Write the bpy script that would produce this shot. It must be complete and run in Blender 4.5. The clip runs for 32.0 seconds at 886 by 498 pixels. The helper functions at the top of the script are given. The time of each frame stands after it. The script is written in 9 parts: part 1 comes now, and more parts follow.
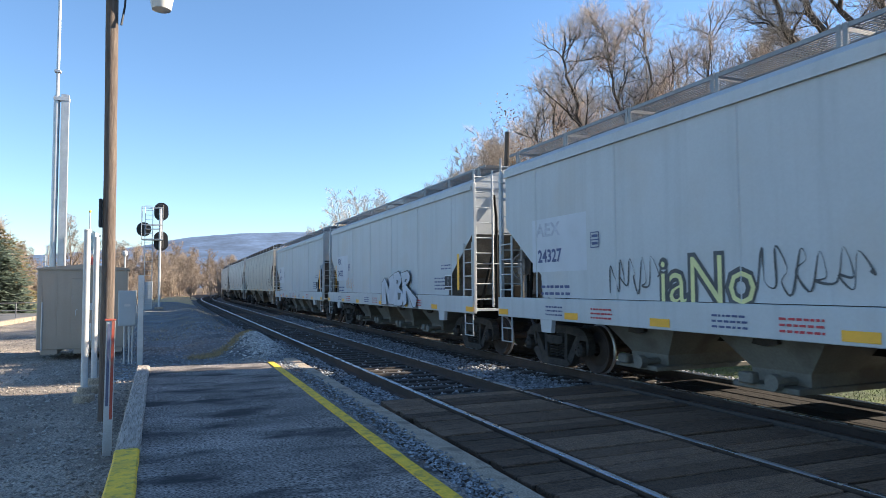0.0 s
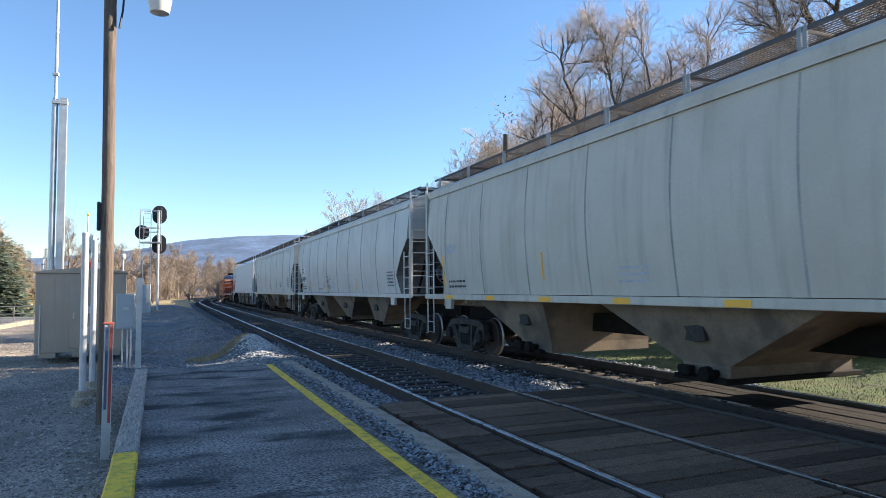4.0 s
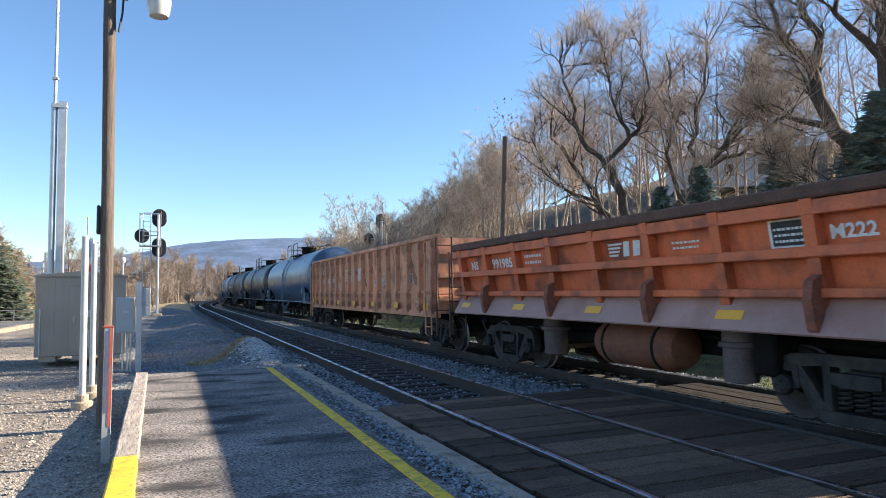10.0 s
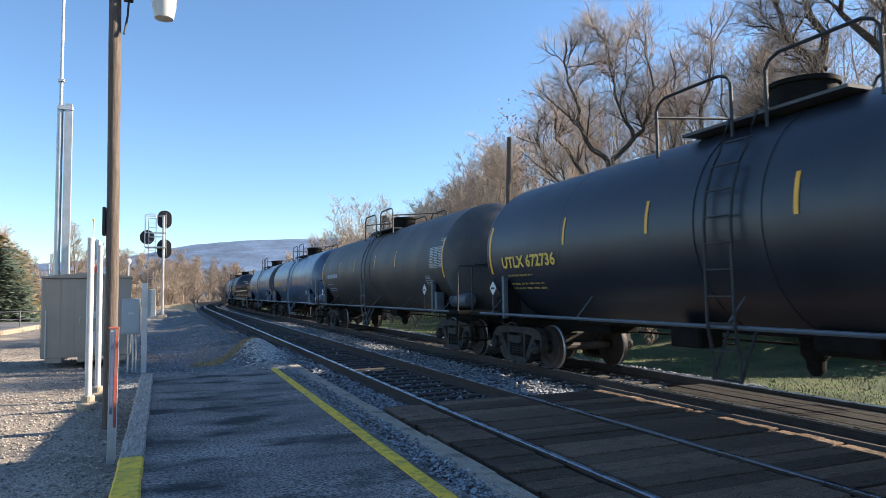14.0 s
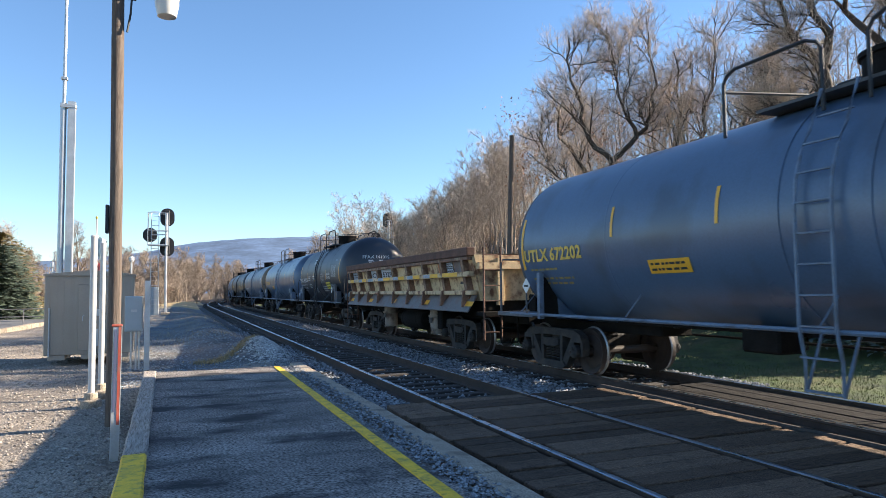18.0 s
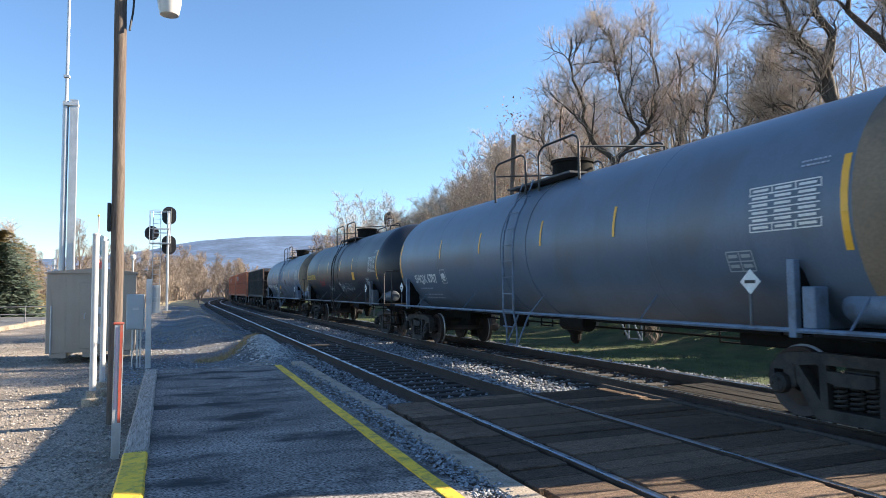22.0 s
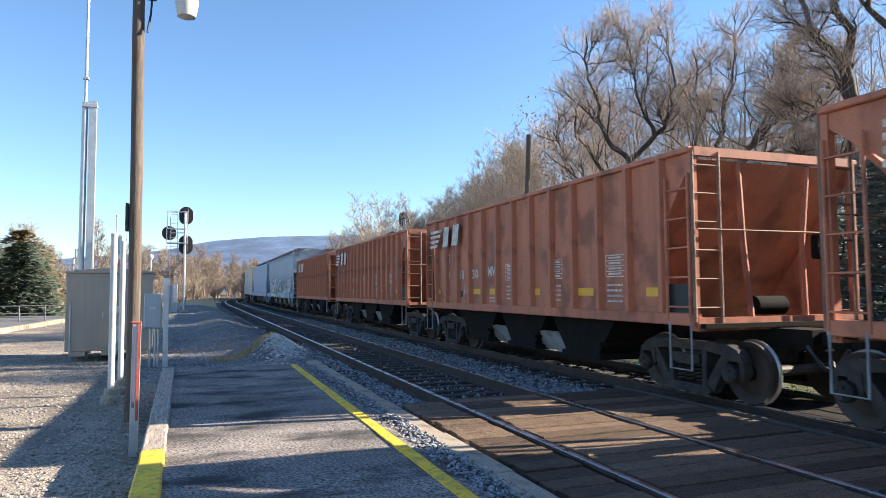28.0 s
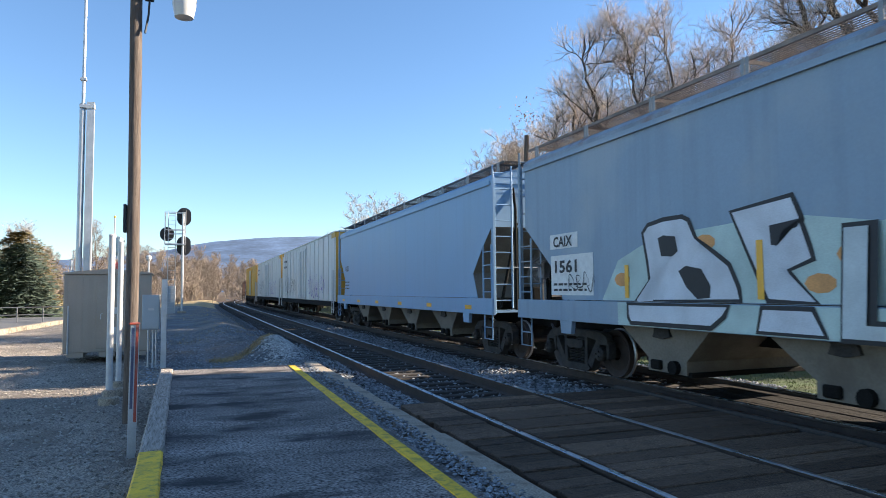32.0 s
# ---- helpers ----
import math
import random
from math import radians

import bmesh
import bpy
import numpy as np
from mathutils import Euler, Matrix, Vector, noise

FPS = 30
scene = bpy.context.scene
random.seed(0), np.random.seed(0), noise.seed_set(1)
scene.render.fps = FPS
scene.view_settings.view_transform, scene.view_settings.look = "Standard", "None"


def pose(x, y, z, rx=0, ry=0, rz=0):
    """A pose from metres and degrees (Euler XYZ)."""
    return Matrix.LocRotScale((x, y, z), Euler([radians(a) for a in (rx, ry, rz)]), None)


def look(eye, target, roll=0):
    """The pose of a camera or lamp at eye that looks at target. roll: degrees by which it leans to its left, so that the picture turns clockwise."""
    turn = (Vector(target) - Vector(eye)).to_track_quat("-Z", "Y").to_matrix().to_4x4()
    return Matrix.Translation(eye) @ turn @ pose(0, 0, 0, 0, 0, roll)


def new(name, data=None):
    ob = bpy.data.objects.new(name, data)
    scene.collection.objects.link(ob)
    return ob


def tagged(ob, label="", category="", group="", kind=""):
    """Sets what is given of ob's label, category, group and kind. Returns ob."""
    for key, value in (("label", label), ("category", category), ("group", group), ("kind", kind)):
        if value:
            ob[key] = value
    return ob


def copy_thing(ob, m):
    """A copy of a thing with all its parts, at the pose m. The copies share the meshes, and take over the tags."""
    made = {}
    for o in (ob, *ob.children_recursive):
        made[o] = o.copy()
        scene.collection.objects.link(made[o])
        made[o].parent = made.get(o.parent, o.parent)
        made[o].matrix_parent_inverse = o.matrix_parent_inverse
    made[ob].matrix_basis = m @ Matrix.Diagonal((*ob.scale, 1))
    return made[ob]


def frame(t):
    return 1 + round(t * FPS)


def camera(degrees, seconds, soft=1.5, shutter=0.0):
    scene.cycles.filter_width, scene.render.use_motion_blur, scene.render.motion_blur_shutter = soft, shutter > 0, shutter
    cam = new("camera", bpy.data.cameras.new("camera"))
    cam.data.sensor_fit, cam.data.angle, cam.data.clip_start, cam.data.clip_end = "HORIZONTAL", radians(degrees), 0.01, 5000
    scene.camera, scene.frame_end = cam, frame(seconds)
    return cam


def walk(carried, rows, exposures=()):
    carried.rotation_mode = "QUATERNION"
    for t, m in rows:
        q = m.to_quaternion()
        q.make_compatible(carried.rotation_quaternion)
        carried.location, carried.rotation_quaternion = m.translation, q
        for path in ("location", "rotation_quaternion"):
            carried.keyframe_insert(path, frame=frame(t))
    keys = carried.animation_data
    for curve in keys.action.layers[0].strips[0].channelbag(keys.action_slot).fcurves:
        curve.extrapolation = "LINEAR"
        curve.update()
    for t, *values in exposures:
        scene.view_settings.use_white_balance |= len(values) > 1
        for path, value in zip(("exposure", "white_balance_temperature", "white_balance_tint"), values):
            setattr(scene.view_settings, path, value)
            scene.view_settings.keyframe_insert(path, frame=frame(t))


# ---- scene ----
# A handheld camera at the end of a low station platform; a mixed freight train rolls by on the far track.
# x: across the tracks to the right, y: along the tracks away from the camera, z = 0 at the rail tops.
cam = camera(67.2, 32.0, soft=0.7, shutter=0.06)
EYE_Z = 1.562
# seconds and the camera's turn in degrees
TURNS = [
    (0, 93.169, 0.385, -21.934), (0.5, 93.184, 0.398, -21.937), (1, 93.206, 0.389, -21.891), (1.5, 93.196, 0.389, -21.864),
    (2, 93.187, 0.463, -21.879), (2.5, 93.217, 0.524, -21.923), (3, 93.223, 0.564, -21.939), (3.5, 93.320, 0.480, -22.038),
    (5.5, 93.425, 0.635, -22.155), (6, 93.465, 0.619, -22.214), (6.5, 93.484, 0.595, -22.212), (7, 93.499, 0.591, -22.174),
    (7.5, 93.537, 0.588, -22.144), (8, 93.576, 0.632, -22.160), (8.5, 93.621, 0.650, -22.167), (9, 93.626, 0.658, -22.079),
    (9.5, 93.613, 0.676, -22.043), (10, 93.586, 0.708, -22.054), (10.5, 93.598, 0.718, -22.044), (11, 93.602, 0.734, -22.029),
    (11.5, 93.596, 0.736, -21.956), (12, 93.620, 0.705, -21.861), (12.5, 93.646, 0.717, -21.808), (13, 93.662, 0.752, -21.763),
    (13.5, 93.665, 0.794, -21.723), (14, 93.667, 0.778, -21.666), (14.5, 93.679, 0.677, -21.620), (16.5, 93.576, 0.625, -21.520),
    (17, 93.566, 0.608, -21.474), (17.5, 93.544, 0.629, -21.446), (18, 93.511, 0.689, -21.462), (18.5, 93.514, 0.716, -21.524),
    (19, 93.512, 0.691, -21.558), (19.5, 93.489, 0.625, -21.570), (20, 93.395, 0.599, -21.414), (20.5, 93.333, 0.608, -21.377),
    (21, 93.410, 0.572, -21.452), (21.5, 93.432, 0.522, -21.427), (22, 93.449, 0.472, -21.350), (22.5, 93.448, 0.414, -21.178),
    (23, 93.438, 0.389, -21.003), (23.5, 93.452, 0.383, -20.881), (24, 93.481, 0.363, -20.796), (24.5, 93.489, 0.328, -20.700),
    (25, 93.501, 0.277, -20.547), (25.5, 93.498, 0.260, -20.329), (27.5, 93.463, 0.381, -20.150), (28, 93.460, 0.345, -20.102),
    (28.5, 93.423, 0.363, -20.111), (29, 93.395, 0.455, -20.092), (29.5, 93.409, 0.488, -20.086), (30, 93.454, 0.429, -20.104),
    (30.5, 93.499, 0.386, -20.151), (31, 93.523, 0.400, -20.215), (31.5, 93.520, 0.439, -20.221), (32, 93.509, 0.454, -20.243),
]
walk(cam, [(t, pose(0, 0, EYE_Z, rx, ry, rz)) for t, rx, ry, rz in TURNS], exposures=[(t, e, 5700, 8) for t, e in ((0, 1.72), (8, 1.76), (10, 1.66), (13, 1.62), (17, 1.70), (19, 1.66), (22, 1.75), (25, 1.86), (28, 1.78), (32, 1.68))])

# ---- light: a low sun from across the tracks, a clear sky ----
SUN_DIR = Vector((1.0, -0.16, 0.0)).normalized()
SUN_ELEV = radians(24.5)
world = bpy.data.worlds.new("sky")
scene.world = world
world.use_nodes = True
wn = world.node_tree
sky = wn.nodes.new("ShaderNodeTexSky")
sky.sky_type = "NISHITA"
sky.sun_disc = False
sky.sun_elevation = SUN_ELEV
sky.sun_rotation = math.atan2(SUN_DIR.x, SUN_DIR.y)
sky.air_density, sky.dust_density, sky.ozone_density = 1.0, 0.0, 2.5
wn.nodes["Background"].inputs["Strength"].default_value = 0.066
wn.links.new(sky.outputs["Color"], wn.nodes["Background"].inputs["Color"])
sun = new("sun", bpy.data.lights.new("sun", "SUN"))
sun.data.energy, sun.data.angle, sun.data.color = 5.0, radians(0.5), (1.0, 0.80, 0.57)
to_sun = SUN_DIR * math.cos(SUN_ELEV) + Vector((0, 0, math.sin(SUN_ELEV)))
sun.matrix_world = look(to_sun * 60, (0, 0, 0))

# ---- materials ----
MATS = {}


def mat(name, base, rough=0.7, metal=0.0, var=0.25, scale=6.0, bump=0.25, fine=60.0, stain=None, stain_amt=0.0,
        stain_scale=2.0, streak=0.0, spec=0.5, bdist=0.01, coords="Object", per_object=0.0, per_island=0.0, stretch=None, speck=None):
    """A procedural surface: base colour with coarse and fine mottling, stains, rain streaks and relief."""
    if name in MATS:
        return MATS[name]
    m = MATS[name] = bpy.data.materials.new(name)
    m.use_nodes = True
    nt = m.node_tree
    b = nt.nodes["Principled BSDF"]
    b.inputs["Roughness"].default_value, b.inputs["Metallic"].default_value = rough, metal
    b.inputs["Specular IOR Level"].default_value = spec
    tc = nt.nodes.new("ShaderNodeTexCoord")
    vec = tc.outputs[coords]
    if stretch:
        mp = nt.nodes.new("ShaderNodeMapping")
        mp.inputs["Scale"].default_value = stretch
        nt.links.new(vec, mp.inputs["Vector"])
        vec = mp.outputs["Vector"]

    def tex(sc, detail=4.0):
        n = nt.nodes.new("ShaderNodeTexNoise")
        n.inputs["Scale"].default_value, n.inputs["Detail"].default_value = sc, detail
        nt.links.new(vec, n.inputs["Vector"])
        return n.outputs["Fac"]

    def ramp(src, lo, hi, c0=(0, 0, 0, 1), c1=(1, 1, 1, 1)):
        n = nt.nodes.new("ShaderNodeValToRGB")
        n.color_ramp.elements[0].position, n.color_ramp.elements[1].position = lo, hi
        n.color_ramp.elements[0].color, n.color_ramp.elements[1].color = c0, c1
        nt.links.new(src, n.inputs["Fac"])
        return n.outputs["Color"]

    def mix(fac, a, c, kind="MIX"):
        n = nt.nodes.new("ShaderNodeMix")
        n.data_type, n.blend_type = "RGBA", kind
        for sock, val in ((n.inputs[0], fac), (n.inputs[6], a), (n.inputs[7], c)):
            if isinstance(val, (int, float)):
                sock.default_value = val
            elif isinstance(val, tuple):
                sock.default_value = val
            else:
                nt.links.new(val, sock)
        return n.outputs[2]

    c = (*base, 1.0)
    lo = tuple(max(0.0, v * (1 - var)) for v in base) + (1.0,)
    hi = tuple(min(1.0, v * (1 + var)) for v in base) + (1.0,)
    coarse, grain = tex(scale), tex(fine, 3.0)
    col = ramp(coarse, 0.3, 0.7, lo, hi)
    sp = 0.5 * var if speck is None else speck
    g = ramp(grain, 0.34, 0.66, (1 - sp,) * 3 + (1,), (1 + sp,) * 3 + (1,))
    col = mix(1.0, col, g, "MULTIPLY")
    if streak:
        mp2 = nt.nodes.new("ShaderNodeMapping")
        mp2.inputs["Scale"].default_value = (3.0, 3.0, 0.15)
        nt.links.new(tc.outputs["Object"], mp2.inputs["Vector"])
        n = nt.nodes.new("ShaderNodeTexNoise")
        n.inputs["Scale"].default_value, n.inputs["Detail"].default_value = 1.6, 5.0
        nt.links.new(mp2.outputs["Vector"], n.inputs["Vector"])
        dark = tuple(v * 0.55 for v in base) + (1.0,)
        f = nt.nodes.new("ShaderNodeMath")
        f.operation = "MULTIPLY"
        nt.links.new(ramp(n.outputs["Fac"], 0.5, 0.72), f.inputs[0])
        f.inputs[1].default_value = streak
        col = mix(f.outputs[0], col, dark)
    if stain:
        f = nt.nodes.new("ShaderNodeMath")
        f.operation = "MULTIPLY"
        nt.links.new(ramp(tex(stain_scale, 8.0), 0.5, 0.64), f.inputs[0])
        f.inputs[1].default_value = stain_amt
        col = mix(f.outputs[0], col, (*stain, 1.0))
    if per_object or per_island:
        if per_object:
            src = nt.nodes.new("ShaderNodeObjectInfo").outputs["Random"]
        else:
            src = nt.nodes.new("ShaderNodeNewGeometry").outputs["Random Per Island"]
        a = per_object or per_island
        col = mix(1.0, col, ramp(src, 0.0, 1.0, (1 - a,) * 3 + (1,), (1 + a,) * 3 + (1,)), "MULTIPLY")
    nt.links.new(col, b.inputs["Base Color"])
    rr = nt.nodes.new("ShaderNodeMapRange")
    rr.inputs["To Min"].default_value, rr.inputs["To Max"].default_value = max(0.05, rough - 0.12), min(1.0, rough + 0.12)
    nt.links.new(coarse, rr.inputs["Value"])
    nt.links.new(rr.outputs["Result"], b.inputs["Roughness"])
    if bump:
        bp = nt.nodes.new("ShaderNodeBump")
        bp.inputs["Strength"].default_value, bp.inputs["Distance"].default_value = bump, bdist
        nt.links.new(grain, bp.inputs["Height"])
        nt.links.new(bp.outputs["Normal"], b.inputs["Normal"])
    return m


RUST = (0.16, 0.06, 0.03)
M_RAIL_TOP = mat("polished_rail_head", (0.50, 0.55, 0.61), 0.28, 1.0, 0.15, 3, 0.05)
M_RAIL = mat("rusty_rail_web", (0.055, 0.038, 0.028), 0.85, 0.0, 0.3, 5, 0.3)
M_TIE = mat("weathered_tie_timber", (0.042, 0.035, 0.03), 0.9, 0, 0.4, 3, 0.5, 40, stretch=(1, 8, 8), per_island=0.35)
M_PLANK = mat("grey_crossing_timber", (0.185, 0.125, 0.082), 0.9, 0, 0.6, 3, 1.0, 30, stretch=(1.2, 12, 12), per_object=0.45, spec=0.25, speck=0.75,
              stain=(0.06, 0.05, 0.042), stain_amt=0.8, stain_scale=3)
M_BALLAST = mat("ballast_bed", (0.07, 0.072, 0.076), 0.95, 0, 0.5, 14, 1.0, 45, bdist=0.04, speck=0.8)
M_STONE = mat("ballast_stone", (0.25, 0.26, 0.27), 0.9, 0, 0.25, 9, 0.4, 80, per_island=0.55)
M_GRAVEL = mat("dirty_gravel_ground", (0.29, 0.245, 0.195), 0.95, 0, 0.35, 0.5, 0.9, 40, stain=(0.17, 0.14, 0.11), stain_amt=0.75,
               stain_scale=0.8, bdist=0.04, coords="Object", speck=0.6)
M_ASPHALT = mat("worn_asphalt_platform", (0.20, 0.178, 0.16), 0.9, 0, 0.45, 1.1, 0.7, 75, stain=(0.042, 0.04, 0.04), stain_amt=1.0,
                stain_scale=1.6, bdist=0.010, speck=0.95, stretch=(0.5, 1.0, 1.0), spec=0.25)
# grey gravel of the bank past the platform, its bluish shade in the colour
M_SHADE_BALLAST = mat("blue_grey_fine_ballast", (0.135, 0.14, 0.145), 0.95, 0, 0.45, 0.9, 0.9, 35, stain=(0.24, 0.20, 0.15), stain_amt=0.6,
               stain_scale=0.7, bdist=0.03, speck=0.7)
M_CONC = mat("old_concrete_edge", (0.38, 0.315, 0.235), 0.9, 0, 0.3, 3, 0.5, 60, stain=(0.14, 0.11, 0.08), stain_amt=0.8, stain_scale=3, speck=0.4)
M_YEL = mat("worn_yellow_paint", (0.82, 0.53, 0.03), 0.75, 0, 0.15, 6, 0.4, 50, stain=(0.25, 0.20, 0.06), stain_amt=0.55, stain_scale=14)
M_KERBWOOD = mat("weathered_kerb_timber", (0.42, 0.36, 0.30), 0.9, 0, 0.3, 3, 0.8, 25, stretch=(14, 1, 14),
                 stain=(0.10, 0.075, 0.05), stain_amt=0.6, stain_scale=5)
M_POLE = mat("weathered_pole_wood", (0.135, 0.105, 0.083), 0.85, 0, 0.35, 2.5, 0.8, 18, stretch=(16, 16, 0.8), stain=(0.08, 0.05, 0.035),
             stain_amt=0.7, stain_scale=4)
M_GALV = mat("galvanised_steel", (0.52, 0.53, 0.54), 0.45, 0.6, 0.12, 4, 0.1)
M_WHITEPAINT = mat("white_painted_steel", (0.54, 0.53, 0.51), 0.5, 0, 0.12, 5, 0.1)
M_BLACK = mat("black_painted_metal", (0.018, 0.018, 0.02), 0.55, 0, 0.3, 8, 0.2)
M_CABINET = mat("aluminium_cabinet", (0.36, 0.305, 0.25), 0.45, 0.3, 0.08, 1.2, 0.15, 30, streak=0.2)
M_GREYBOX = mat("grey_equipment_box", (0.40, 0.43, 0.45), 0.5, 0.2, 0.06, 3, 0.1)
M_TRUCK = mat("grimy_cast_steel", (0.036, 0.033, 0.031), 0.75, 0.0, 0.4, 7, 0.5, 50, stain=(0.07, 0.058, 0.048), stain_amt=0.6, stain_scale=6, spec=0.3)
M_WHEEL = mat("wheel_steel", (0.045, 0.032, 0.026), 0.65, 0.1, 0.3, 6, 0.3)
M_TREAD = mat("bright_wheel_tread", (0.32, 0.31, 0.30), 0.4, 0.8, 0.1, 6, 0.05)
M_GRIME = mat("underframe_grime", (0.011, 0.010, 0.009), 0.9, 0, 0.4, 5, 0.4, 50, spec=0.15)
M_GRASS = mat("winter_lawn", (0.062, 0.085, 0.024), 0.95, 0, 0.5, 1.2, 1.0, 45, bdist=0.04, stain=(0.14, 0.12, 0.05), stain_amt=0.55, stain_scale=0.7, speck=0.6)
M_BLADE = mat("winter_grass_blade", (0.085, 0.115, 0.03), 0.9, 0, 0.3, 4, 0.0, per_island=0.6)
M_STRAW = mat("dry_straw_grass", (0.42, 0.31, 0.15), 0.95, 0, 0.35, 5, 0.5, 40, per_island=0.4)
M_WOODS_FLOOR = mat("leaf_litter", (0.11, 0.075, 0.045), 0.95, 0, 0.4, 2.0, 0.8, 20, bdist=0.05)
M_BARK = mat("grey_brown_bark", (0.34, 0.275, 0.21), 0.9, 0, 0.35, 4, 0.8, 22, stretch=(4, 4, 1), per_object=0.3)
M_DARKBARK = mat("dark_furrowed_bark", (0.075, 0.058, 0.045), 0.95, 0, 0.4, 4, 0.9, 22, stretch=(4, 4, 1))
M_TWIG = mat("fine_bare_twigs", (0.44, 0.345, 0.26), 0.9, 0, 0.3, 5, 0.0, per_object=0.3)
M_NEEDLE = mat("spruce_needles", (0.20, 0.27, 0.25), 0.8, 0, 0.4, 3, 0.0, per_island=0.5)
M_NEEDLE2 = mat("yellowing_pine_needles", (0.17, 0.135, 0.05), 0.85, 0, 0.4, 3, 0.0, per_island=0.5)
# the ridge's base colour carries the blue of distance haze
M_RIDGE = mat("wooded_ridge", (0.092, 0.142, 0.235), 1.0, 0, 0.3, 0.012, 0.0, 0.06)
M_ROAD = mat("grey_road", (0.13, 0.13, 0.13), 0.9, 0, 0.2, 1, 0.4)


# ---- mesh helpers ----
def box(bm, x0, y0, z0, x1, y1, z1, bev=0.0):
    v = [bm.verts.new(p) for p in ((x0, y0, z0), (x1, y0, z0), (x1, y1, z0), (x0, y1, z0), (x0, y0, z1), (x1, y0, z1), (x1, y1, z1), (x0, y1, z1))]
    fs = [bm.faces.new([v[i] for i in f]) for f in ((3, 2, 1, 0), (4, 5, 6, 7), (0, 1, 5, 4), (1, 2, 6, 5), (2, 3, 7, 6), (3, 0, 4, 7))]
    if bev:
        es = {e for f in fs for e in f.edges}
        bmesh.ops.bevel(bm, geom=list(es), offset=bev, segments=1, affect="EDGES")
    return bm


def prism(bm, outline, a, b, axis="x"):
    """An outline of (u, v) pairs, extruded from a to b: along x it lies in (y, z), along y in (x, z), along z in (x, y)."""
    def at(u, v, w):
        return {"x": (w, u, v), "y": (u, w, v), "z": (u, v, w)}[axis]
    r0 = [bm.verts.new(at(u, v, a)) for u, v in outline]
    r1 = [bm.verts.new(at(u, v, b)) for u, v in outline]
    n = len(outline)
    bm.faces.new(r0[::-1])
    bm.faces.new(r1)
    for i in range(n):
        bm.faces.new((r0[i], r0[(i + 1) % n], r1[(i + 1) % n], r1[i]))
    return bm


def tube(bm, pts, r, seg=6, r_end=None, caps=True):
    """A round bar through pts, tapering from r to r_end."""
    pts = [Vector(p) for p in pts]
    rings = []
    n = len(pts)
    for i, p in enumerate(pts):
        d = (pts[min(i + 1, n - 1)] - pts[max(i - 1, 0)]).normalized()
        a = d.cross(Vector((0, 0, 1)) if abs(d.z) < 0.9 else Vector((1, 0, 0))).normalized()
        b = d.cross(a)
        rr = r if r_end is None else r + (r_end - r) * i / max(1, n - 1)
        rings.append([bm.verts.new(p + (a * math.cos(2 * math.pi * k / seg) + b * math.sin(2 * math.pi * k / seg)) * rr) for k in range(seg)])
    for r0, r1 in zip(rings, rings[1:]):
        for k in range(seg):
            bm.faces.new((r0[k], r0[(k + 1) % seg], r1[(k + 1) % seg], r1[k]))
    if caps:
        bm.faces.new(rings[0][::-1])
        bm.faces.new(rings[-1])
    return bm


def lathe(bm, profile, axis="z", seg=24, centre=(0, 0, 0)):
    """Turns (radius, height) pairs round an axis."""
    c = Vector(centre)
    rings = []
    for r, hh in profile:
        ring = []
        for k in range(seg):
            a = 2 * math.pi * k / seg
            u, v = r * math.cos(a), r * math.sin(a)
            p = {"z": (u, v, hh), "x": (hh, u, v), "y": (v, hh, u)}[axis]
            ring.append(bm.verts.new(c + Vector(p)))
        rings.append(ring)
    for r0, r1 in zip(rings, rings[1:]):
        for k in range(seg):
            bm.faces.new((r0[k], r0[(k + 1) % seg], r1[(k + 1) % seg], r1[k]))
    bm.faces.new(rings[0][::-1])
    bm.faces.new(rings[-1])
    return bm


def mesh_of(name, bm, material, smooth=False):
    bmesh.ops.recalc_face_normals(bm, faces=bm.faces)
    me = bpy.data.meshes.new(name)
    bm.to_mesh(me)
    bm.free()
    for m in material if isinstance(material, (list, tuple)) else (material,):
        me.materials.append(m)
    if smooth:
        me.shade_smooth()
        me.set_sharp_from_angle(angle=radians(35))
    return me


def part(name, bm, material, parent=None, label="", smooth=False, at=None):
    """One mesh object, under its thing or part."""
    me = bm if isinstance(bm, bpy.types.Mesh) else mesh_of(name, bm, material, smooth)
    ob = new(name, me)
    ob.parent = parent
    if at is not None:
        ob.matrix_basis = at
    if label:
        ob["label"] = label
    return ob


def B():
    return bmesh.new()


def thing(name, label, category, at=None, group="", kind=""):
    ob = tagged(new(name), label, category, group, kind)
    ob.empty_display_size = 0.3
    if at is not None:
        ob.matrix_basis = at
    return ob


# ---- the line of the tracks: straight, then a right-hand curve ----
BEND_AT, BEND_R, SLANT = 80.0, 450.0, -0.0025


def line(s, off):
    """Place and heading (radians to the right) at s metres along the line, off metres to its right."""
    if s <= BEND_AT:
        x, y, a = SLANT * s, s, SLANT
    else:
        a = SLANT + (s - BEND_AT) / BEND_R
        x = SLANT * BEND_AT + BEND_R * (math.cos(SLANT) - math.cos(a))
        y = BEND_AT + BEND_R * (math.sin(a) - math.sin(SLANT))
    return x + off * math.cos(a), y - off * math.sin(a), a


NEAR_TRACK, FAR_TRACK = 4.13, 7.77


# ---- ground ----
def smooth01(a, b, v):
    u = min(1.0, max(0.0, (v - a) / (b - a)))
    return u * u * (3 - 2 * u)


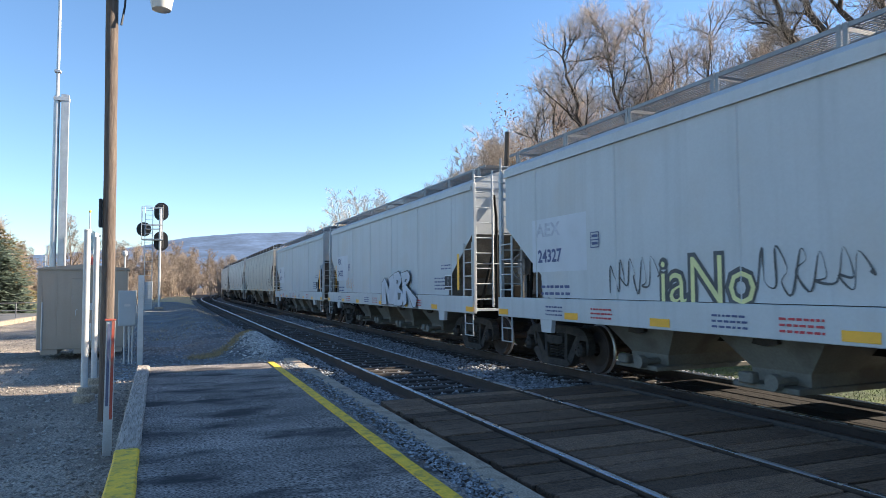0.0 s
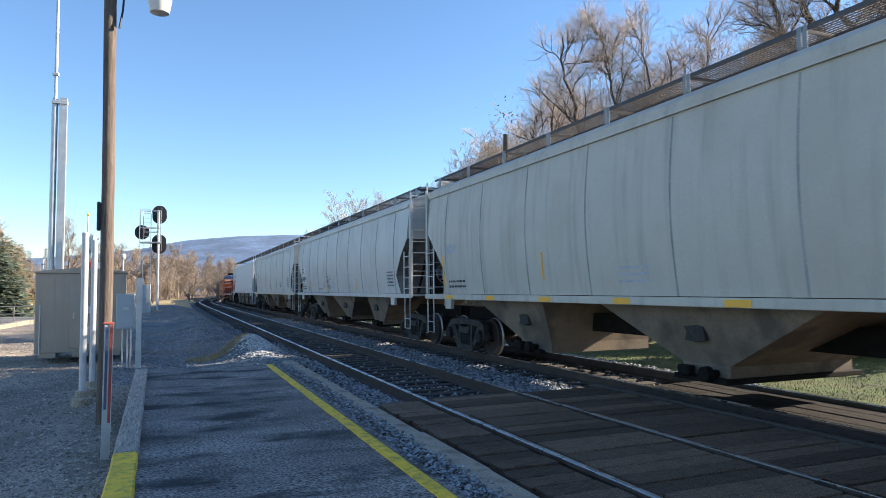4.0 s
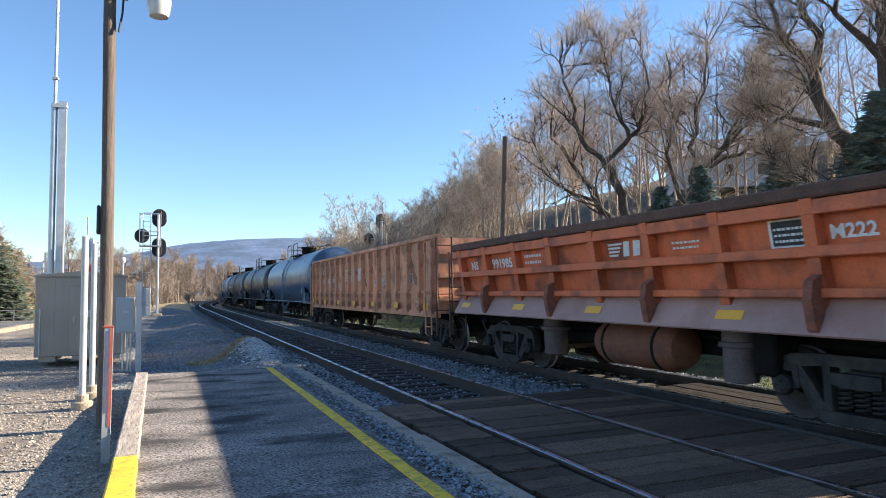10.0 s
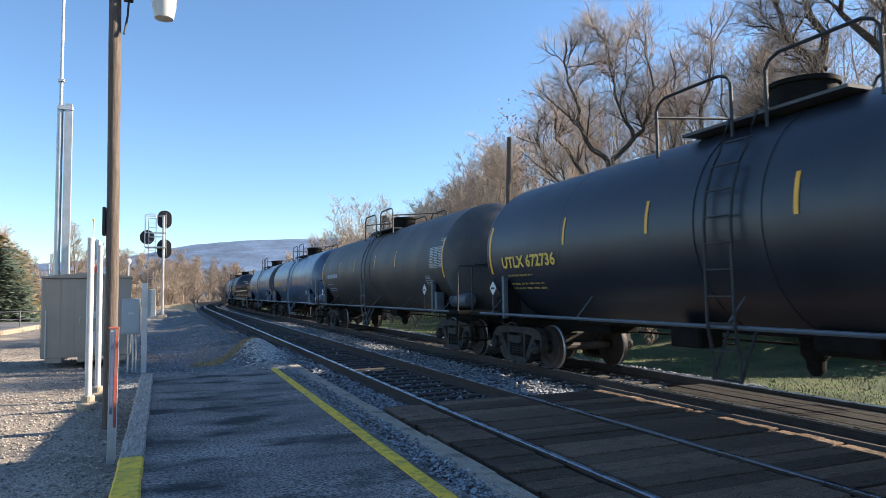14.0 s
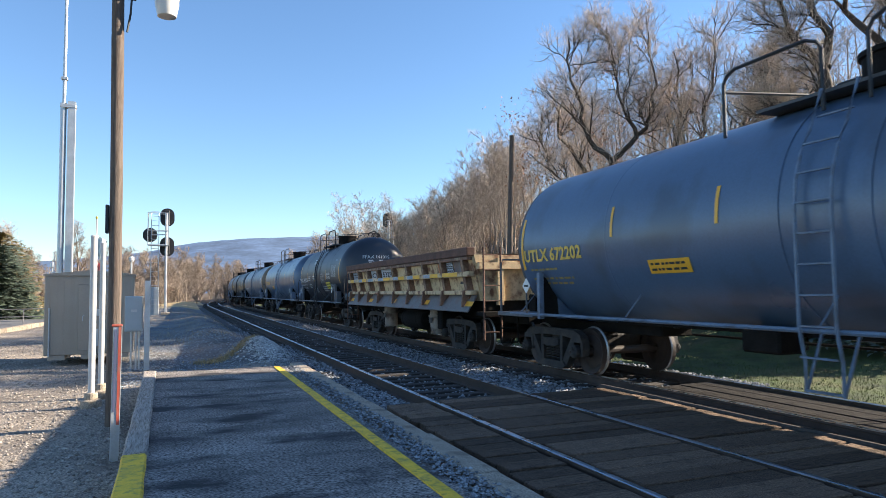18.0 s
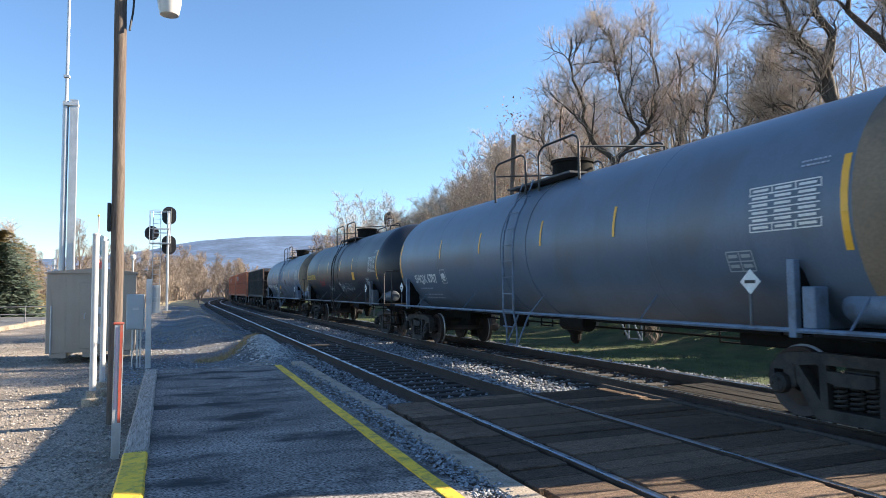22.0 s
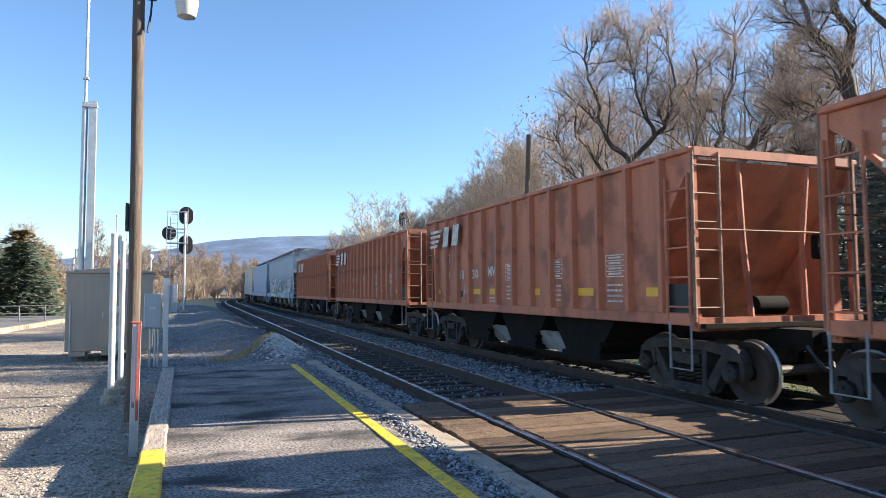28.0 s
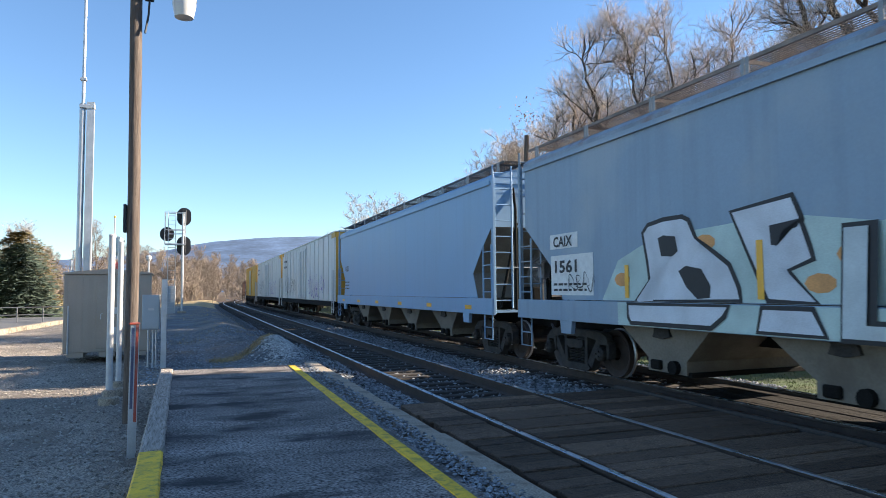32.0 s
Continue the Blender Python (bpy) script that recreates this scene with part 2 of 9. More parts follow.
def ground_z(x, y):
    """Height of the ground sheet."""
    s = max(-400.0, min(y, 140.0))
    cx, _, _ = line(s, 0.0)
    if y > 140.0:
        cx += (y - 140.0) * 0.16
    o = x - cx
    z = -0.26
    z -= 0.10 * smooth01(1.6, -2.5, o)
    z += 0.07 * smooth01(9.0, 13.0, y) * smooth01(0.5, -1.5, o)
    # low heap of spoil beside the near track
    z += 0.50 * math.exp(-((x - 2.15) / 0.62) ** 2 - ((y - 20.2) / 2.3) ** 2)
    z += 0.34 * math.exp(-((o - 1.3) / 0.9) ** 2) * smooth01(20.0, 25.0, y) * smooth01(62.0, 40.0, y)
    z -= 0.10 * math.exp(-((x - 0.7) / 0.7) ** 2 - ((y - 19.5) / 2.5) ** 2)
    z += 0.35 * smooth01(2.2, 0.2, o) * smooth01(26.0, 40.0, y) * smooth01(-7.0, -1.0, o)
    z -= 0.35 * smooth01(9.4, 11.0, o)
    z += 4.4 * smooth01(15.0, 32.0, o) + 15.0 * smooth01(30.0, 74.0, o)
    z += 0.5 * smooth01(-9.0, -20.0, o)
    z += 0.03 * noise.noise(Vector((x * 0.7, y * 0.7, 0.0))) + 0.015 * noise.noise(Vector((x * 2.3, y * 2.3, 4.0)))
    return z


def axis_steps(fine0, fine1, step, far):
    vals = [fine0 + i * step for i in range(int((fine1 - fine0) / step) + 1)]
    v, d = vals[-1], step
    while v < far:
        d *= 1.28
        v += d
        vals.append(v)
    v, d = vals[0], step
    while v > -far:
        d *= 1.28
        v -= d
        vals.insert(0, v)
    return vals


xs, ys = axis_steps(-6.0, 13.0, 0.25, 2600.0), axis_steps(1.0, 34.0, 0.3, 2600.0)
verts = [(x, y, ground_z(x, y)) for y in ys for x in xs]
nx = len(xs)
faces = [(j * nx + i, j * nx + i + 1, (j + 1) * nx + i + 1, (j + 1) * nx + i) for j in range(len(ys) - 1) for i in range(nx - 1)]
gm = bpy.data.meshes.new("ground")
gm.from_pydata(verts, [], faces)
for m in (M_GRAVEL, M_BALLAST, M_GRASS, M_WOODS_FLOOR, M_STRAW, M_SHADE_BALLAST):
    gm.materials.append(m)
for poly in gm.polygons:
    cxp, cyp = poly.center.x, poly.center.y
    lx = line(max(-400.0, min(cyp, 300.0)), 0.0)[0] if cyp < 300 else 60.0
    o = cxp - lx
    if 2.2 < o < 9.35:
        k = 1
    elif 9.35 <= o < 10.6 + 0.5 * noise.noise(Vector((cxp * 0.3, cyp * 0.3, 5))):
        k = 3
    elif 10.0 <= o < 24.0:
        k = 2
    elif o >= 24.0:
        k = 3
    elif cyp > 118 or cyp < -60 or o < -60:
        k = 3
    elif cyp > 80:
        k = 4
    elif 17.5 < cyp and o > -1.4 + 0.5 * noise.noise(Vector((cxp * 0.5, cyp * 0.5, 8))):
        k = 5
    elif o < -9.5:
        k = 2
    else:
        k = 0
    poly.material_index = k
gm.shade_smooth()
tagged(new("ground", gm), "grey gravel, ballast and winter grass ground around the tracks", "ground", kind="structure")


def strip(name, section, s0, s1, step, off, material, label, category, closed=True, kind="structure", smooth=False):
    """A cross section of (x, z) pairs swept along the line of the tracks."""
    bm = B()
    rings = []
    s = s0
    while True:
        px, py, a = line(s, off)
        ca, sa = math.cos(a), math.sin(a)
        rings.append([bm.verts.new((px + u * ca, py - u * sa, v)) for u, v in section])
        if s >= s1:
            break
        s = min(s1, s + (step if s > -20 and s < 120 else step * 3))
    n = len(section)
    for r0, r1 in zip(rings, rings[1:]):
        for k in range(n if closed else n - 1):
            bm.faces.new((r0[k], r0[(k + 1) % n], r1[(k + 1) % n], r1[k]))
    if closed:
        bm.faces.new(rings[0][::-1])
        bm.faces.new(rings[-1])
    ob = part(name, bm, material, smooth=smooth)
    return tagged(ob, label, category, kind=kind)


RAIL_FOOT = [(-0.075, -0.18), (0.075, -0.18), (0.075, -0.165), (0.012, -0.145), (0.010, -0.05), (0.034, -0.04), (0.034, -0.012),
             (-0.034, -0.012), (-0.034, -0.04), (-0.010, -0.05), (-0.012, -0.145), (-0.075, -0.165)]
RAIL_HEAD = [(-0.034, -0.0115), (0.034, -0.0115), (0.034, -0.004), (0.024, 0.0), (-0.024, 0.0), (-0.034, -0.004)]
for track_off, word in ((NEAR_TRACK, "empty near track"), (FAR_TRACK, "far track under the train")):
    for side in (-0.7525, 0.7525):
        r = strip("rail", RAIL_FOOT, -420.0, 480.0, 6.0, track_off + side, M_RAIL, "rust-brown steel rail of the " + word, "rail")
        h = strip("rail_head", RAIL_HEAD, -420.0, 480.0, 6.0, track_off + side, M_RAIL_TOP, "polished running surface", "rail")
        h.parent = r
        del h["category"]


def joined_boxes(name, items, material, label, category):
    """Many small turned boxes in one mesh: (x, y, z, half sizes, turn)."""
    vs, fs = [], []
    for x, y, z, hx, hy, hz, a in items:
        ca, sa, n = math.cos(a), math.sin(a), len(vs)
        for dz in (-hz, hz):
            for dx, dy in ((-hx, -hy), (hx, -hy), (hx, hy), (-hx, hy)):
                vs.append((x + dx * ca + dy * sa, y - dx * sa + dy * ca, z + dz))
        fs += [tuple(n + i for i in f) for f in ((3, 2, 1, 0), (4, 5, 6, 7), (0, 1, 5, 4), (1, 2, 6, 5), (2, 3, 7, 6), (3, 0, 4, 7))]
    me = bpy.data.meshes.new(name)
    me.from_pydata(vs, [], fs)
    me.materials.append(material)
    return tagged(new(name, me), label, category, kind="stuff")


rng = random.Random(5)
for track_off, word in ((NEAR_TRACK, "near"), (FAR_TRACK, "far")):
    far_ties = []
    s = -380.0
    shared = mesh_of("tie", box(B(), -1.28, -0.11, -0.33, 1.28, 0.11, -0.172, 0.012), M_TIE)
    bed = thing("sleeper_bed", "creosoted timber sleepers of the %s track in dark ballast" % word, "sleepers", kind="structure")
    while s < 470:
        x, y, a = line(s, track_off + rng.uniform(-0.04, 0.04))
        a += rng.uniform(-0.015, 0.015)
        if 8.6 < s < 48.0:
            part("sleeper", shared, None, bed, at=pose(x, y, rng.uniform(-0.012, 0.006), 0, 0, -math.degrees(a)))
        elif track_off == FAR_TRACK or not (-6.0 < s <= 8.6):
            far_ties.append((x, y, -0.25 + rng.uniform(-0.012, 0.006), 1.28, 0.11, 0.078, a))
        s += 0.5 if s > -60 and s < 160 else 0.6
    joined_boxes("sleepers_beyond", far_ties, M_TIE, "timber sleepers of the %s track" % word, "sleepers")

# ---- timber crossing over both tracks ----
CROSS_END = 9.05
crossing = thing("timber_crossing", "weathered grey-brown timber plank crossing between the rails", "crossing", kind="structure")
for x0, x1, drop in ((2.72, 3.30, 0.012), (3.50, 4.79, 0.0), (4.97, 6.30, 0.0), (6.42, 6.93, 0.085)):
    y = CROSS_END
    while y > -4.0:
        w = rng.uniform(0.24, 0.30)
        z0 = rng.uniform(-0.022, -0.008) - drop
        dx = 0.05 * rng.uniform(-1, 1)
        me = mesh_of("plank", box(B(), x0 - 0.003 * y + min(0, dx), -w / 2 + 0.004, -0.17, x1 - 0.003 * y + 0.3 * dx, w / 2 - 0.004, 0.0, 0.008), M_PLANK)
        part("plank", me, None, crossing, at=pose(0, y - w / 2, z0, 0, 0, rng.uniform(-0.4, 0.4)))
        y -= w
edge_board = B()
box(edge_board, 6.315, -4.0, -0.17, 6.395, CROSS_END + 0.2, 0.012, 0.02)
part("edge_board", edge_board, M_TIE, crossing, "dark edge timber along the planks")
# boards added in the far gauge; their near-black colour stands for shade
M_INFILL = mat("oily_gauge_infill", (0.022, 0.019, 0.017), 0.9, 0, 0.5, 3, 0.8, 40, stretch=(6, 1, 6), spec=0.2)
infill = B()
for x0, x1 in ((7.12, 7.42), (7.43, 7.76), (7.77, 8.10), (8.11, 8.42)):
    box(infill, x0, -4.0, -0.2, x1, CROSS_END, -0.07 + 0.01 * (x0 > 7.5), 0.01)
part("gauge_infill", infill, M_INFILL, crossing, "added boards between the far rails, near-black for shade")

# ---- platform ----
PLAT_END = 14.35
bm = B()
n = 40
prev = None
for i in range(n + 1):
    y = PLAT_END + (-4.0 - PLAT_END) * i / n
    row = []
    for j in range(13):
        xl, xr = -0.27 - 0.02 * (y - 5.5), 2.14 - 0.0045 * y
        x = xl + (xr - xl) * j / 12
        row.append(bm.verts.new((x, y, 0.015 + 0.012 * noise.noise(Vector((x * 1.5, y * 1.5, 2))) - 0.03 * smooth01(0.92, 1.0, j / 12))))
    lo = None
    if prev:
        for j in range(12):
            bm.faces.new((prev[j], prev[j + 1], row[j + 1], row[j]))
    prev = row
res = bmesh.ops.extrude_face_region(bm, geom=list(bm.faces))
for v in res["geom"]:
    if isinstance(v, bmesh.types.BMVert):
        v.co.z -= 0.3
tagged(part("platform", bm, M_ASPHALT, smooth=False), "low worn dark asphalt station platform beside the tracks", "platform", kind="structure")

bm = B()
prev = None
for i in range(61):
    y = PLAT_END - 0.15 + (-4.0 - PLAT_END) * i / 60
    xc = 1.90 - 0.0035 * (y - 5)
    wob = 0.006 * noise.noise(Vector((0, y * 4, 9)))
    row = [bm.verts.new((xc + u + wob, y, zz)) for u, zz in ((-0.062, 0.004), (-0.062, 0.03), (0.062, 0.03), (0.062, 0.004))]
    if prev:
        for a0, b0, c0, d0 in ((prev[0], prev[1], row[1], row[0]), (prev[1], prev[2], row[2], row[1]), (prev[2], prev[3], row[3], row[2])):
            bm.faces.new((a0, b0, c0, d0))
    prev = row
tagged(part("safety_line", bm, M_YEL), "worn yellow safety line painted along the platform edge", "line", kind="structure")

# concrete edge strip, in lengths
edge = thing("platform_edge", "cracked old concrete edging strip between platform and track", "kerb", kind="structure")
y = 15.1
while y > -4.0:
    w = rng.choice((1.2, 1.7, 2.1)) if y < 14 else 1.5
    me = mesh_of("edging_block", box(B(), -0.13, -w / 2 + 0.012, -0.28, 0.13, w / 2 - 0.012, 0.0, 0.02), M_CONC)
    part("edging_block", me, None, edge, at=pose(2.50 - 0.006 * y + rng.uniform(-0.015, 0.015), y - w / 2, -0.01 + rng.uniform(-0.015, 0.01), 0, 0, rng.uniform(-0.4, 0.4)))
    y -= w

# raised timber kerb on the outer side of the platform
kerb = thing("timber_kerb", "weathered raised timber kerb, its near length painted yellow", "kerb", kind="structure")
for y0, y1, m, lab in ((14.3, 11.5, M_KERBWOOD, ""), (11.48, 7.04, M_KERBWOOD, ""), (7.0, 1.0, M_YEL, "yellow-painted length"), (0.98, -4.0, M_YEL, "yellow-painted length")):
    bm = B()
    L = y0 - y1
    box(bm, -0.11, -L / 2, -0.42, 0.11, L / 2, 0.06, 0.018)
    bmesh.ops.subdivide_edges(bm, edges=[e for e in bm.edges if abs(e.verts[0].co.y - e.verts[1].co.y) > L * 0.8], cuts=14)
    for v in bm.verts:
        v.co.x += 0.010 * noise.noise(Vector((v.co.x * 5, v.co.y * 3, v.co.z * 5)))
        v.co.z += 0.010 * noise.noise(Vector((v.co.x * 6, v.co.y * 2.2, 7)))
    yc = (y0 + y1) / 2
    part("kerb_timber", bm, m, kerb, lab, at=pose(-0.355 - 0.02 * (yc - 5.5), yc, 0, 0, 0, 1.15))


# ---- loose stones ----
def scatter(name, count, place, size, material, label, seed):
    """Angular stones in one mesh; place(rng) gives x, y, z."""
    rg = random.Random(seed)
    vs, fs = [], []
    for _ in range(count):
        x, y, z = place(rg)
        r = size * rg.uniform(0.45, 1.25)
        n = len(vs)
        ring = []
        for k in range(5):
            a = 2 * math.pi * (k + rg.uniform(-0.3, 0.3)) / 5
            q = r * rg.uniform(0.7, 1.2)
            ring.append((x + q * math.cos(a), y + q * math.sin(a), z + r * rg.uniform(-0.15, 0.2)))
        vs += ring + [(x + rg.uniform(-0.3, 0.3) * r, y + rg.uniform(-0.3, 0.3) * r, z + r * rg.uniform(0.45, 0.85)), (x, y, z - r * 0.5)]
        for k in range(5):
            fs.append((n + k, n + (k + 1) % 5, n + 5))
            fs.append((n + (k + 1) % 5, n + k, n + 6))
    me = bpy.data.meshes.new(name)
    me.from_pydata(vs, [], fs)
    me.materials.append(material)
    return tagged(new(name, me), label, "stones", kind="stuff")


def near_biased(rg, y0, y1):
    return y0 + (y1 - y0) * rg.random() ** 1.7


def between_rails(rg):
    y = near_biased(rg, 9.0, 42.0)
    o = rg.choice((rg.uniform(2.62, 5.75), rg.uniform(4.95, 6.9), rg.uniform(5.0, 6.6), rg.uniform(6.4, 9.3), rg.uniform(8.7, 9.8)))
    x, yy, _ = line(y, o)
    return x, yy, -0.235 + 0.05 * rg.random()


def edge_strip(rg):
    y = near_biased(rg, 3.0, 16.5)
    return rg.uniform(2.06, 2.42) - 0.005 * y, y, -0.03 + 0.03 * rg.random() - 0.05 * (y > 14.4)


def by_near_rail(rg):
    y = near_biased(rg, 9.0, 22.0)
    return rg.uniform(2.55, 3.25), y, -0.20 + 0.05 * rg.random()


def lot(rg):
    y = near_biased(rg, 3.5, 30.0)
    x = -0.5 - 0.02 * (y - 5.5) - 6.0 * rg.random() ** 1.3
    return x, y, ground_z(x, y) + 0.005


def beyond_platform(rg):
    y, x = 14.6 + 16.0 * rg.random() ** 1.4, rg.uniform(-1.2, 3.3)
    return x, y, ground_z(x, y) + 0.005


scatter("track_ballast", 26000, between_rails, 0.036, M_STONE, "angular blue-grey track ballast stones", 1)
scatter("edge_gravel", 3800, edge_strip, 0.022, M_STONE, "loose grey stones along the platform edge", 2)
scatter("rail_gravel", 3000, by_near_rail, 0.032, M_STONE, "grey ballast stones beside the rail", 3)
M_PEBBLE = mat("lot_pebble", (0.30, 0.265, 0.225), 0.95, 0, 0.2, 9, 0.3, 80, per_island=0.5)
scatter("lot_gravel", 15000, lot, 0.026, M_PEBBLE, "mixed grey and tan loose gravel", 4)
scatter("spoil_gravel", 6000, beyond_platform, 0.03, M_STONE, "grey stones beyond the platform end", 5)


def heap_side(rg):
    x, y = rg.gauss(2.25, 0.28), rg.gauss(18.9, 0.9)
    return x, y, ground_z(x, y) + 0.008


M_PALESTONE = mat("pale_limestone", (0.50, 0.49, 0.46), 0.9, 0, 0.2, 9, 0.4, 80, per_island=0.4)
scatter("pale_heap_stones", 1500, heap_side, 0.035, M_PALESTONE, "pale limestone pieces on the low heap", 6)


def dry_grass(rg_seed, count):
    """Blades of dead grass over the spoil heap and the verge."""
    rg = random.Random(rg_seed)
    vs, fs = [], []
    for _ in range(count):
        if rg.random() < 0.6:
            u = rg.random()
            x, y = 0.5 + 1.7 * u + rg.gauss(0, 0.16), 19.4 + 2.2 * u * u + rg.gauss(0, 0.35)
        else:
            x, y = rg.uniform(-0.9, 2.2), 25 + 45 * rg.random() ** 1.5
        z = ground_z(x, y)
        a, l = rg.uniform(0, 6.28), rg.uniform(0.03, 0.12)
        n = len(vs)
        vs += [(x - 0.008 * math.sin(a), y + 0.008 * math.cos(a), z), (x + 0.008 * math.sin(a), y - 0.008 * math.cos(a), z), (x + l * 0.7 * math.cos(a), y + l * 0.7 * math.sin(a), z + l)]
        fs.append((n, n + 1, n + 2))
    me = bpy.data.meshes.new("dry_grass")
    me.from_pydata(vs, [], fs)
    me.materials.append(M_STRAW)
    tagged(new("dry_grass", me), "dead straw-coloured grass on the spoil heap", "grass", kind="stuff")


dry_grass(8, 3000)


def lawn_blades(seed, count):
    """Short grass behind the far track, thinning out towards the ballast."""
    rg = random.Random(seed)
    vs, fs = [], []
    for _ in range(count):
        s = 3.0 + 45.0 * rg.random() ** 1.5
        o = 10.0 + 7.5 * rg.random() ** 1.2
        if rg.random() < 0.5 * smooth01(11.4, 10.0, o) + 0.6 * (noise.noise(Vector((o * 0.8, s * 0.4, 3))) > 0.25):
            continue
        x, y, _ = line(s, o)
        z = ground_z(x, y) - 0.01
        a, l, w = rg.uniform(0, 6.28), rg.uniform(0.02, 0.07), rg.uniform(0.006, 0.014)
        n = len(vs)
        vs += [(x - w * math.sin(a), y + w * math.cos(a), z), (x + w * math.sin(a), y - w * math.cos(a), z), (x + l * 0.6 * math.cos(a), y + l * 0.6 * math.sin(a), z + l)]
        fs.append((n, n + 1, n + 2))
    me = bpy.data.meshes.new("lawn_grass")
    me.from_pydata(vs, [], fs)
    me.materials.append(M_BLADE)
    tagged(new("lawn_grass", me), "short green winter grass behind the tracks", "grass", kind="stuff")


lawn_blades(12, 60000)


def verge(rg):
    s = near_biased(rg, 3.0, 40.0)
    x, y, _ = line(s, rg.gauss(9.9, 0.45))
    return x, y, ground_z(x, y) + 0.005


scatter("verge_litter", 9000, verge, 0.022, mat("tan_litter", (0.30, 0.22, 0.15), 0.95, 0, 0.3, 9, 0.2, 60, per_island=0.6), "fallen leaves and loose tan stones beside the far track", 6)


# ---- freight cars: each stands on the rails at its own middle, y along the train, -x the side towards the platform ----
WHEEL_R = 0.42
M_PALEGRATE = mat("pale_galvanised_grating", (0.26, 0.27, 0.28), 0.6, 0.3, 0.2, 4, 0.1)
M_SOOT = mat("sooty_slope_sheet", (0.06, 0.036, 0.028), 0.85, 0, 0.4, 1.5, 0.4, 30, stain=(0.13, 0.06, 0.04), stain_amt=0.5, stain_scale=1.2)
M_AEX = mat("pale_grey_hopper_paint", (0.47, 0.495, 0.515), 0.5, 0, 0.05, 0.8, 0.08, 30, streak=0.22, stain=(0.44, 0.41, 0.37), stain_amt=0.35, stain_scale=0.7)
M_TAN = mat("grimy_cream_hopper_paint", (0.52, 0.48, 0.41), 0.55, 0, 0.07, 0.8, 0.08, 30, streak=0.5, stain=(0.36, 0.31, 0.25), stain_amt=0.4, stain_scale=0.8)
M_TILX = mat("warm_grey_hopper_paint", (0.55, 0.53, 0.49), 0.5, 0, 0.05, 0.8, 0.08, 30, streak=0.35, stain=(0.40, 0.36, 0.31), stain_amt=0.35, stain_scale=0.9)
M_WHITE_H = mat("clean_white_hopper_paint", (0.54, 0.57, 0.595), 0.42, 0, 0.04, 0.8, 0.06, 30, streak=0.12)
M_BLUE_H = mat("faded_light_blue_hopper_paint", (0.25, 0.33, 0.42), 0.5, 0, 0.06, 0.8, 0.08, 30, streak=0.25, stain=(0.40, 0.43, 0.44), stain_amt=0.4, stain_scale=0.6)
M_BLUE_H2 = mat("clean_light_blue_hopper_paint", (0.22, 0.35, 0.52), 0.45, 0, 0.04, 0.8, 0.06, 30, streak=0.12)
M_RUSTY = mat("rusted_roof_paint", (0.27, 0.32, 0.38), 0.75, 0, 0.2, 2, 0.3, 30, stain=(0.20, 0.10, 0.06), stain_amt=0.75, stain_scale=1.6)
M_TANK_GREY = mat("dark_grey_tank_paint", (0.078, 0.122, 0.20), 0.32, 0, 0.12, 0.7, 0.04, 30, streak=0.2, stain=(0.045, 0.06, 0.085), stain_amt=0.6, stain_scale=0.9, spec=0.7)
M_TANK_GREY2 = mat("mid_grey_tank_paint", (0.115, 0.147, 0.20), 0.38, 0, 0.08, 0.7, 0.04, 30, streak=0.2, stain=(0.10, 0.095, 0.09), stain_amt=0.4, stain_scale=0.9)
M_TANK_BLACK = mat("black_tank_paint", (0.014, 0.018, 0.028), 0.42, 0, 0.25, 0.8, 0.04, 30, streak=0.2, stain=(0.03, 0.031, 0.036), stain_amt=0.35, stain_scale=1.0, spec=0.7)
M_TANK_STREAKY = mat("streaky_grey_tank_paint", (0.13, 0.17, 0.235), 0.45, 0, 0.15, 0.7, 0.04, 30, streak=0.75, stain=(0.05, 0.05, 0.055), stain_amt=0.6, stain_scale=0.8)
M_TANK_DARKTOP = mat("dark_stained_tank_top", (0.045, 0.058, 0.082), 0.4, 0, 0.3, 0.7, 0.04, 30, streak=0.4, stain=(0.11, 0.13, 0.17), stain_amt=0.5, stain_scale=0.7)
M_TANK_DIRTY = mat("oil_streaked_black_tank_paint", (0.045, 0.042, 0.04), 0.5, 0, 0.25, 0.8, 0.05, 30, streak=0.3, stain=(0.11, 0.085, 0.06), stain_amt=0.6, stain_scale=0.9)
M_ORANGE = mat("faded_rusty_orange_paint", (0.50, 0.175, 0.092), 0.65, 0, 0.16, 0.9, 0.15, 30, streak=0.5, stain=(0.22, 0.08, 0.045), stain_amt=0.8, stain_scale=1.6)
M_ORANGE2 = mat("bright_orange_paint", (0.62, 0.15, 0.052), 0.6, 0, 0.16, 0.9, 0.12, 30, streak=0.35, stain=(0.15, 0.05, 0.03), stain_amt=0.75, stain_scale=1.4)
M_ORANGE3 = mat("pale_rusty_orange_paint", (0.66, 0.31, 0.17), 0.7, 0, 0.18, 0.9, 0.2, 30, streak=0.45, stain=(0.24, 0.11, 0.06), stain_amt=0.75, stain_scale=2.2)
M_APRON = mat("mauve_grey_apron", (0.40, 0.245, 0.21), 0.7, 0, 0.12, 0.9, 0.15, 30, stain=(0.25, 0.12, 0.08), stain_amt=0.4, stain_scale=1.5)
M_CREAM = mat("peeling_cream_paint", (0.62, 0.47, 0.27), 0.7, 0, 0.14, 1, 0.3, 30, streak=0.45, stain=(0.17, 0.075, 0.04), stain_amt=0.95, stain_scale=4.2)
M_STAINCYL = mat("stained_white_cylinder", (0.30, 0.25, 0.20), 0.75, 0, 0.2, 2, 0.2, 30, streak=0.6, stain=(0.07, 0.04, 0.025), stain_amt=0.9, stain_scale=3)
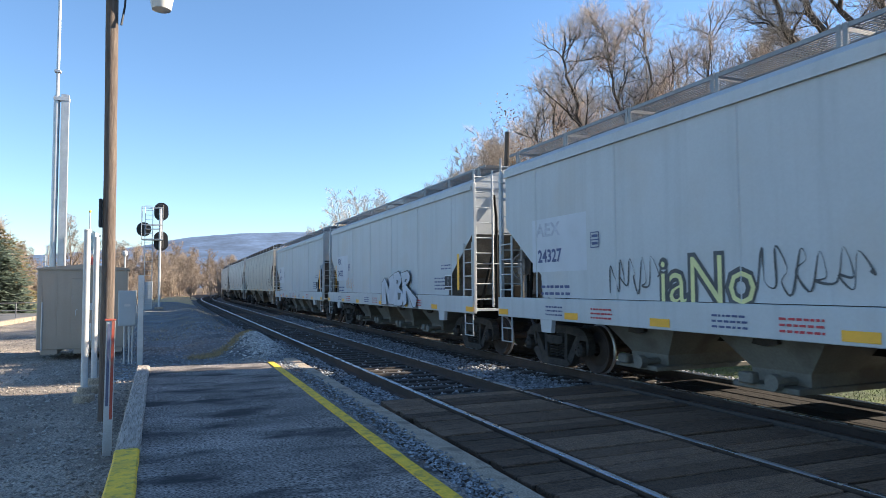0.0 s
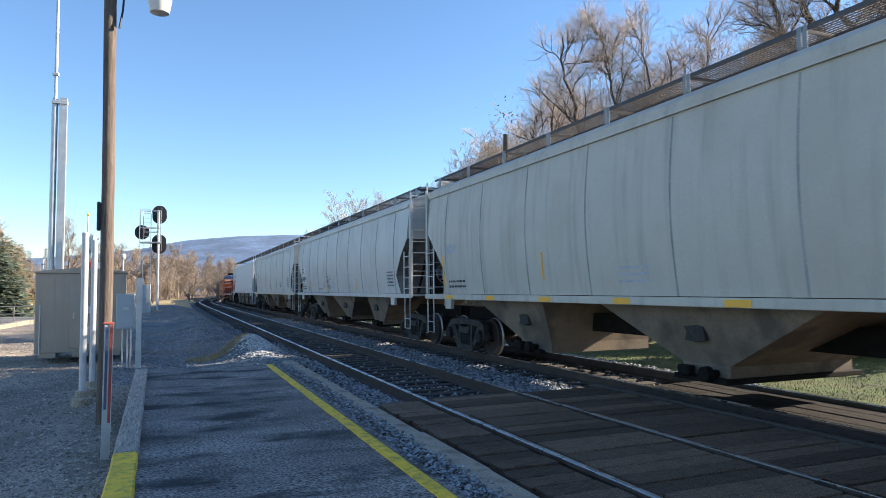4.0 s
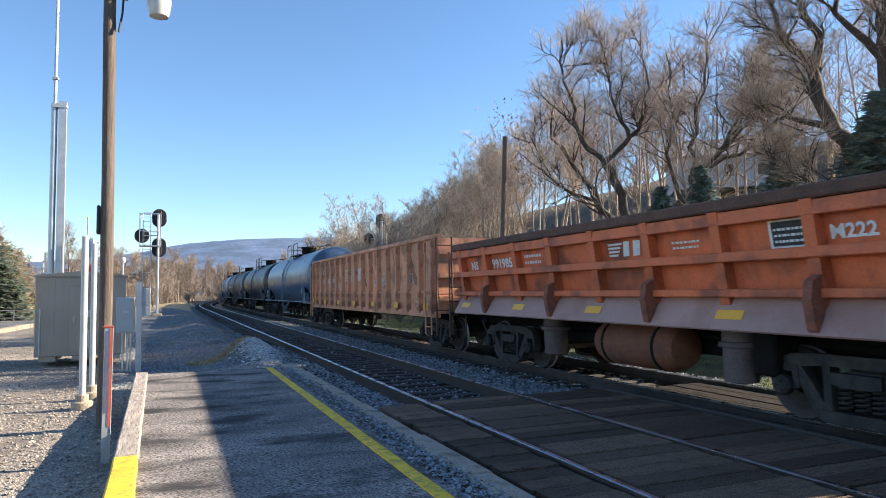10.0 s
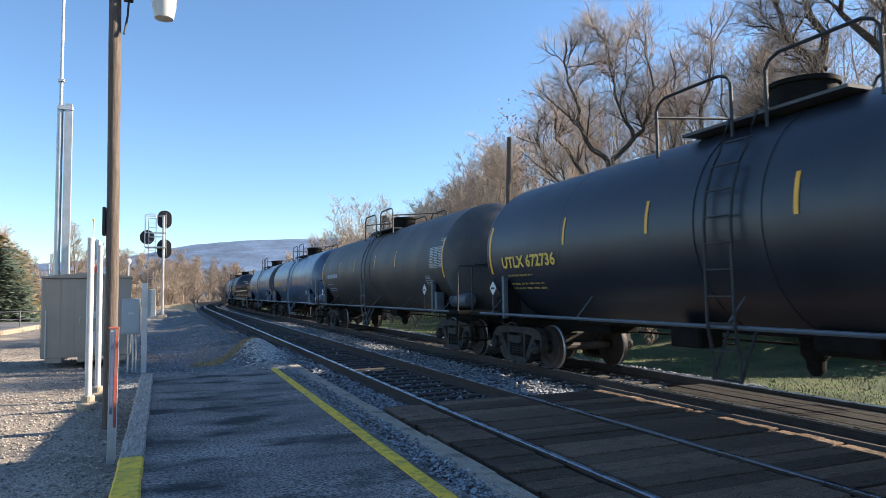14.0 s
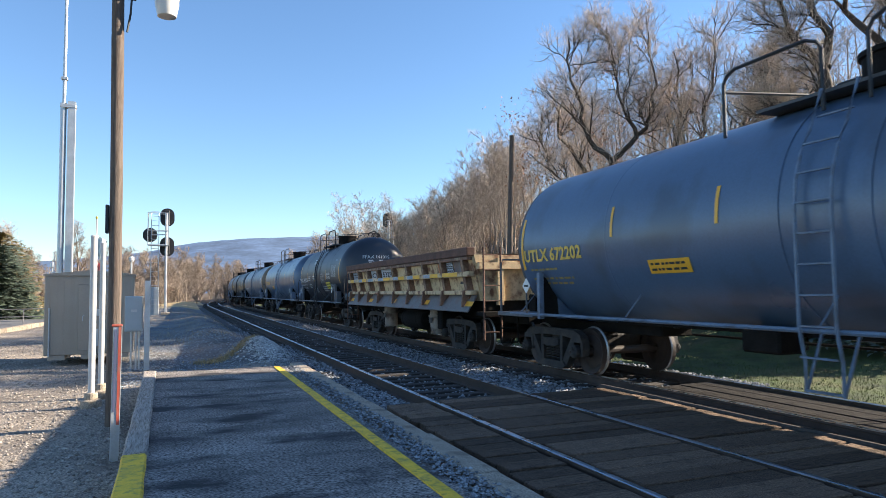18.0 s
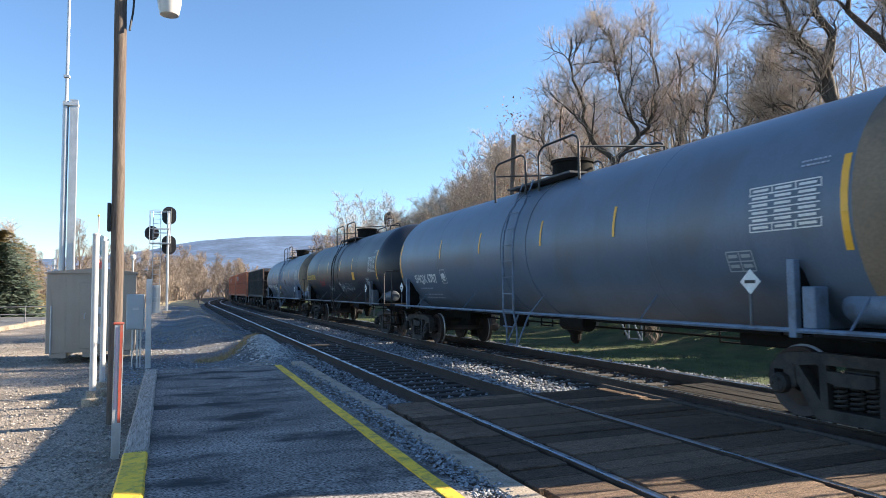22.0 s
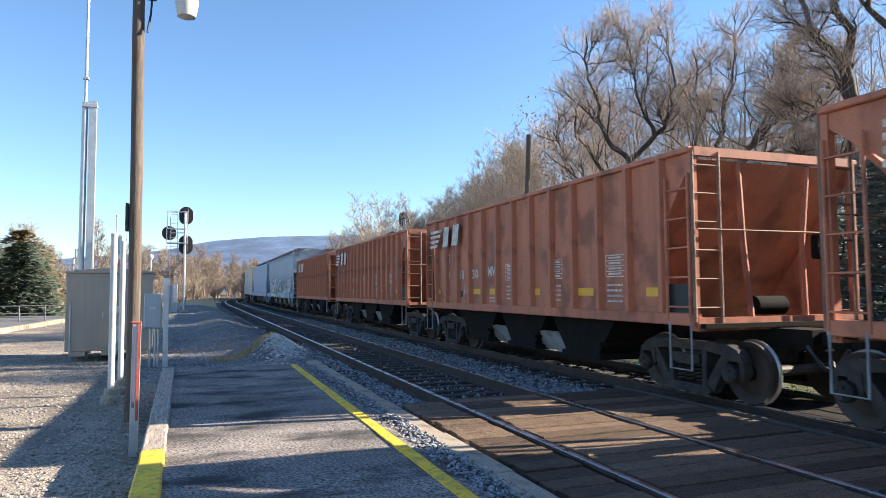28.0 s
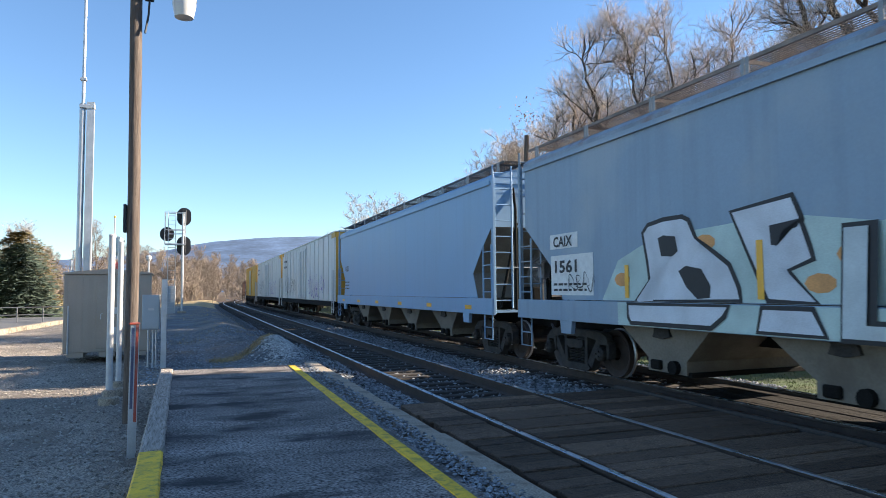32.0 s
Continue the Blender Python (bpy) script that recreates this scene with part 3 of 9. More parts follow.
M_RUSTRIB = mat("rusted_cream_post", (0.20, 0.115, 0.075), 0.85, 0, 0.35, 3, 0.4, 30, stain=(0.45, 0.34, 0.21), stain_amt=0.6, stain_scale=5)
M_GREYAPRON = mat("dull_grey_apron", (0.17, 0.165, 0.165), 0.7, 0, 0.2, 1, 0.15, 30, stain=RUST, stain_amt=0.4, stain_scale=2)
M_HINGE = mat("rusty_hinge_bracket", (0.24, 0.085, 0.05), 0.8, 0, 0.3, 3, 0.3, 30, stain=(0.06, 0.035, 0.028), stain_amt=0.6, stain_scale=3)
M_RIM = mat("dark_rust_rim", (0.12, 0.065, 0.045), 0.9, 0, 0.3, 3, 0.5, 30)
M_CYL = mat("grimy_mauve_cylinder", (0.13, 0.095, 0.09), 0.8, 0, 0.3, 2, 0.2, 30, stain=(0.05, 0.04, 0.035), stain_amt=0.6, stain_scale=2)
M_DRUM = mat("grimy_orange_drum", (0.20, 0.075, 0.04), 0.8, 0, 0.3, 2, 0.2, 30, stain=(0.05, 0.035, 0.03), stain_amt=0.6, stain_scale=2)
M_RUNG = mat("rusty_ladder_steel", (0.26, 0.17, 0.12), 0.75, 0.1, 0.4, 3, 0.2)
M_COAL = mat("black_hopper_paint", (0.045, 0.042, 0.04), 0.7, 0, 0.3, 1, 0.2, 30, streak=0.3, stain=(0.12, 0.09, 0.07), stain_amt=0.6, stain_scale=1.5)
M_REEFER = mat("graffitied_white_reefer_paint", (0.66, 0.64, 0.60), 0.5, 0, 0.05, 0.8, 0.06, 30, streak=0.3)
M_BINS = mat("dusty_beige_hopper_bins", (0.175, 0.152, 0.12), 0.75, 0, 0.2, 1.2, 0.15, 30, stain=(0.11, 0.09, 0.07), stain_amt=0.7, stain_scale=1.6)
M_GRATE = mat("galvanised_grating", (0.085, 0.085, 0.088), 0.7, 0.2, 0.2, 4, 0.1)
M_RUSTGRATE = mat("rusty_grating", (0.24, 0.195, 0.165), 0.85, 0.1, 0.3, 4, 0.2)
M_REFL = mat("yellow_reflector", (0.80, 0.42, 0.03), 0.4, 0, 0.06, 6, 0.05)
M_TXT_BLACK = mat("black_lettering", (0.03, 0.03, 0.032), 0.6, 0, 0.3, 9, 0.0)
M_TXT_WHITE = mat("white_lettering", (0.70, 0.70, 0.68), 0.6, 0, 0.1, 9, 0.0)
M_TXT_YEL = mat("yellow_lettering", (0.70, 0.48, 0.09), 0.6, 0, 0.15, 9, 0.0)
M_TXT_BLUE = mat("navy_lettering", (0.07, 0.09, 0.20), 0.6, 0, 0.2, 9, 0.0)
M_TXT_RED = mat("red_lettering", (0.45, 0.05, 0.06), 0.6, 0, 0.2, 9, 0.0)
M_LADDER = mat("dull_zinc_ladder", (0.27, 0.28, 0.29), 0.6, 0.2, 0.3, 5, 0.1)
M_SEAM = mat("grime_in_weld_seam", (0.34, 0.33, 0.31), 0.7, 0, 0.35, 1.5, 0.1)
M_PIPE = mat("dull_grey_pipe", (0.10, 0.115, 0.135), 0.5, 0.1, 0.2, 5, 0.1)
M_PIPE_BLUE = mat("blue_grey_pipe_paint", (0.13, 0.175, 0.25), 0.45, 0.0, 0.2, 5, 0.1, stain=(0.06, 0.06, 0.065), stain_amt=0.5, stain_scale=4)
# dirt colour of the slope sheets, which also holds the shade below the ends
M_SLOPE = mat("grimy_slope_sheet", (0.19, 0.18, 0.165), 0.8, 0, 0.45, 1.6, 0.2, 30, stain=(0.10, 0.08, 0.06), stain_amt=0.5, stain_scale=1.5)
M_PALEPLATE = mat("scuffed_grey_plate", (0.30, 0.29, 0.29), 0.6, 0.2, 0.3, 1.2, 0.2, 30, stain=(0.12, 0.09, 0.07), stain_amt=0.7, stain_scale=2)
M_PATCH = mat("bluish_repaint", (0.50, 0.53, 0.58), 0.5, 0, 0.06, 2, 0.05)
M_TAG_YEL = mat("pale_yellow_spray", (0.66, 0.65, 0.30), 0.6, 0, 0.12, 3, 0.0)
M_TAG_GREY = mat("dark_grey_spray", (0.075, 0.08, 0.085), 0.6, 0, 0.3, 3, 0.0)
M_TAG_BLACK = mat("black_spray", (0.02, 0.02, 0.022), 0.6, 0, 0.3, 3, 0.0)
M_TAG_WHITE = mat("white_spray", (0.50, 0.54, 0.54), 0.6, 0, 0.12, 3, 0.0)
M_TAG_GREEN = mat("pale_green_spray", (0.46, 0.56, 0.52), 0.6, 0, 0.15, 2, 0.0)
M_TAG_RED = mat("red_spray", (0.42, 0.07, 0.06), 0.6, 0, 0.2, 3, 0.0)
M_TAG_ORANGE = mat("orange_spray", (0.62, 0.30, 0.10), 0.6, 0, 0.2, 3, 0.0)
M_TAG_PURPLE = mat("purple_spray", (0.20, 0.13, 0.38), 0.6, 0, 0.2, 3, 0.0)
M_FADED = mat("faded_grey_lettering", (0.40, 0.43, 0.50), 0.6, 0, 0.2, 9, 0.0)
SHARED = {}


def shared(key, build, material, smooth=False):
    if key not in SHARED:
        SHARED[key] = mesh_of(key.split(":")[0], build(), material, smooth)
    return SHARED[key]


def side_frame_mesh():
    """A cast side frame: arched top member, two slanting tension members, columns, jaws over the axle boxes and a spring seat."""
    bm = B()
    prism(bm, [(-1.06, 0.60), (-0.96, 0.73), (-0.80, 0.79), (-0.45, 0.81), (0.45, 0.81), (0.80, 0.79), (0.96, 0.73), (1.06, 0.60), (0.72, 0.64), (0.40, 0.68), (-0.40, 0.68), (-0.72, 0.64)], -0.075, 0.075)
    for s in (-1, 1):
        prism(bm, [(s * 0.40, 0.69), (s * 0.31, 0.69), (s * 0.29, 0.12), (s * 0.39, 0.16)], -0.08, 0.08)
        prism(bm, [(s * 0.84, 0.66), (s * 0.70, 0.68), (s * 0.56, 0.50), (s * 0.40, 0.27), (s * 0.36, 0.12), (s * 0.50, 0.12), (s * 0.66, 0.38)], -0.07, 0.07)
        prism(bm, [(s * 1.06, 0.62), (s * 1.00, 0.62), (s * 1.00, 0.34), (s * 1.05, 0.34), (s * 1.09, 0.48)], -0.085, 0.06)
        prism(bm, [(s * 0.80, 0.65), (s * 0.72, 0.65), (s * 0.70, 0.40), (s * 0.77, 0.38)], -0.085, 0.06)
        prism(bm, [(s * 1.04, 0.66), (s * 0.74, 0.66), (s * 0.74, 0.58), (s * 1.04, 0.58)], -0.09, 0.06)
    prism(bm, [(-0.50, 0.13), (-0.40, 0.07), (0.40, 0.07), (0.50, 0.13), (0.42, 0.20), (-0.42, 0.20)], -0.10, 0.08)
    prism(bm, [(-0.28, 0.62), (0.28, 0.62), (0.28, 0.50), (0.18, 0.47), (-0.18, 0.47), (-0.28, 0.50)], -0.11, -0.03)
    return bm


def spring_mesh():
    bm = B()
    pts = [(0.06 * math.cos(a * 0.9), 0.075 * math.sin(a * 0.9), 0.22 + 0.0075 * a) for a in range(0, 44)]
    tube(bm, pts, 0.016, 4)
    return bm


def wheelset_mesh():
    """An axle along x with two flanged wheels, about its own middle."""
    bm = B()
    tube(bm, [(-1.05, 0, 0), (1.05, 0, 0)], 0.075, 10)
    for s in (-1, 1):
        x0 = s * 0.69
        prof = [(0.10, x0 - s * 0.03), (0.12, x0 + s * 0.10), (0.16, x0 + s * 0.09), (0.30, x0 + s * 0.055), (0.36, x0 + s * 0.10), (WHEEL_R - 0.004, x0 + s * 0.115)]
        back = [(WHEEL_R, x0 + s * 0.03), (WHEEL_R + 0.026, x0 + s * 0.012), (WHEEL_R + 0.02, x0 - s * 0.015), (0.36, x0 - s * 0.02), (0.30, x0 + s * 0.01), (0.12, x0 - s * 0.03)]
        lathe(bm, prof + back, "x", 28)
    return bm


def bolt_ring():
    """Bearing end cap with three bolts."""
    bm = lathe(B(), [(0.115, 0.0), (0.125, -0.03), (0.12, -0.10), (0.09, -0.13)], "x", 14)
    for k in range(3):
        a = 2 * math.pi * k / 3
        lathe(bm, [(0.022, -0.125), (0.022, -0.15)], "x", 6, (0, 0.055 * math.cos(a), 0.055 * math.sin(a)))
    return bm


def two_tone_wheels():
    """Wheelset mesh with bright worn treads."""
    if "wheelset" not in SHARED:
        me = mesh_of("wheelset", wheelset_mesh(), M_WHEEL, True)
        me.materials.append(M_TREAD)
        for p in me.polygons:
            if math.hypot(p.center.y, p.center.z) > 0.417:
                p.material_index = 1
        SHARED["wheelset"] = me
    return SHARED["wheelset"]


WHEELSETS = []


def truck(car, y):
    """A three-piece freight truck under a car; its wheelsets turn."""
    t = part("truck", shared("truck", lambda: box(box(box(B(), -0.95, -0.20, 0.42, 0.95, 0.20, 0.66, 0.03), -0.3, -0.3, 0.6, 0.3, 0.3, 0.78, 0.04), -0.78, -0.85, 0.36, -0.62, 0.85, 0.42), M_TRUCK), None, car, "grimy cast-steel two-axle truck", at=pose(0, y, 0))
    for s in (-1, 1):
        part("side_frame", shared("side_frame", side_frame_mesh, M_TRUCK), None, t, at=pose(s * 0.99, 0, 0))
        for yy in (-0.19, 0.0, 0.19):
            part("coil_spring", shared("coil_spring", spring_mesh, M_TRUCK), None, t, at=pose(s * 0.99, yy, 0))
        for yy in (-0.889, 0.889):
            part("bearing_cap", shared("bearing_cap", bolt_ring, M_TRUCK, True), None, t, at=pose(s * 1.05, yy, WHEEL_R, 0, 0, 0 if s < 0 else 180))
        # near-black plate added behind the springs, so the gap reads as dark
        part("friction_plate", shared("friction_plate", lambda: box(B(), -0.02, -0.30, 0.14, 0.02, 0.30, 0.58), M_GRIME), None, t, at=pose(s * 0.88, 0, 0))
    for yy in (-0.889, 0.889):
        w = part("wheelset", two_tone_wheels(), None, t, at=pose(0, yy, WHEEL_R))
        WHEELSETS.append((w, car, y + yy, yy))
    return t


def coupler(car, y_end, sgn):
    bm = B()
    box(bm, -0.10, min(y_end - sgn * 0.7, y_end), 0.78, 0.10, max(y_end - sgn * 0.7, y_end), 0.98, 0.02)
    box(bm, -0.16, min(y_end - sgn * 0.12, y_end + sgn * 0.10), 0.74, 0.12, max(y_end - sgn * 0.12, y_end + sgn * 0.10), 1.02, 0.04)
    part("coupler", bm, M_GRIME, car)
    bm = B()
    tube(bm, [(-0.35, y_end - sgn * 0.3, 0.80), (-0.33, y_end - sgn * 0.1, 0.55), (-0.2, y_end + sgn * 0.05, 0.45), (-0.1, y_end + sgn * 0.15, 0.6)], 0.028, 6)
    part("air_hose", bm, M_BLACK, car)


TEXT_CACHE = {}


def text_mesh(words, size, width=None, fat=0.0):
    key = (words, size, width, fat)
    if key not in TEXT_CACHE:
        cu = bpy.data.curves.new("lettering", "FONT")
        cu.body, cu.size, cu.resolution_u = words, size, 2
        cu.offset = fat
        tmp = bpy.data.objects.new("lettering", cu)
        me = tmp.to_mesh()
        pts = [v.co.copy() for v in me.vertices]
        fcs = [tuple(p.vertices) for p in me.polygons]
        tmp.to_mesh_clear()
        bpy.data.objects.remove(tmp)
        x0, x1 = min(p.x for p in pts), max(p.x for p in pts)
        k = (width / (x1 - x0)) if width else 1.0
        TEXT_CACHE[key] = ([((p.x - x0) * k, p.y) for p in pts], fcs)
    return TEXT_CACHE[key]


def lettering(car, words, y, z, size, material, side_x, width=None, label="", lift=0.008, shear=0.0, fat=0.0):
    """Words on the platform side of a car: they start at y and read towards -y; side_x gives the surface at a height."""
    pts, fcs = text_mesh(words, size, width, fat or (size * 0.03 if size > 0.15 else 0.0))
    me = bpy.data.meshes.new("lettering")
    me.from_pydata([(side_x(z + v) - lift, y - u - shear * v, z + v) for u, v in pts], [], fcs)
    me.materials.append(material)
    return part("lettering", me, None, car, label)


def outlined(car, words, y, z, size, width, fill, edge, side_x, label, fat=0.03, shear=0.0, lift=0.012):
    """Painted letters: a filled shape inside a darker outline."""
    o = lettering(car, words, y, z, size, edge, side_x, width, label, lift * 0.6, shear, fat)
    o.name = "painted_tag"
    pts, fcs = text_mesh(words, size, width * 0.95, -fat * 0.1)
    me = bpy.data.meshes.new("tag_fill")
    me.from_pydata([(side_x(z + v) - lift, y - width * 0.03 - u - shear * v, z + v) for u, v in pts], [], fcs)
    me.materials.append(fill)
    part("tag_fill", me, None, o)
    return o


M_TAG_PALE = mat("pale_lilac_spray", (0.47, 0.48, 0.52), 0.6, 0, 0.12, 2, 0.0)
M_FAT_WHITE = mat("white_letter_spray", (0.60, 0.62, 0.66), 0.6, 0, 0.15, 2, 0.0)


def fat_letter(car, form, side_x, *holes, fill=None, edge=None, pen=0.065, rise=0.86, base=1.375):
    """A hand-painted letter: pale fill inside a dark outline, with dark counters."""
    form, *holes = [[(u, base + (v - base) * rise if v > base else v) for u, v in ring] for ring in (form, *holes)]
    fill, edge = fill or M_FAT_WHITE, edge or M_TAG_BLACK
    n = len(form)
    turn = sum(form[k - 1][0] * form[k][1] - form[k][0] * form[k - 1][1] for k in range(n))
    inner = []
    for k in range(n):
        a, b, c = Vector(form[k - 1]), Vector(form[k]), Vector(form[(k + 1) % n])
        d, e = (b - a).normalized(), (c - b).normalized()
        m = Vector((-d.y - e.y, d.x + e.x))
        if m.length < 0.3:
            m = e - d
        m.normalize()
        inner.append(b + m * (pen if turn > 0 else -pen))
    for name, ring, material, lift, label in [("letter_outline", form, edge, 0.010, "dark painted outline"), ("letter_fill", inner, fill, 0.014, "pale painted letter fill")] + [("letter_counter", h, edge, 0.018, "dark painted counter") for h in holes]:
        bm = B()
        bm.faces.new([bm.verts.new((side_x(v) - lift, u, v)) for u, v in ring])
        bmesh.ops.triangulate(bm, faces=bm.faces[:])
        part(name, bm, material, car, label)


def scribble(car, y, z, w, h, material, side_x, seed, loops=7, pen=0.022, label="spray-painted scrawl", lift=0.009):
    """A hand-sprayed scrawl: one looping ribbon that runs from y towards -y."""
    r = random.Random(seed)
    pts = []
    for k in range(loops):
        c = w * (k + 0.5) / loops
        top, low = h * r.uniform(0.7, 1.0), h * r.uniform(0.0, 0.3)
        pts += [(c - w / loops * r.uniform(0.1, 0.5), low), (c + w / loops * r.uniform(-0.3, 0.2), top), (c + w / loops * r.uniform(0.2, 0.6), h * r.uniform(0.3, 0.7)), (c + w / loops * r.uniform(-0.4, 0.4), h * r.uniform(0.2, 0.5))]
    fine = []
    n = len(pts)
    for i in range(n - 1):
        p0, p1, p2, p3 = (Vector((*pts[max(0, min(n - 1, i + d))], 0)) for d in (-1, 0, 1, 2))
        for q in range(5):
            t = q / 5
            fine.append(0.5 * ((2 * p1) + (p2 - p0) * t + (2 * p0 - 5 * p1 + 4 * p2 - p3) * t * t + (3 * p1 - p0 - 3 * p2 + p3) * t ** 3))
    bm = B()
    prev = None
    for i in range(len(fine) - 1):
        d = fine[i + 1] - fine[i]
        if d.length < 1e-5:
            continue
        nrm = Vector((-d.y, d.x, 0)).normalized() * pen * (0.6 + 0.4 * math.sin(i * 0.35)) * 0.7
        row = [bm.verts.new((side_x(z + p.y) - lift, y - p.x, z + p.y)) for p in (fine[i] - nrm, fine[i] + nrm)]
        if prev:
            bm.faces.new((prev[0], prev[1], row[1], row[0]))
        prev = row
    return part("scrawl", bm, material, car, label)


def table(car, y, z, w, h, rows, cols, material, side_x, label="ruled data table"):
    """A ruled stencil table with small marks in its cells."""
    bm = B()

    def quad(a0, a1, c0, c1):
        bm.faces.new([bm.verts.new((side_x(c) - 0.012, y - a, c)) for a, c in ((a0, c0), (a1, c0), (a1, c1), (a0, c1))])
    t = 0.008
    for i in range(rows + 1):
        c = z + h * i / rows
        quad(0, w, c - t, c + t)
    for j in range(cols + 1):
        quad(w * j / cols - t, w * j / cols + t, z, z + h)
    for i in range(rows):
        for j in range(cols):
            quad(w * (j + 0.15) / cols, w * (j + 0.85) / cols, z + h * (i + 0.35) / rows, z + h * (i + 0.7) / rows)
    return tagged(part("data_table", bm, material, car, label), kind="stuff")


def bars(car, y, z, w, h, rows, material, side_x, name="small_lettering", label="", lift=0.006, seed=1):
    """Lines of small writing too small to read: broken bars."""
    r = random.Random(seed)
    bm = B()
    step = h / rows
    for i in range(rows):
        zz = z + h - step * (i + 0.75)
        u = 0.0
        while u < w * 0.96:
            l = min(w - u, w * r.uniform(0.06, 0.17))
            q = [bm.verts.new((side_x(c) - lift, y - a, c)) for a, c in ((u, zz), (u + l, zz), (u + l, zz + step * 0.40), (u, zz + step * 0.40))]
            bm.faces.new(q)
            u += l + w * r.uniform(0.025, 0.05)
    return tagged(part(name, bm, material, car, label), kind="stuff")


def patch(car, name, y, z, w, h, material, side_x, label="", lift=0.005, thick=0.0):
    """A painted or stuck-on rectangle on the car's side, following its curve."""
    bm = B()
    n = 5
    rows = []
    for i in range(n + 1):
        c = z + h * i / n
        rows.append([bm.verts.new((side_x(c) - lift, y - a, c)) for a in (0, w)])
    for a, b in zip(rows, rows[1:]):
        bm.faces.new((a[0], a[1], b[1], b[0]))
    return part(name, bm, material, car, label)


def ladder(car, x, y, z0, z1, rungs, along="x", w=0.42, r=0.014, material=None, name="ladder", lean=0.0):
    bm = B()
    d = Vector((w, 0, 0)) if along == "x" else Vector((0, w, 0))
    a, b = Vector((x, y, z0)), Vector((x + lean, y, z1))
    tube(bm, [a, b], 0.022, 6)
    tube(bm, [a + d, b + d], 0.022, 6)
    for k in range(rungs):
        f = (k + 0.5) / rungs
        p = a.lerp(b, f)
        tube(bm, [p, p + d], r, 5)
    return part(name, bm, material or M_GALV, car)


def brake_gear(car, y_end, sgn, z, material, xc=0.55):
    """A hand brake wheel on the end of a car."""
    bm = B()
    ring = [(xc + 0.26 * math.cos(a), y_end, z + 0.26 * math.sin(a)) for a in [2 * math.pi * k / 20 for k in range(21)]]
    tube(bm, ring, 0.018, 5, caps=False)
    for k in range(4):
        a = math.pi * k / 4
        tube(bm, [(xc - 0.26 * math.cos(a), y_end, z - 0.26 * math.sin(a)), (xc + 0.26 * math.cos(a), y_end, z + 0.26 * math.sin(a))], 0.012, 4)
    box(bm, xc - 0.13, min(y_end, y_end - sgn * 0.25), z - 0.18, xc + 0.15, max(y_end, y_end - sgn * 0.25), z + 0.18, 0.03)
    lathe(bm, [(0.01, -0.02), (0.13, 0.0), (0.13, 0.03), (0.01, 0.06)], "y", 14, (xc, y_end - 0.01, z))
    tube(bm, [(xc, y_end - sgn * 0.12, z - 0.15), (xc, y_end - sgn * 0.12, 1.1)], 0.035, 6)
    tube(bm, [(xc - 0.1, y_end - sgn * 0.08, z - 0.15), (xc - 0.08, y_end - sgn * 0.08, 1.1)], 0.014, 5)
    part("hand_brake", bm, material, car, "hand brake wheel and housing")


def bracket_mesh(eave, walk_z):
    """Upright strap at the walk's outer edge."""
    bm = box(B(), -1.345, -0.028, eave - 0.02, -1.333, 0.028, walk_z + 0.005)
    return bm


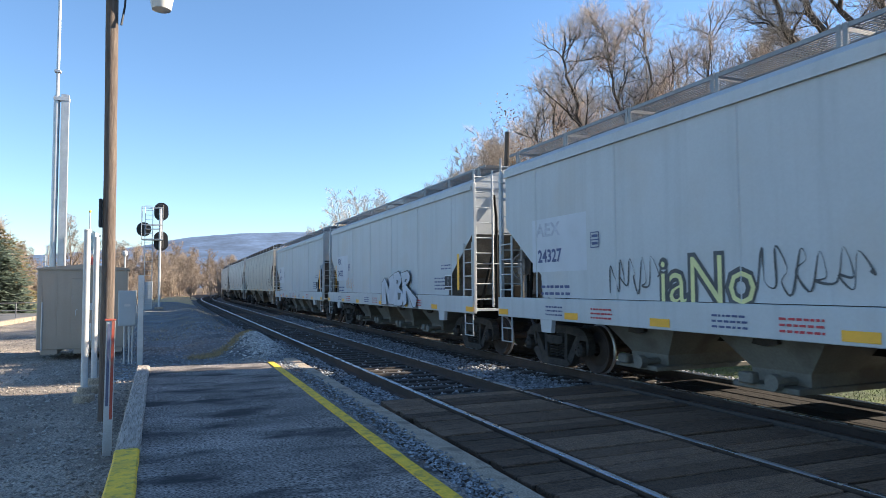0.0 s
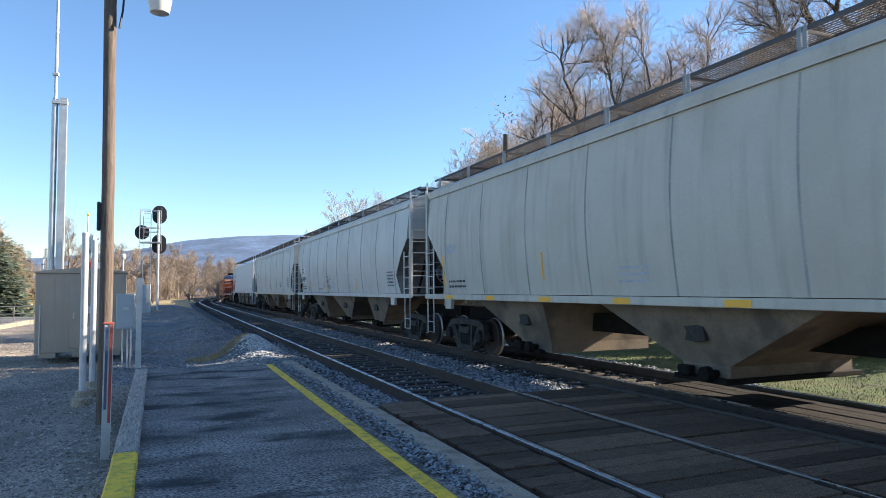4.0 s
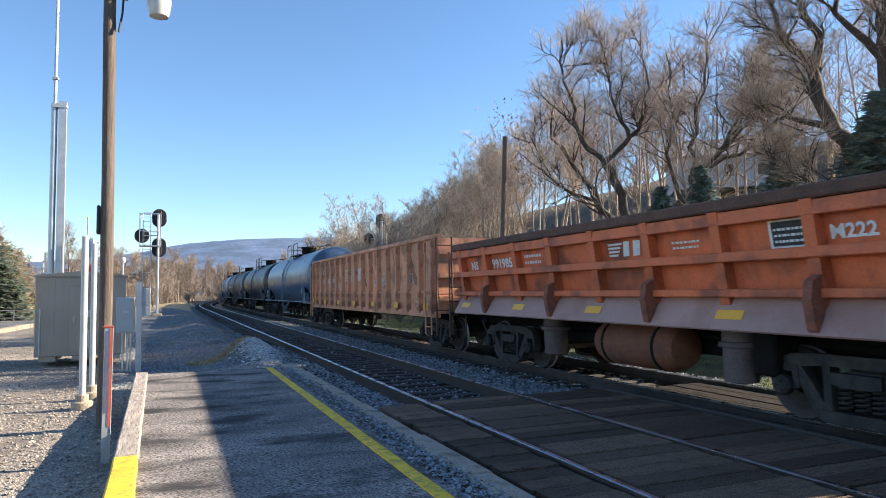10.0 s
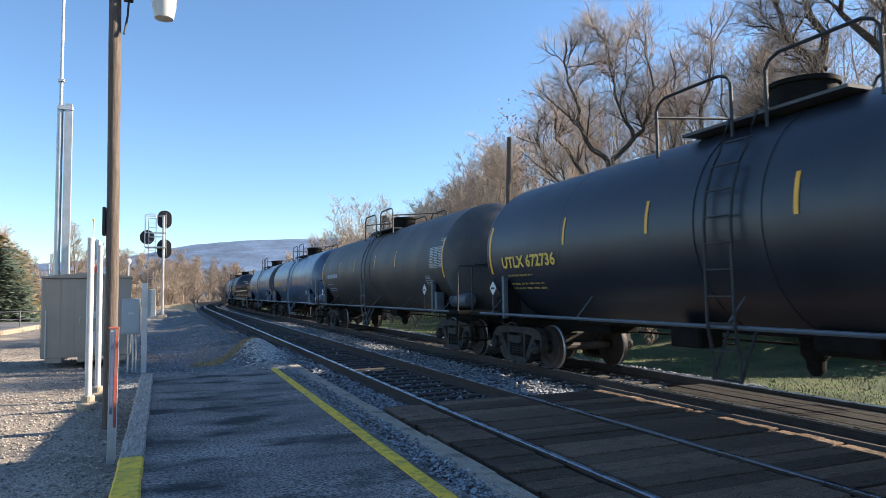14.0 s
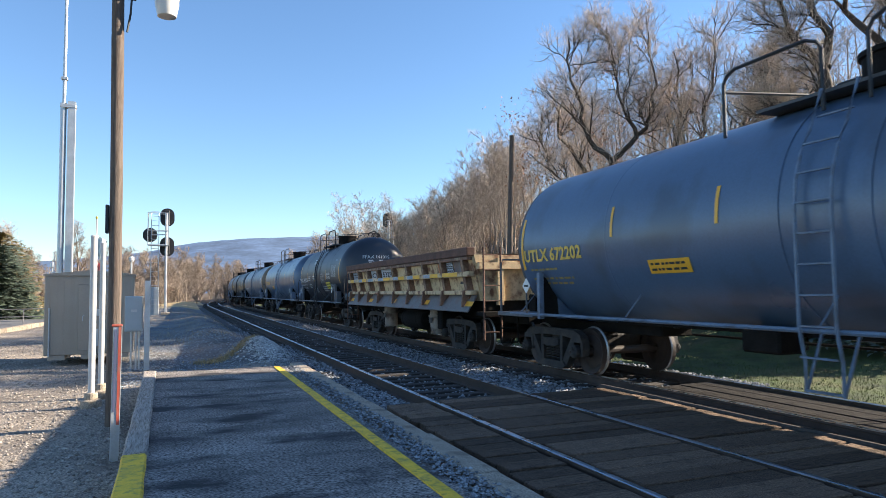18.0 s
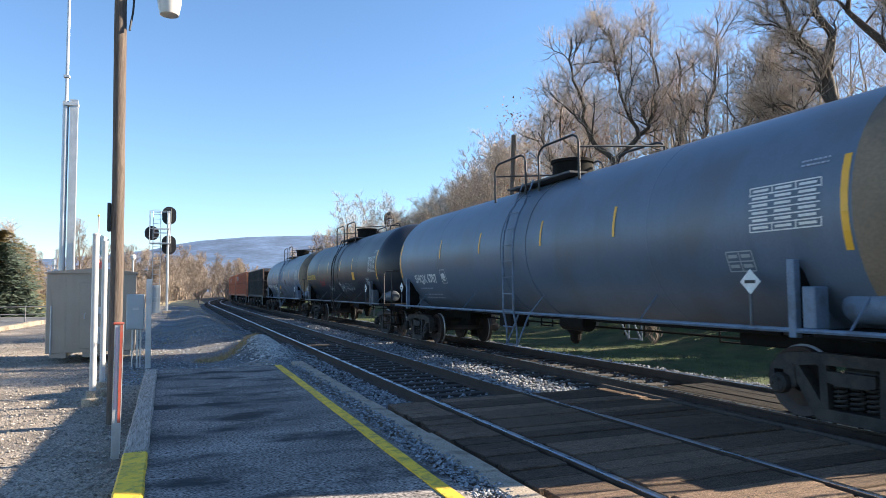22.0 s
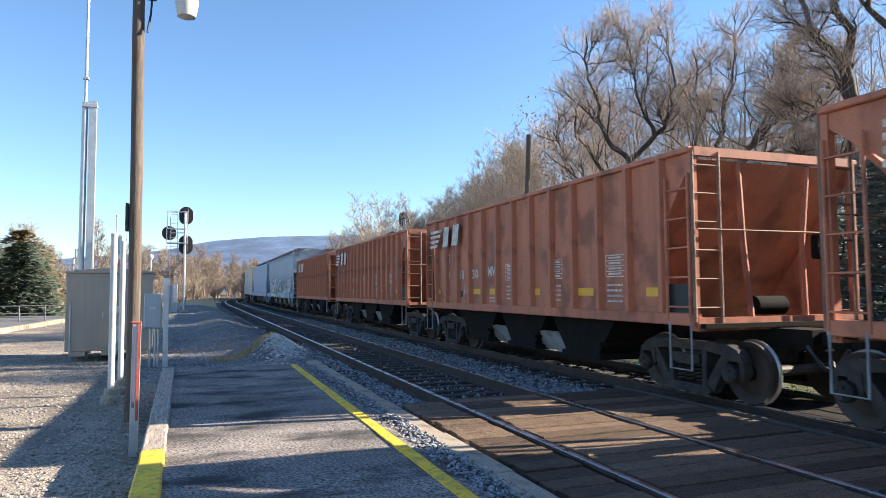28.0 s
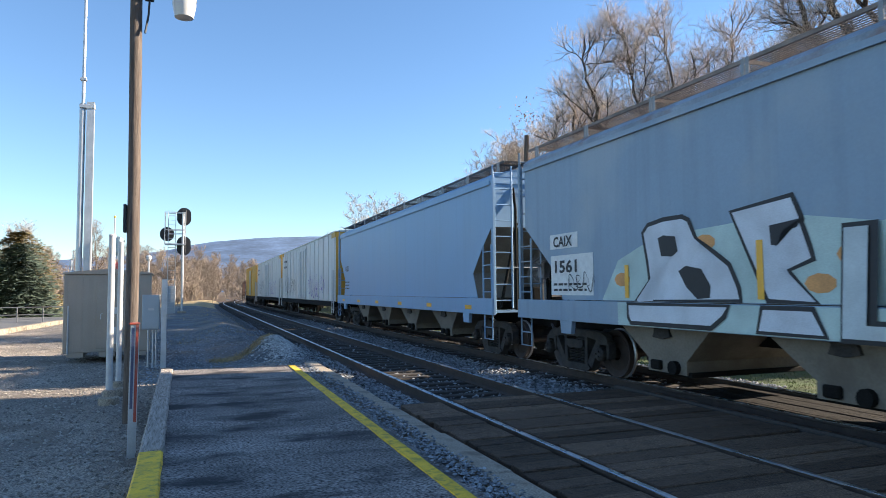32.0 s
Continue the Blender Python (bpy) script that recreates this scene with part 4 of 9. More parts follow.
def covered_hopper(name, label, length, paint, eave=3.78, peak=4.22, sill=(0.95, 1.33), curve=0.0, seams=0, bins=3, bin_paint=None, roof=None, end_cut=((1.35, 1.40), (1.75, 1.35), (2.72, 0.0)), walk_z=4.42, group="covered hoppers", grate=None, bin_x=1.28, slope_paint=None, steep=False):
    car = thing(name, label, "freight car", group=group)
    yE = length / 2 - 0.82
    hw = 1.55
    cz = end_cut[-1][0]
    cut = max(c for _, c in end_cut)
    zb = sill[1] + 0.01

    def inset(z):
        """How far the side stops short of the end at a height."""
        return float(np.interp(z, [q for q, _ in end_cut], [c for _, c in end_cut]))
    roof = roof or paint
    rung_paint = M_GALV if paint is M_TAN else paint

    def sx(z):
        f = min(1.0, max(0.0, (z - zb) / (eave - zb)))
        return -(hw + curve * math.sin(math.pi * min(1.0, f * 1.02)))

    # body: the side swept over its height, so that the lower corners slope in
    bm = B()
    zs = sorted({zb, eave, *[q for q, _ in end_cut if q > zb], *[zb + (eave - zb) * k / 10 for k in range(11)]})
    rings = []
    for z in zs:
        e = yE - inset(z)
        x = -sx(z)
        rings.append([bm.verts.new(p) for p in ((-x, -e, z), (x, -e, z), (x, e, z), (-x, e, z))])
    for r0, r1 in zip(rings, rings[1:]):
        for k in range(4):
            bm.faces.new((r0[k], r0[(k + 1) % 4], r1[(k + 1) % 4], r1[k]))
    bm.faces.new(rings[0][::-1])
    bm.faces.new(rings[-1])
    part("body", bm, paint, car, smooth=curve > 0)
    # roof with a rounded eave
    prof = [(-hw - 0.015, eave - 0.03), (hw + 0.015, eave - 0.03), (hw + 0.015, eave + 0.10), (hw * 0.93, eave + 0.20), (hw * 0.45, peak), (-hw * 0.45, peak), (-hw * 0.93, eave + 0.20), (-hw - 0.015, eave + 0.10)]
    part("roof", prism(B(), prof, -yE - 0.02, yE + 0.02, "y"), roof, car)
    part("eave_rail", prism(B(), [(-hw - 0.045, eave - 0.06), (-hw - 0.016, eave - 0.06), (-hw - 0.016, eave + 0.02), (-hw - 0.045, eave + 0.02)], -yE, yE, "y"), paint, car)
    # side sills
    for s in (-1, 1):
        part("side_sill", box(B(), s * 1.60 - 0.045, -length / 2 + 0.62, sill[0], s * 1.60 + 0.045, length / 2 - 0.62, sill[1], 0.008), paint, car)
    part("centre_sill", box(B(), -0.22, -length / 2 + 0.3, 0.72, 0.22, length / 2 - 0.3, 1.06), M_GRIME, car)
    # seams of welded side sheets
    for k in range(seams):
        y = -yE + 1.2 + (2 * yE - 2.4) * k / (seams - 1)
        bm = B()
        for i in range(10):
            z0, z1 = zb + (eave - 0.08 - zb) * i / 10, zb + (eave - 0.08 - zb) * (i + 1) / 10
            q = [(sx(z0), y - 0.018, z0), (sx(z0) - 0.016, y, z0), (sx(z1) - 0.016, y, z1), (sx(z1), y - 0.018, z1)]
            bm.faces.new([bm.verts.new(p) for p in q])
            q = [(sx(z0) - 0.016, y, z0), (sx(z0), y + 0.018, z0), (sx(z1), y + 0.018, z1), (sx(z1) - 0.016, y, z1)]
            bm.faces.new([bm.verts.new(p) for p in q])
        part("side_seam", bm, M_SEAM if curve > 0 else paint, car, "grime-darkened weld seam")
    # discharge hoppers
    bp = bin_paint or paint
    bx = bin_x
    span = 2 * yE - 2 * cut - 2.0
    for k in range(bins):
        yc = -span / 2 + span * (k + 0.5) / bins
        w = span / bins * 0.5
        bm = B()
        half_gate = 0.62 if paint is M_WHITE_H else 0.42
        ta, tb, ma, mb = yc - w, yc + w, yc - half_gate, yc + half_gate
        if steep and k == 0:
            tb, mb = yc + 0.85, yc + 0.73
        elif steep and k == bins - 1:
            ta, ma = yc - 0.85, yc - 0.73
        top = [(-1.42, ta, zb + 0.02), (1.42, ta, zb + 0.02), (1.42, tb, zb + 0.02), (-1.42, tb, zb + 0.02)]
        mid = [(-bx, ma, 0.52), (bx, ma, 0.52), (bx, mb, 0.52), (-bx, mb, 0.52)]
        low = [(x, y, 0.33) for x, y, _ in mid]
        rg = [[bm.verts.new(p) for p in ring] for ring in (top, mid, low)]
        for r0, r1 in zip(rg, rg[1:]):
            for i in range(4):
                bm.faces.new((r0[i], r0[(i + 1) % 4], r1[(i + 1) % 4], r1[i]))
        bm.faces.new(rg[0][::-1])
        bm.faces.new(rg[2])
        hopper = part("discharge_hopper", bm, bp, car, "discharge hopper, darker than the body")
        bm = B()
        box(bm, -1.25, yc - 0.48, 0.30, 1.25, yc + 0.48, 0.37, 0.01)
        tube(bm, [(-1.3, yc - 0.2, 0.42), (1.3, yc - 0.2, 0.42)], 0.05, 8)
        lathe(bm, [(0.10, -1.36), (0.10, -1.26)], "x", 12, (0, yc - 0.2, 0.42))
        box(bm, -1.34, yc + 0.1, 0.36, -1.2, yc + 0.32, 0.5, 0.02)
        part("outlet_gate", bm, bp if paint in (M_AEX, M_WHITE_H) else M_GRIME, hopper, "outlet gate with a capstan")
        part("vibrator_plate", prism(B(), [(yc - 0.20, 0.86), (yc - 0.02, 0.82), (yc + 0.18, 0.84), (yc + 0.14, 0.95), (yc + 0.19, 1.02), (yc - 0.04, 1.05), (yc - 0.15, 1.03)], -(bx * 0.5 + 0.71) - 0.035, -(bx * 0.5 + 0.71) + 0.02), M_TRUCK, hopper, "black worn vibrator plate")
    # running boards of open grating
    bm = B()
    for s in (-1, 1):
        xa, xb = s * 0.78, s * 1.32
        for x in (xa, xb):
            box(bm, x - 0.012, -yE - 0.25, walk_z - 0.05, x + 0.012, yE + 0.25, walk_z)
        k = -yE - 0.25
        while k < yE + 0.25:
            box(bm, min(xa, xb), k, walk_z - 0.008, max(xa, xb), k + 0.013, walk_z - 0.004)
            k += 0.06
        for n in range(1, 9):
            x = 0.78 + 0.06 * n
            box(bm, s * x - 0.011, -yE - 0.25, walk_z - 0.008, s * x + 0.011, yE + 0.25, walk_z - 0.003)
    for ye in (-yE - 0.25, yE - 0.35):
        k = ye
        while k < ye + 0.6:
            box(bm, -0.78, k, walk_z - 0.018, 0.78, k + 0.006, walk_z)
            k += 0.055
    npost = int(2 * yE / 1.75)
    for k in range(npost + 1):
        y = -yE + 0.1 + (2 * yE - 0.2) * k / npost
        for s in (-1, 1):
            x0, x1 = sorted((s * 0.72, s * 1.31))
            box(bm, x0, y - 0.03, walk_z - 0.06, x1, y - 0.02, walk_z - 0.010)
            box(bm, x0, y - 0.02, walk_z - 0.018, x1, y + 0.03, walk_z - 0.010)
    part("running_board", bm, grate or M_GRATE, car, "galvanised grating roof walk")
    npost = int(2 * yE / 1.75)
    for s in (-1, 1):
        for k in range(npost + 1):
            y = -yE + 0.1 + (2 * yE - 0.2) * k / npost
            part("walk_bracket", shared("walk_bracket:%g:%g" % (eave, walk_z), lambda: bracket_mesh(eave, walk_z), M_PALEGRATE), None, car, at=pose(0, y, 0, 0, 0, 0 if s < 0 else math.pi))
    for k in range(4):
        y = -yE + (2 * yE) * (k + 0.5) / 4
        part("hatch", shared("hatch:%g:%s" % (yE, roof.name), lambda: box(B(), -0.33, -yE / 4 * 0.8, 0, 0.33, yE / 4 * 0.8, 0.10, 0.02), roof), None, car, at=pose(0, y, peak))
    # ends: platform, ladders, posts, brake gear
    for s in (-1, 1):
        ye = s * (length / 2 - 0.66)
        y0, y1 = sorted((s * (yE - cut * 0.9), ye))
        y2, y3 = sorted((ye - s * 0.34, ye))
        part("end_platform", box(box(B(), -1.55, y2, sill[0] + 0.05, 1.55, y3, sill[0] + 0.10), -0.3, y0, sill[0] + 0.02, 0.3, y1, sill[0] + 0.045), paint, car)
        part("corner_post", box(B(), -1.61, ye - 0.045, sill[0] + 0.02, -1.54, ye + 0.045, eave + 0.08, 0.008), paint, car, "upright corner post")
        ladder(car, -1.58, ye, sill[0] + 0.14, walk_z - 0.1, 9, "x", 0.46, name="end_ladder", material=rung_paint)
        ladder(car, -1.61, ye - 0.5 if s > 0 else ye + 0.04, sill[1], sill[1] + 1.2, 4, "y", 0.46, name="side_ladder", material=rung_paint)
        part("jack_pad", prism(B(), [(s * (yE - cut - 0.25) - 0.16, sill[0] - 0.22), (s * (yE - cut - 0.25) + 0.16, sill[0] - 0.22), (s * (yE - cut - 0.25) + 0.2, sill[0] + 0.02), (s * (yE - cut - 0.25) - 0.2, sill[0] + 0.02)], -1.64, -1.56), paint, car, "jacking pad below the sill")
        bm = B()
        tube(bm, [(-1.60, ye - s * 0.04, sill[0]), (-1.60, ye - s * 0.04, 0.46), (-1.60, ye - s * 0.46, 0.46), (-1.60, ye - s * 0.46, sill[0])], 0.018, 5)
        tube(bm, [(-1.60, ye - s * 0.04, 0.72), (-1.60, ye - s * 0.46, 0.72)], 0.014, 5)
        part("sill_step", bm, rung_paint, car)
        # darker face over the sloping end: grime, with its shade put into the colour
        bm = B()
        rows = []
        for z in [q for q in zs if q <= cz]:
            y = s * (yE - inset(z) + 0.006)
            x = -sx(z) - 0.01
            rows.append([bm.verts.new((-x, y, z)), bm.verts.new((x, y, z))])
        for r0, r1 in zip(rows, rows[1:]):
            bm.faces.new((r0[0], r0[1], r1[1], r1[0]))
        part("slope_face", bm, slope_paint or M_SLOPE, car, "sloping end sheet, darkened by grime and painted shade")
        bm = B()
        box(bm, -0.55, min(s * (yE - 0.55), s * (yE - 0.15)), sill[0] + 0.14, -0.2, max(s * (yE - 0.55), s * (yE - 0.15)), sill[0] + 0.62, 0.02)
        part("valve_box", bm, M_GRIME, car, "valve box on the end platform")
        part("end_brace", tube(B(), [(-1.2, s * (yE - 0.3), sill[0] + 0.14), (-0.9, s * (yE - 0.02), cz + 0.1)], 0.035, 6), M_GRIME, car)
        part("brake_pipe", tube(B(), [(-0.7, s * (yE - 0.2), sill[0] + 0.14), (-0.7, s * (yE - 0.2), cz - 0.35)], 0.022, 6), M_GRIME, car)
        for x in (-1.0, 1.0):
            part("end_post", tube(B(), [(x, ye - s * 0.05, sill[0] + 0.1), (x, ye - s * 0.05, cz + 0.4), (x, s * yE, cz + 0.9)], 0.03, 6), M_GRIME, car)
        part("end_handhold", tube(B(), [(-1.5, ye - s * 0.03, 2.05), (1.5, ye - s * 0.03, 2.05)], 0.016, 5), M_LADDER, car)
        # inner slope sheet and bolster web
        bm = B()
        prism(bm, [(s * (yE - 0.04), cz + 0.15), (s * (yE - cut - 0.9), sill[0] + 0.12), (s * (yE - cut - 1.1), sill[0] + 0.12), (s * (yE - 0.3), cz + 0.2)], -1.35, 1.35)
        box(bm, -0.12, min(s * (yE - cut), s * (yE - 0.4)), sill[0] + 0.1, 0.12, max(s * (yE - cut), s * (yE - 0.4)), cz - 0.2)
        part("slope_sheet", bm, M_SLOPE if paint is not M_WHITE_H else bp, car, "slope sheet over the truck, darkened by grime and painted shade")
        coupler(car, s * length / 2, s)
        truck(car, s * (length / 2 - 1.85))
    brake_gear(car, length / 2 - 0.50, 1, 1.95, M_PALEPLATE, -1.0)
    part("brake_cylinder", lathe(B(), [(0.02, -0.35), (0.2, -0.33), (0.2, 0.25), (0.05, 0.35)], "y", 14, (0.5, length / 2 - 0.9, 1.45)), M_GRIME, car, smooth=True)
    return car, sx, yE


def reflectors(car, y0, y1, n, z, side_x, w=0.42, h=0.10, material=None):
    for k in range(n):
        y = y0 + (y1 - y0) * k / max(1, n - 1)
        patch(car, "reflector", y + w / 2, z, w, h, material or M_REFL, side_x, "yellow reflective strip", 0.006)


def tank_car(name, label, length, paint, radius=1.49, zc=2.375, stripes=True, dome="box", end_paint=None, band=True, rail_paint=None, strip_y=None):
    car = thing(name, label, "freight car", group="tank cars")
    half = length / 2 - 0.60
    rp = rail_paint or M_BLACK

    def sx(z):
        return -math.sqrt(max(0.01, radius ** 2 - (z - zc) ** 2))

    prof = [(radius, -half + 0.72 + (2 * half - 1.44) * k / 8) for k in range(9)]
    part("shell", lathe(B(), prof, "y", 56, (0, 0, zc)), paint, car, smooth=True)
    for s in (-1, 1):
        prof = [(0.02, s * half)]
        for k in range(1, 11):
            a = math.pi / 2 * k / 10
            prof.append((radius * math.sin(a) + (0.001 if k == 10 else 0), s * (half - 0.72 * (1 - math.cos(a)))))
        part("tank_head", lathe(B(), prof, "y", 56, (0, 0, zc)), end_paint or paint, car, "dusty dished tank end", smooth=True)
    for y in (-half * 0.52, half * 0.52):
        part("weld_seam", lathe(B(), [(radius + 0.001, y - 0.02), (radius + 0.006, y), (radius + 0.001, y + 0.02)], "y", 56, (0, 0, zc)), paint, car, smooth=True)
    # stub sills, side rails, saddles, end platforms
    for s in (-1, 1):
        y0, y1 = sorted((s * (half - 3.4), s * (length / 2 - 0.3)))
        part("stub_sill", box(B(), -0.32, y0, 0.74, 0.32, y1, 1.10, 0.02), M_GRIME, car)
        ys = s * (half - 1.45)
        prof2 = [(-1.1, 1.0)] + [(radius * 1.01 * math.sin(a), zc - radius * 1.01 * math.cos(a)) for a in [-0.85 + 0.17 * k for k in range(11)]] + [(1.1, 1.0)]
        part("saddle", prism(B(), prof2, ys - 0.06, ys + 0.06, "y"), paint, car)
        y0, y1 = sorted((s * (half - 1.2), s * (length / 2 - 0.32)))
        part("end_platform", box(B(), -1.52, y0, 1.02, 1.52, y1, 1.10, 0.01), M_PIPE if paint is M_TANK_GREY else M_GRIME, car, "narrow steel end platform")
        yh = s * (length / 2 - 0.42)
        bm = B()
        tube(bm, [(-1.48, yh, 1.1), (-1.48, yh, 2.08), (-1.43, yh, 2.18), (-0.35, yh, 2.18), (-0.28, yh, 2.1), (-0.28, yh, 1.1)], 0.02, 6)
        tube(bm, [(0.28, yh, 1.1), (0.28, yh, 2.1), (0.35, yh, 2.18), (1.43, yh, 2.18), (1.48, yh, 2.08), (1.48, yh, 1.1)], 0.02, 6)
        part("end_handrail", bm, M_PIPE if paint is M_TANK_GREY else rp, car, "bent pipe end handrail")
        bm = B()
        for x in (-1.5, -1.1):
            tube(bm, [(x, yh, 1.05), (x, yh, 0.45)], 0.016, 5)
        for z in (0.45, 0.75):
            tube(bm, [(-1.5, yh, z), (-1.1, yh, z)], 0.016, 5)
        part("sill_step", bm, M_GRIME, car)
        coupler(car, s * length / 2, s)
        truck(car, s * (length / 2 - 1.72))
        y0 = s * (half - 0.45)
        patch(car, "reflector", y0 + 0.04 - (0.35 if s > 0 else -0.35), zc - 0.45, 0.085, 1.0, M_REFL, lambda z: sx(z), "tall yellow reflective strip", 0.008) if stripes else None
        pl = part("placard", prism(B(), [(-0.15, 0), (0, 0.15), (0.15, 0), (0, -0.15)], -0.005, 0.005), M_TXT_WHITE, car, "white diamond placard", at=pose(-1.53, s * (half - (2.0 if s < 0 else 1.0)), 1.62))
        part("placard_mark", prism(B(), [(-0.08, 0.02), (0.08, 0.02), (0.08, -0.02), (-0.08, -0.02)], -0.009, -0.006), M_TXT_BLACK, pl)
        part("placard_stem", box(B(), -0.012, -0.012, -0.52, 0.012, 0.012, -0.14), M_PIPE, pl)
    if stripes:
        for y in strip_y or (-half * 0.42, -half * 0.14, half * 0.2, half * 0.5):
            patch(car, "reflector", y, zc - (0.02 if strip_y is None else 0.32), 0.06, 0.48, M_REFL, sx, "yellow reflective strip", 0.008)
    # low side handrail with hangers
    bm = B()
    tube(bm, [(-1.5, -half + 0.3, 1.08), (-1.5, half - 0.3, 1.08)], 0.030, 8)
    k = -half + 0.8
    while k < half - 0.3:
        tube(bm, [(-1.5, k, 1.08), (-1.28, k, 1.32), (sx(1.45) + 0.01, k, 1.45)], 0.014, 5)
        k += 3.3
    pipe = M_PIPE_BLUE if paint in (M_TANK_GREY, M_TANK_GREY2, M_TANK_STREAKY) else M_PIPE
    part("side_handrail", bm, pipe, car, "long pipe handrail along the tank's foot", True)
    bm = B()
    tube(bm, [(1.5, -half + 0.9, 1.08), (1.5, half - 0.9, 1.08)], 0.026, 6)
    for y in (-0.35, 0.35):
        tube(bm, [(1.5, y, 1.08), (1.5, y, 0.5)], 0.02, 5)
    for y0 in (-half * 0.45, half * 0.3):
        tube(bm, [(0.9, y0, 1.0), (0.9, y0, 0.62), (0.9, y0 + 0.55, 0.62), (0.9, y0 + 0.55, 1.0)], 0.022, 5)
    tube(bm, [(0.7, -half + 2.0, 0.72), (0.7, half - 2.0, 0.72)], 0.022, 5)
    part("far_handrail", bm, M_GRIME, car, "handrail and train pipe beyond the tank")
    for s in (-1, 1):
        ys = s * (half - 1.45)
        part("bolster_post", box(B(), -1.53, ys - 0.05, 1.0, -1.43, ys + 0.05, 1.86, 0.01), pipe, car, "upright bolster plate")
        web = prism(B(), [(-1.47, 1.02), (-1.47, 1.84), (-1.36, 1.75), (-1.05, 1.3), (-0.7, 1.06), (-0.7, 1.02)], ys - 0.02, ys + 0.02, "y")
        part("bolster_web", web, M_GRIME, car)
    reservoir = lathe(B(), [(0.03, -0.52), (0.15, -0.50), (0.19, -0.42), (0.19, 0.42), (0.15, 0.50), (0.03, 0.52)], "y", 16, (-1.02, -half + 0.62, 1.34))
    part("air_reservoir", reservoir, pipe, car, "round air reservoir on the end platform", True)
    part("valve_bracket", box(B(), -1.5, -half + 1.18, 1.10, -1.28, -half + 1.34, 1.56, 0.015), pipe, car)
    if band:
        brake_gear(car, length / 2 - 0.7, 1, 1.78, M_GRIME, -0.62)
        gear = box(box(B(), -1.0, length / 2 - 1.0, 1.1, -0.75, length / 2 - 0.72, 1.45, 0.02), -0.45, length / 2 - 1.1, 1.1, -0.1, length / 2 - 0.75, 1.62, 0.02)
        tube(gear, [(-0.62, length / 2 - 0.75, 1.5), (-0.62, length / 2 - 0.75, 1.1)], 0.03, 6)
        part("brake_rigging", gear, M_GRIME, car, "hand brake rigging on the end platform")
    # brake rigging and outlet below
    bm = B()
    tube(bm, [(-0.5, -half + 2.5, 0.95), (-0.5, half - 2.5, 0.95)], 0.03, 6)
    tube(bm, [(-0.6, -1.4, 0.9), (-0.6, -0.6, 0.9)], 0.16, 12)
    lathe(bm, [(0.05, 0.40), (0.11, 0.48), (0.12, 0.60), (0.17, 0.66), (0.19, 0.75), (0.19, 1.02), (0.3, 1.06)], "z", 14)
    box(bm, -1.0, 1.0, 0.72, -0.55, 1.6, 1.02, 0.03)
    part("underbody_gear", bm, M_GRIME, car, "brake cylinder, pipes and bottom outlet")
    # top fittings: manway, walkway, safety railing, ladders
    ztop = zc + radius
    bm = B()
    lathe(bm, [(0.42, ztop - 0.08), (0.42, ztop + 0.34), (0.46, ztop + 0.35), (0.46, ztop + 0.41), (0.15, ztop + 0.44)], "z", 20)
    part("manway", bm, M_GREYBOX if dome == "grey" else M_GRIME, car, "valve housing on the tank top", True)
    bm = B()
    for s in (-1, 1):
        box(bm, s * 0.70 - 0.20, -1.3, ztop - 0.10, s * 0.70 + 0.20, 1.3, ztop - 0.06)
    part("top_walkway", bm, M_GRATE, car)
    bm = B()
    for x in (-0.98, 0.98):
        for y0, y1 in ((-1.75, -0.28), (0.28, 1.75)):
            tube(bm, [(x, y0, ztop - 0.32), (x, y0, ztop + 0.40), (x, y0 + 0.06, ztop + 0.50), (x, y0 + 0.2, ztop + 0.56), (x, y1 - 0.2, ztop + 0.56), (x, y1 - 0.06, ztop + 0.50), (x, y1, ztop + 0.40), (x, y1, ztop - 0.32)], 0.024, 6)
    for y in (-1.75, 1.75):
        tube(bm, [(-0.98, y, ztop + 0.30), (0.98, y, ztop + 0.45)], 0.02, 6)
    part("safety_railing", bm, rp, car, "pipe railing round the tank-top fittings")
    for s in (-1, 1):
        bm = B()
        for y in (-0.22, 0.22):
            tube(bm, [(s * 1.08, y, ztop - 0.1)] + [(s * (radius + 0.09) * math.sin(a), y, zc + (radius + 0.09) * math.cos(a)) for a in (0.95, 1.15, 1.35, 1.57)] + [(s * (radius + 0.09), y, 1.1), (s * (radius + 0.02), y, 0.75)], 0.022, 6)
        for k in range(9):
            z = 0.8 + 0.33 * k
            x = s * ((radius + 0.09) if z < zc else math.sqrt(max(0.1, (radius + 0.09) ** 2 - (z - zc) ** 2)))
            tube(bm, [(x, -0.22, z), (x, 0.22, z)], 0.014, 5)
        for y in (-0.22, 0.22):
            tube(bm, [(s * (radius + 0.02), y, 0.8), (s * (radius + 0.02), y, 0.42)], 0.02, 5)
            tube(bm, [(s * 1.2, y + 0.03, 1.06), (s * (radius + 0.02), y, 0.42)], 0.02, 5)
        tube(bm, [(s * (radius + 0.02), -0.22, 0.44), (s * (radius + 0.02), 0.22, 0.44)], 0.018, 5)
        part("side_ladder", bm, pipe if paint is not M_TANK_BLACK else rp, car, "ladder from the step to the tank top")
    if band:
        for y in (-0.55, 0.55):
            part("wrapper_band", lathe(B(), [(radius + 0.002, y - 0.05), (radius + 0.014, y - 0.045), (radius + 0.014, y + 0.045), (radius + 0.002, y + 0.05)], "y", 56, (0, 0, zc)), paint, car, smooth=True)
    return car, sx, half


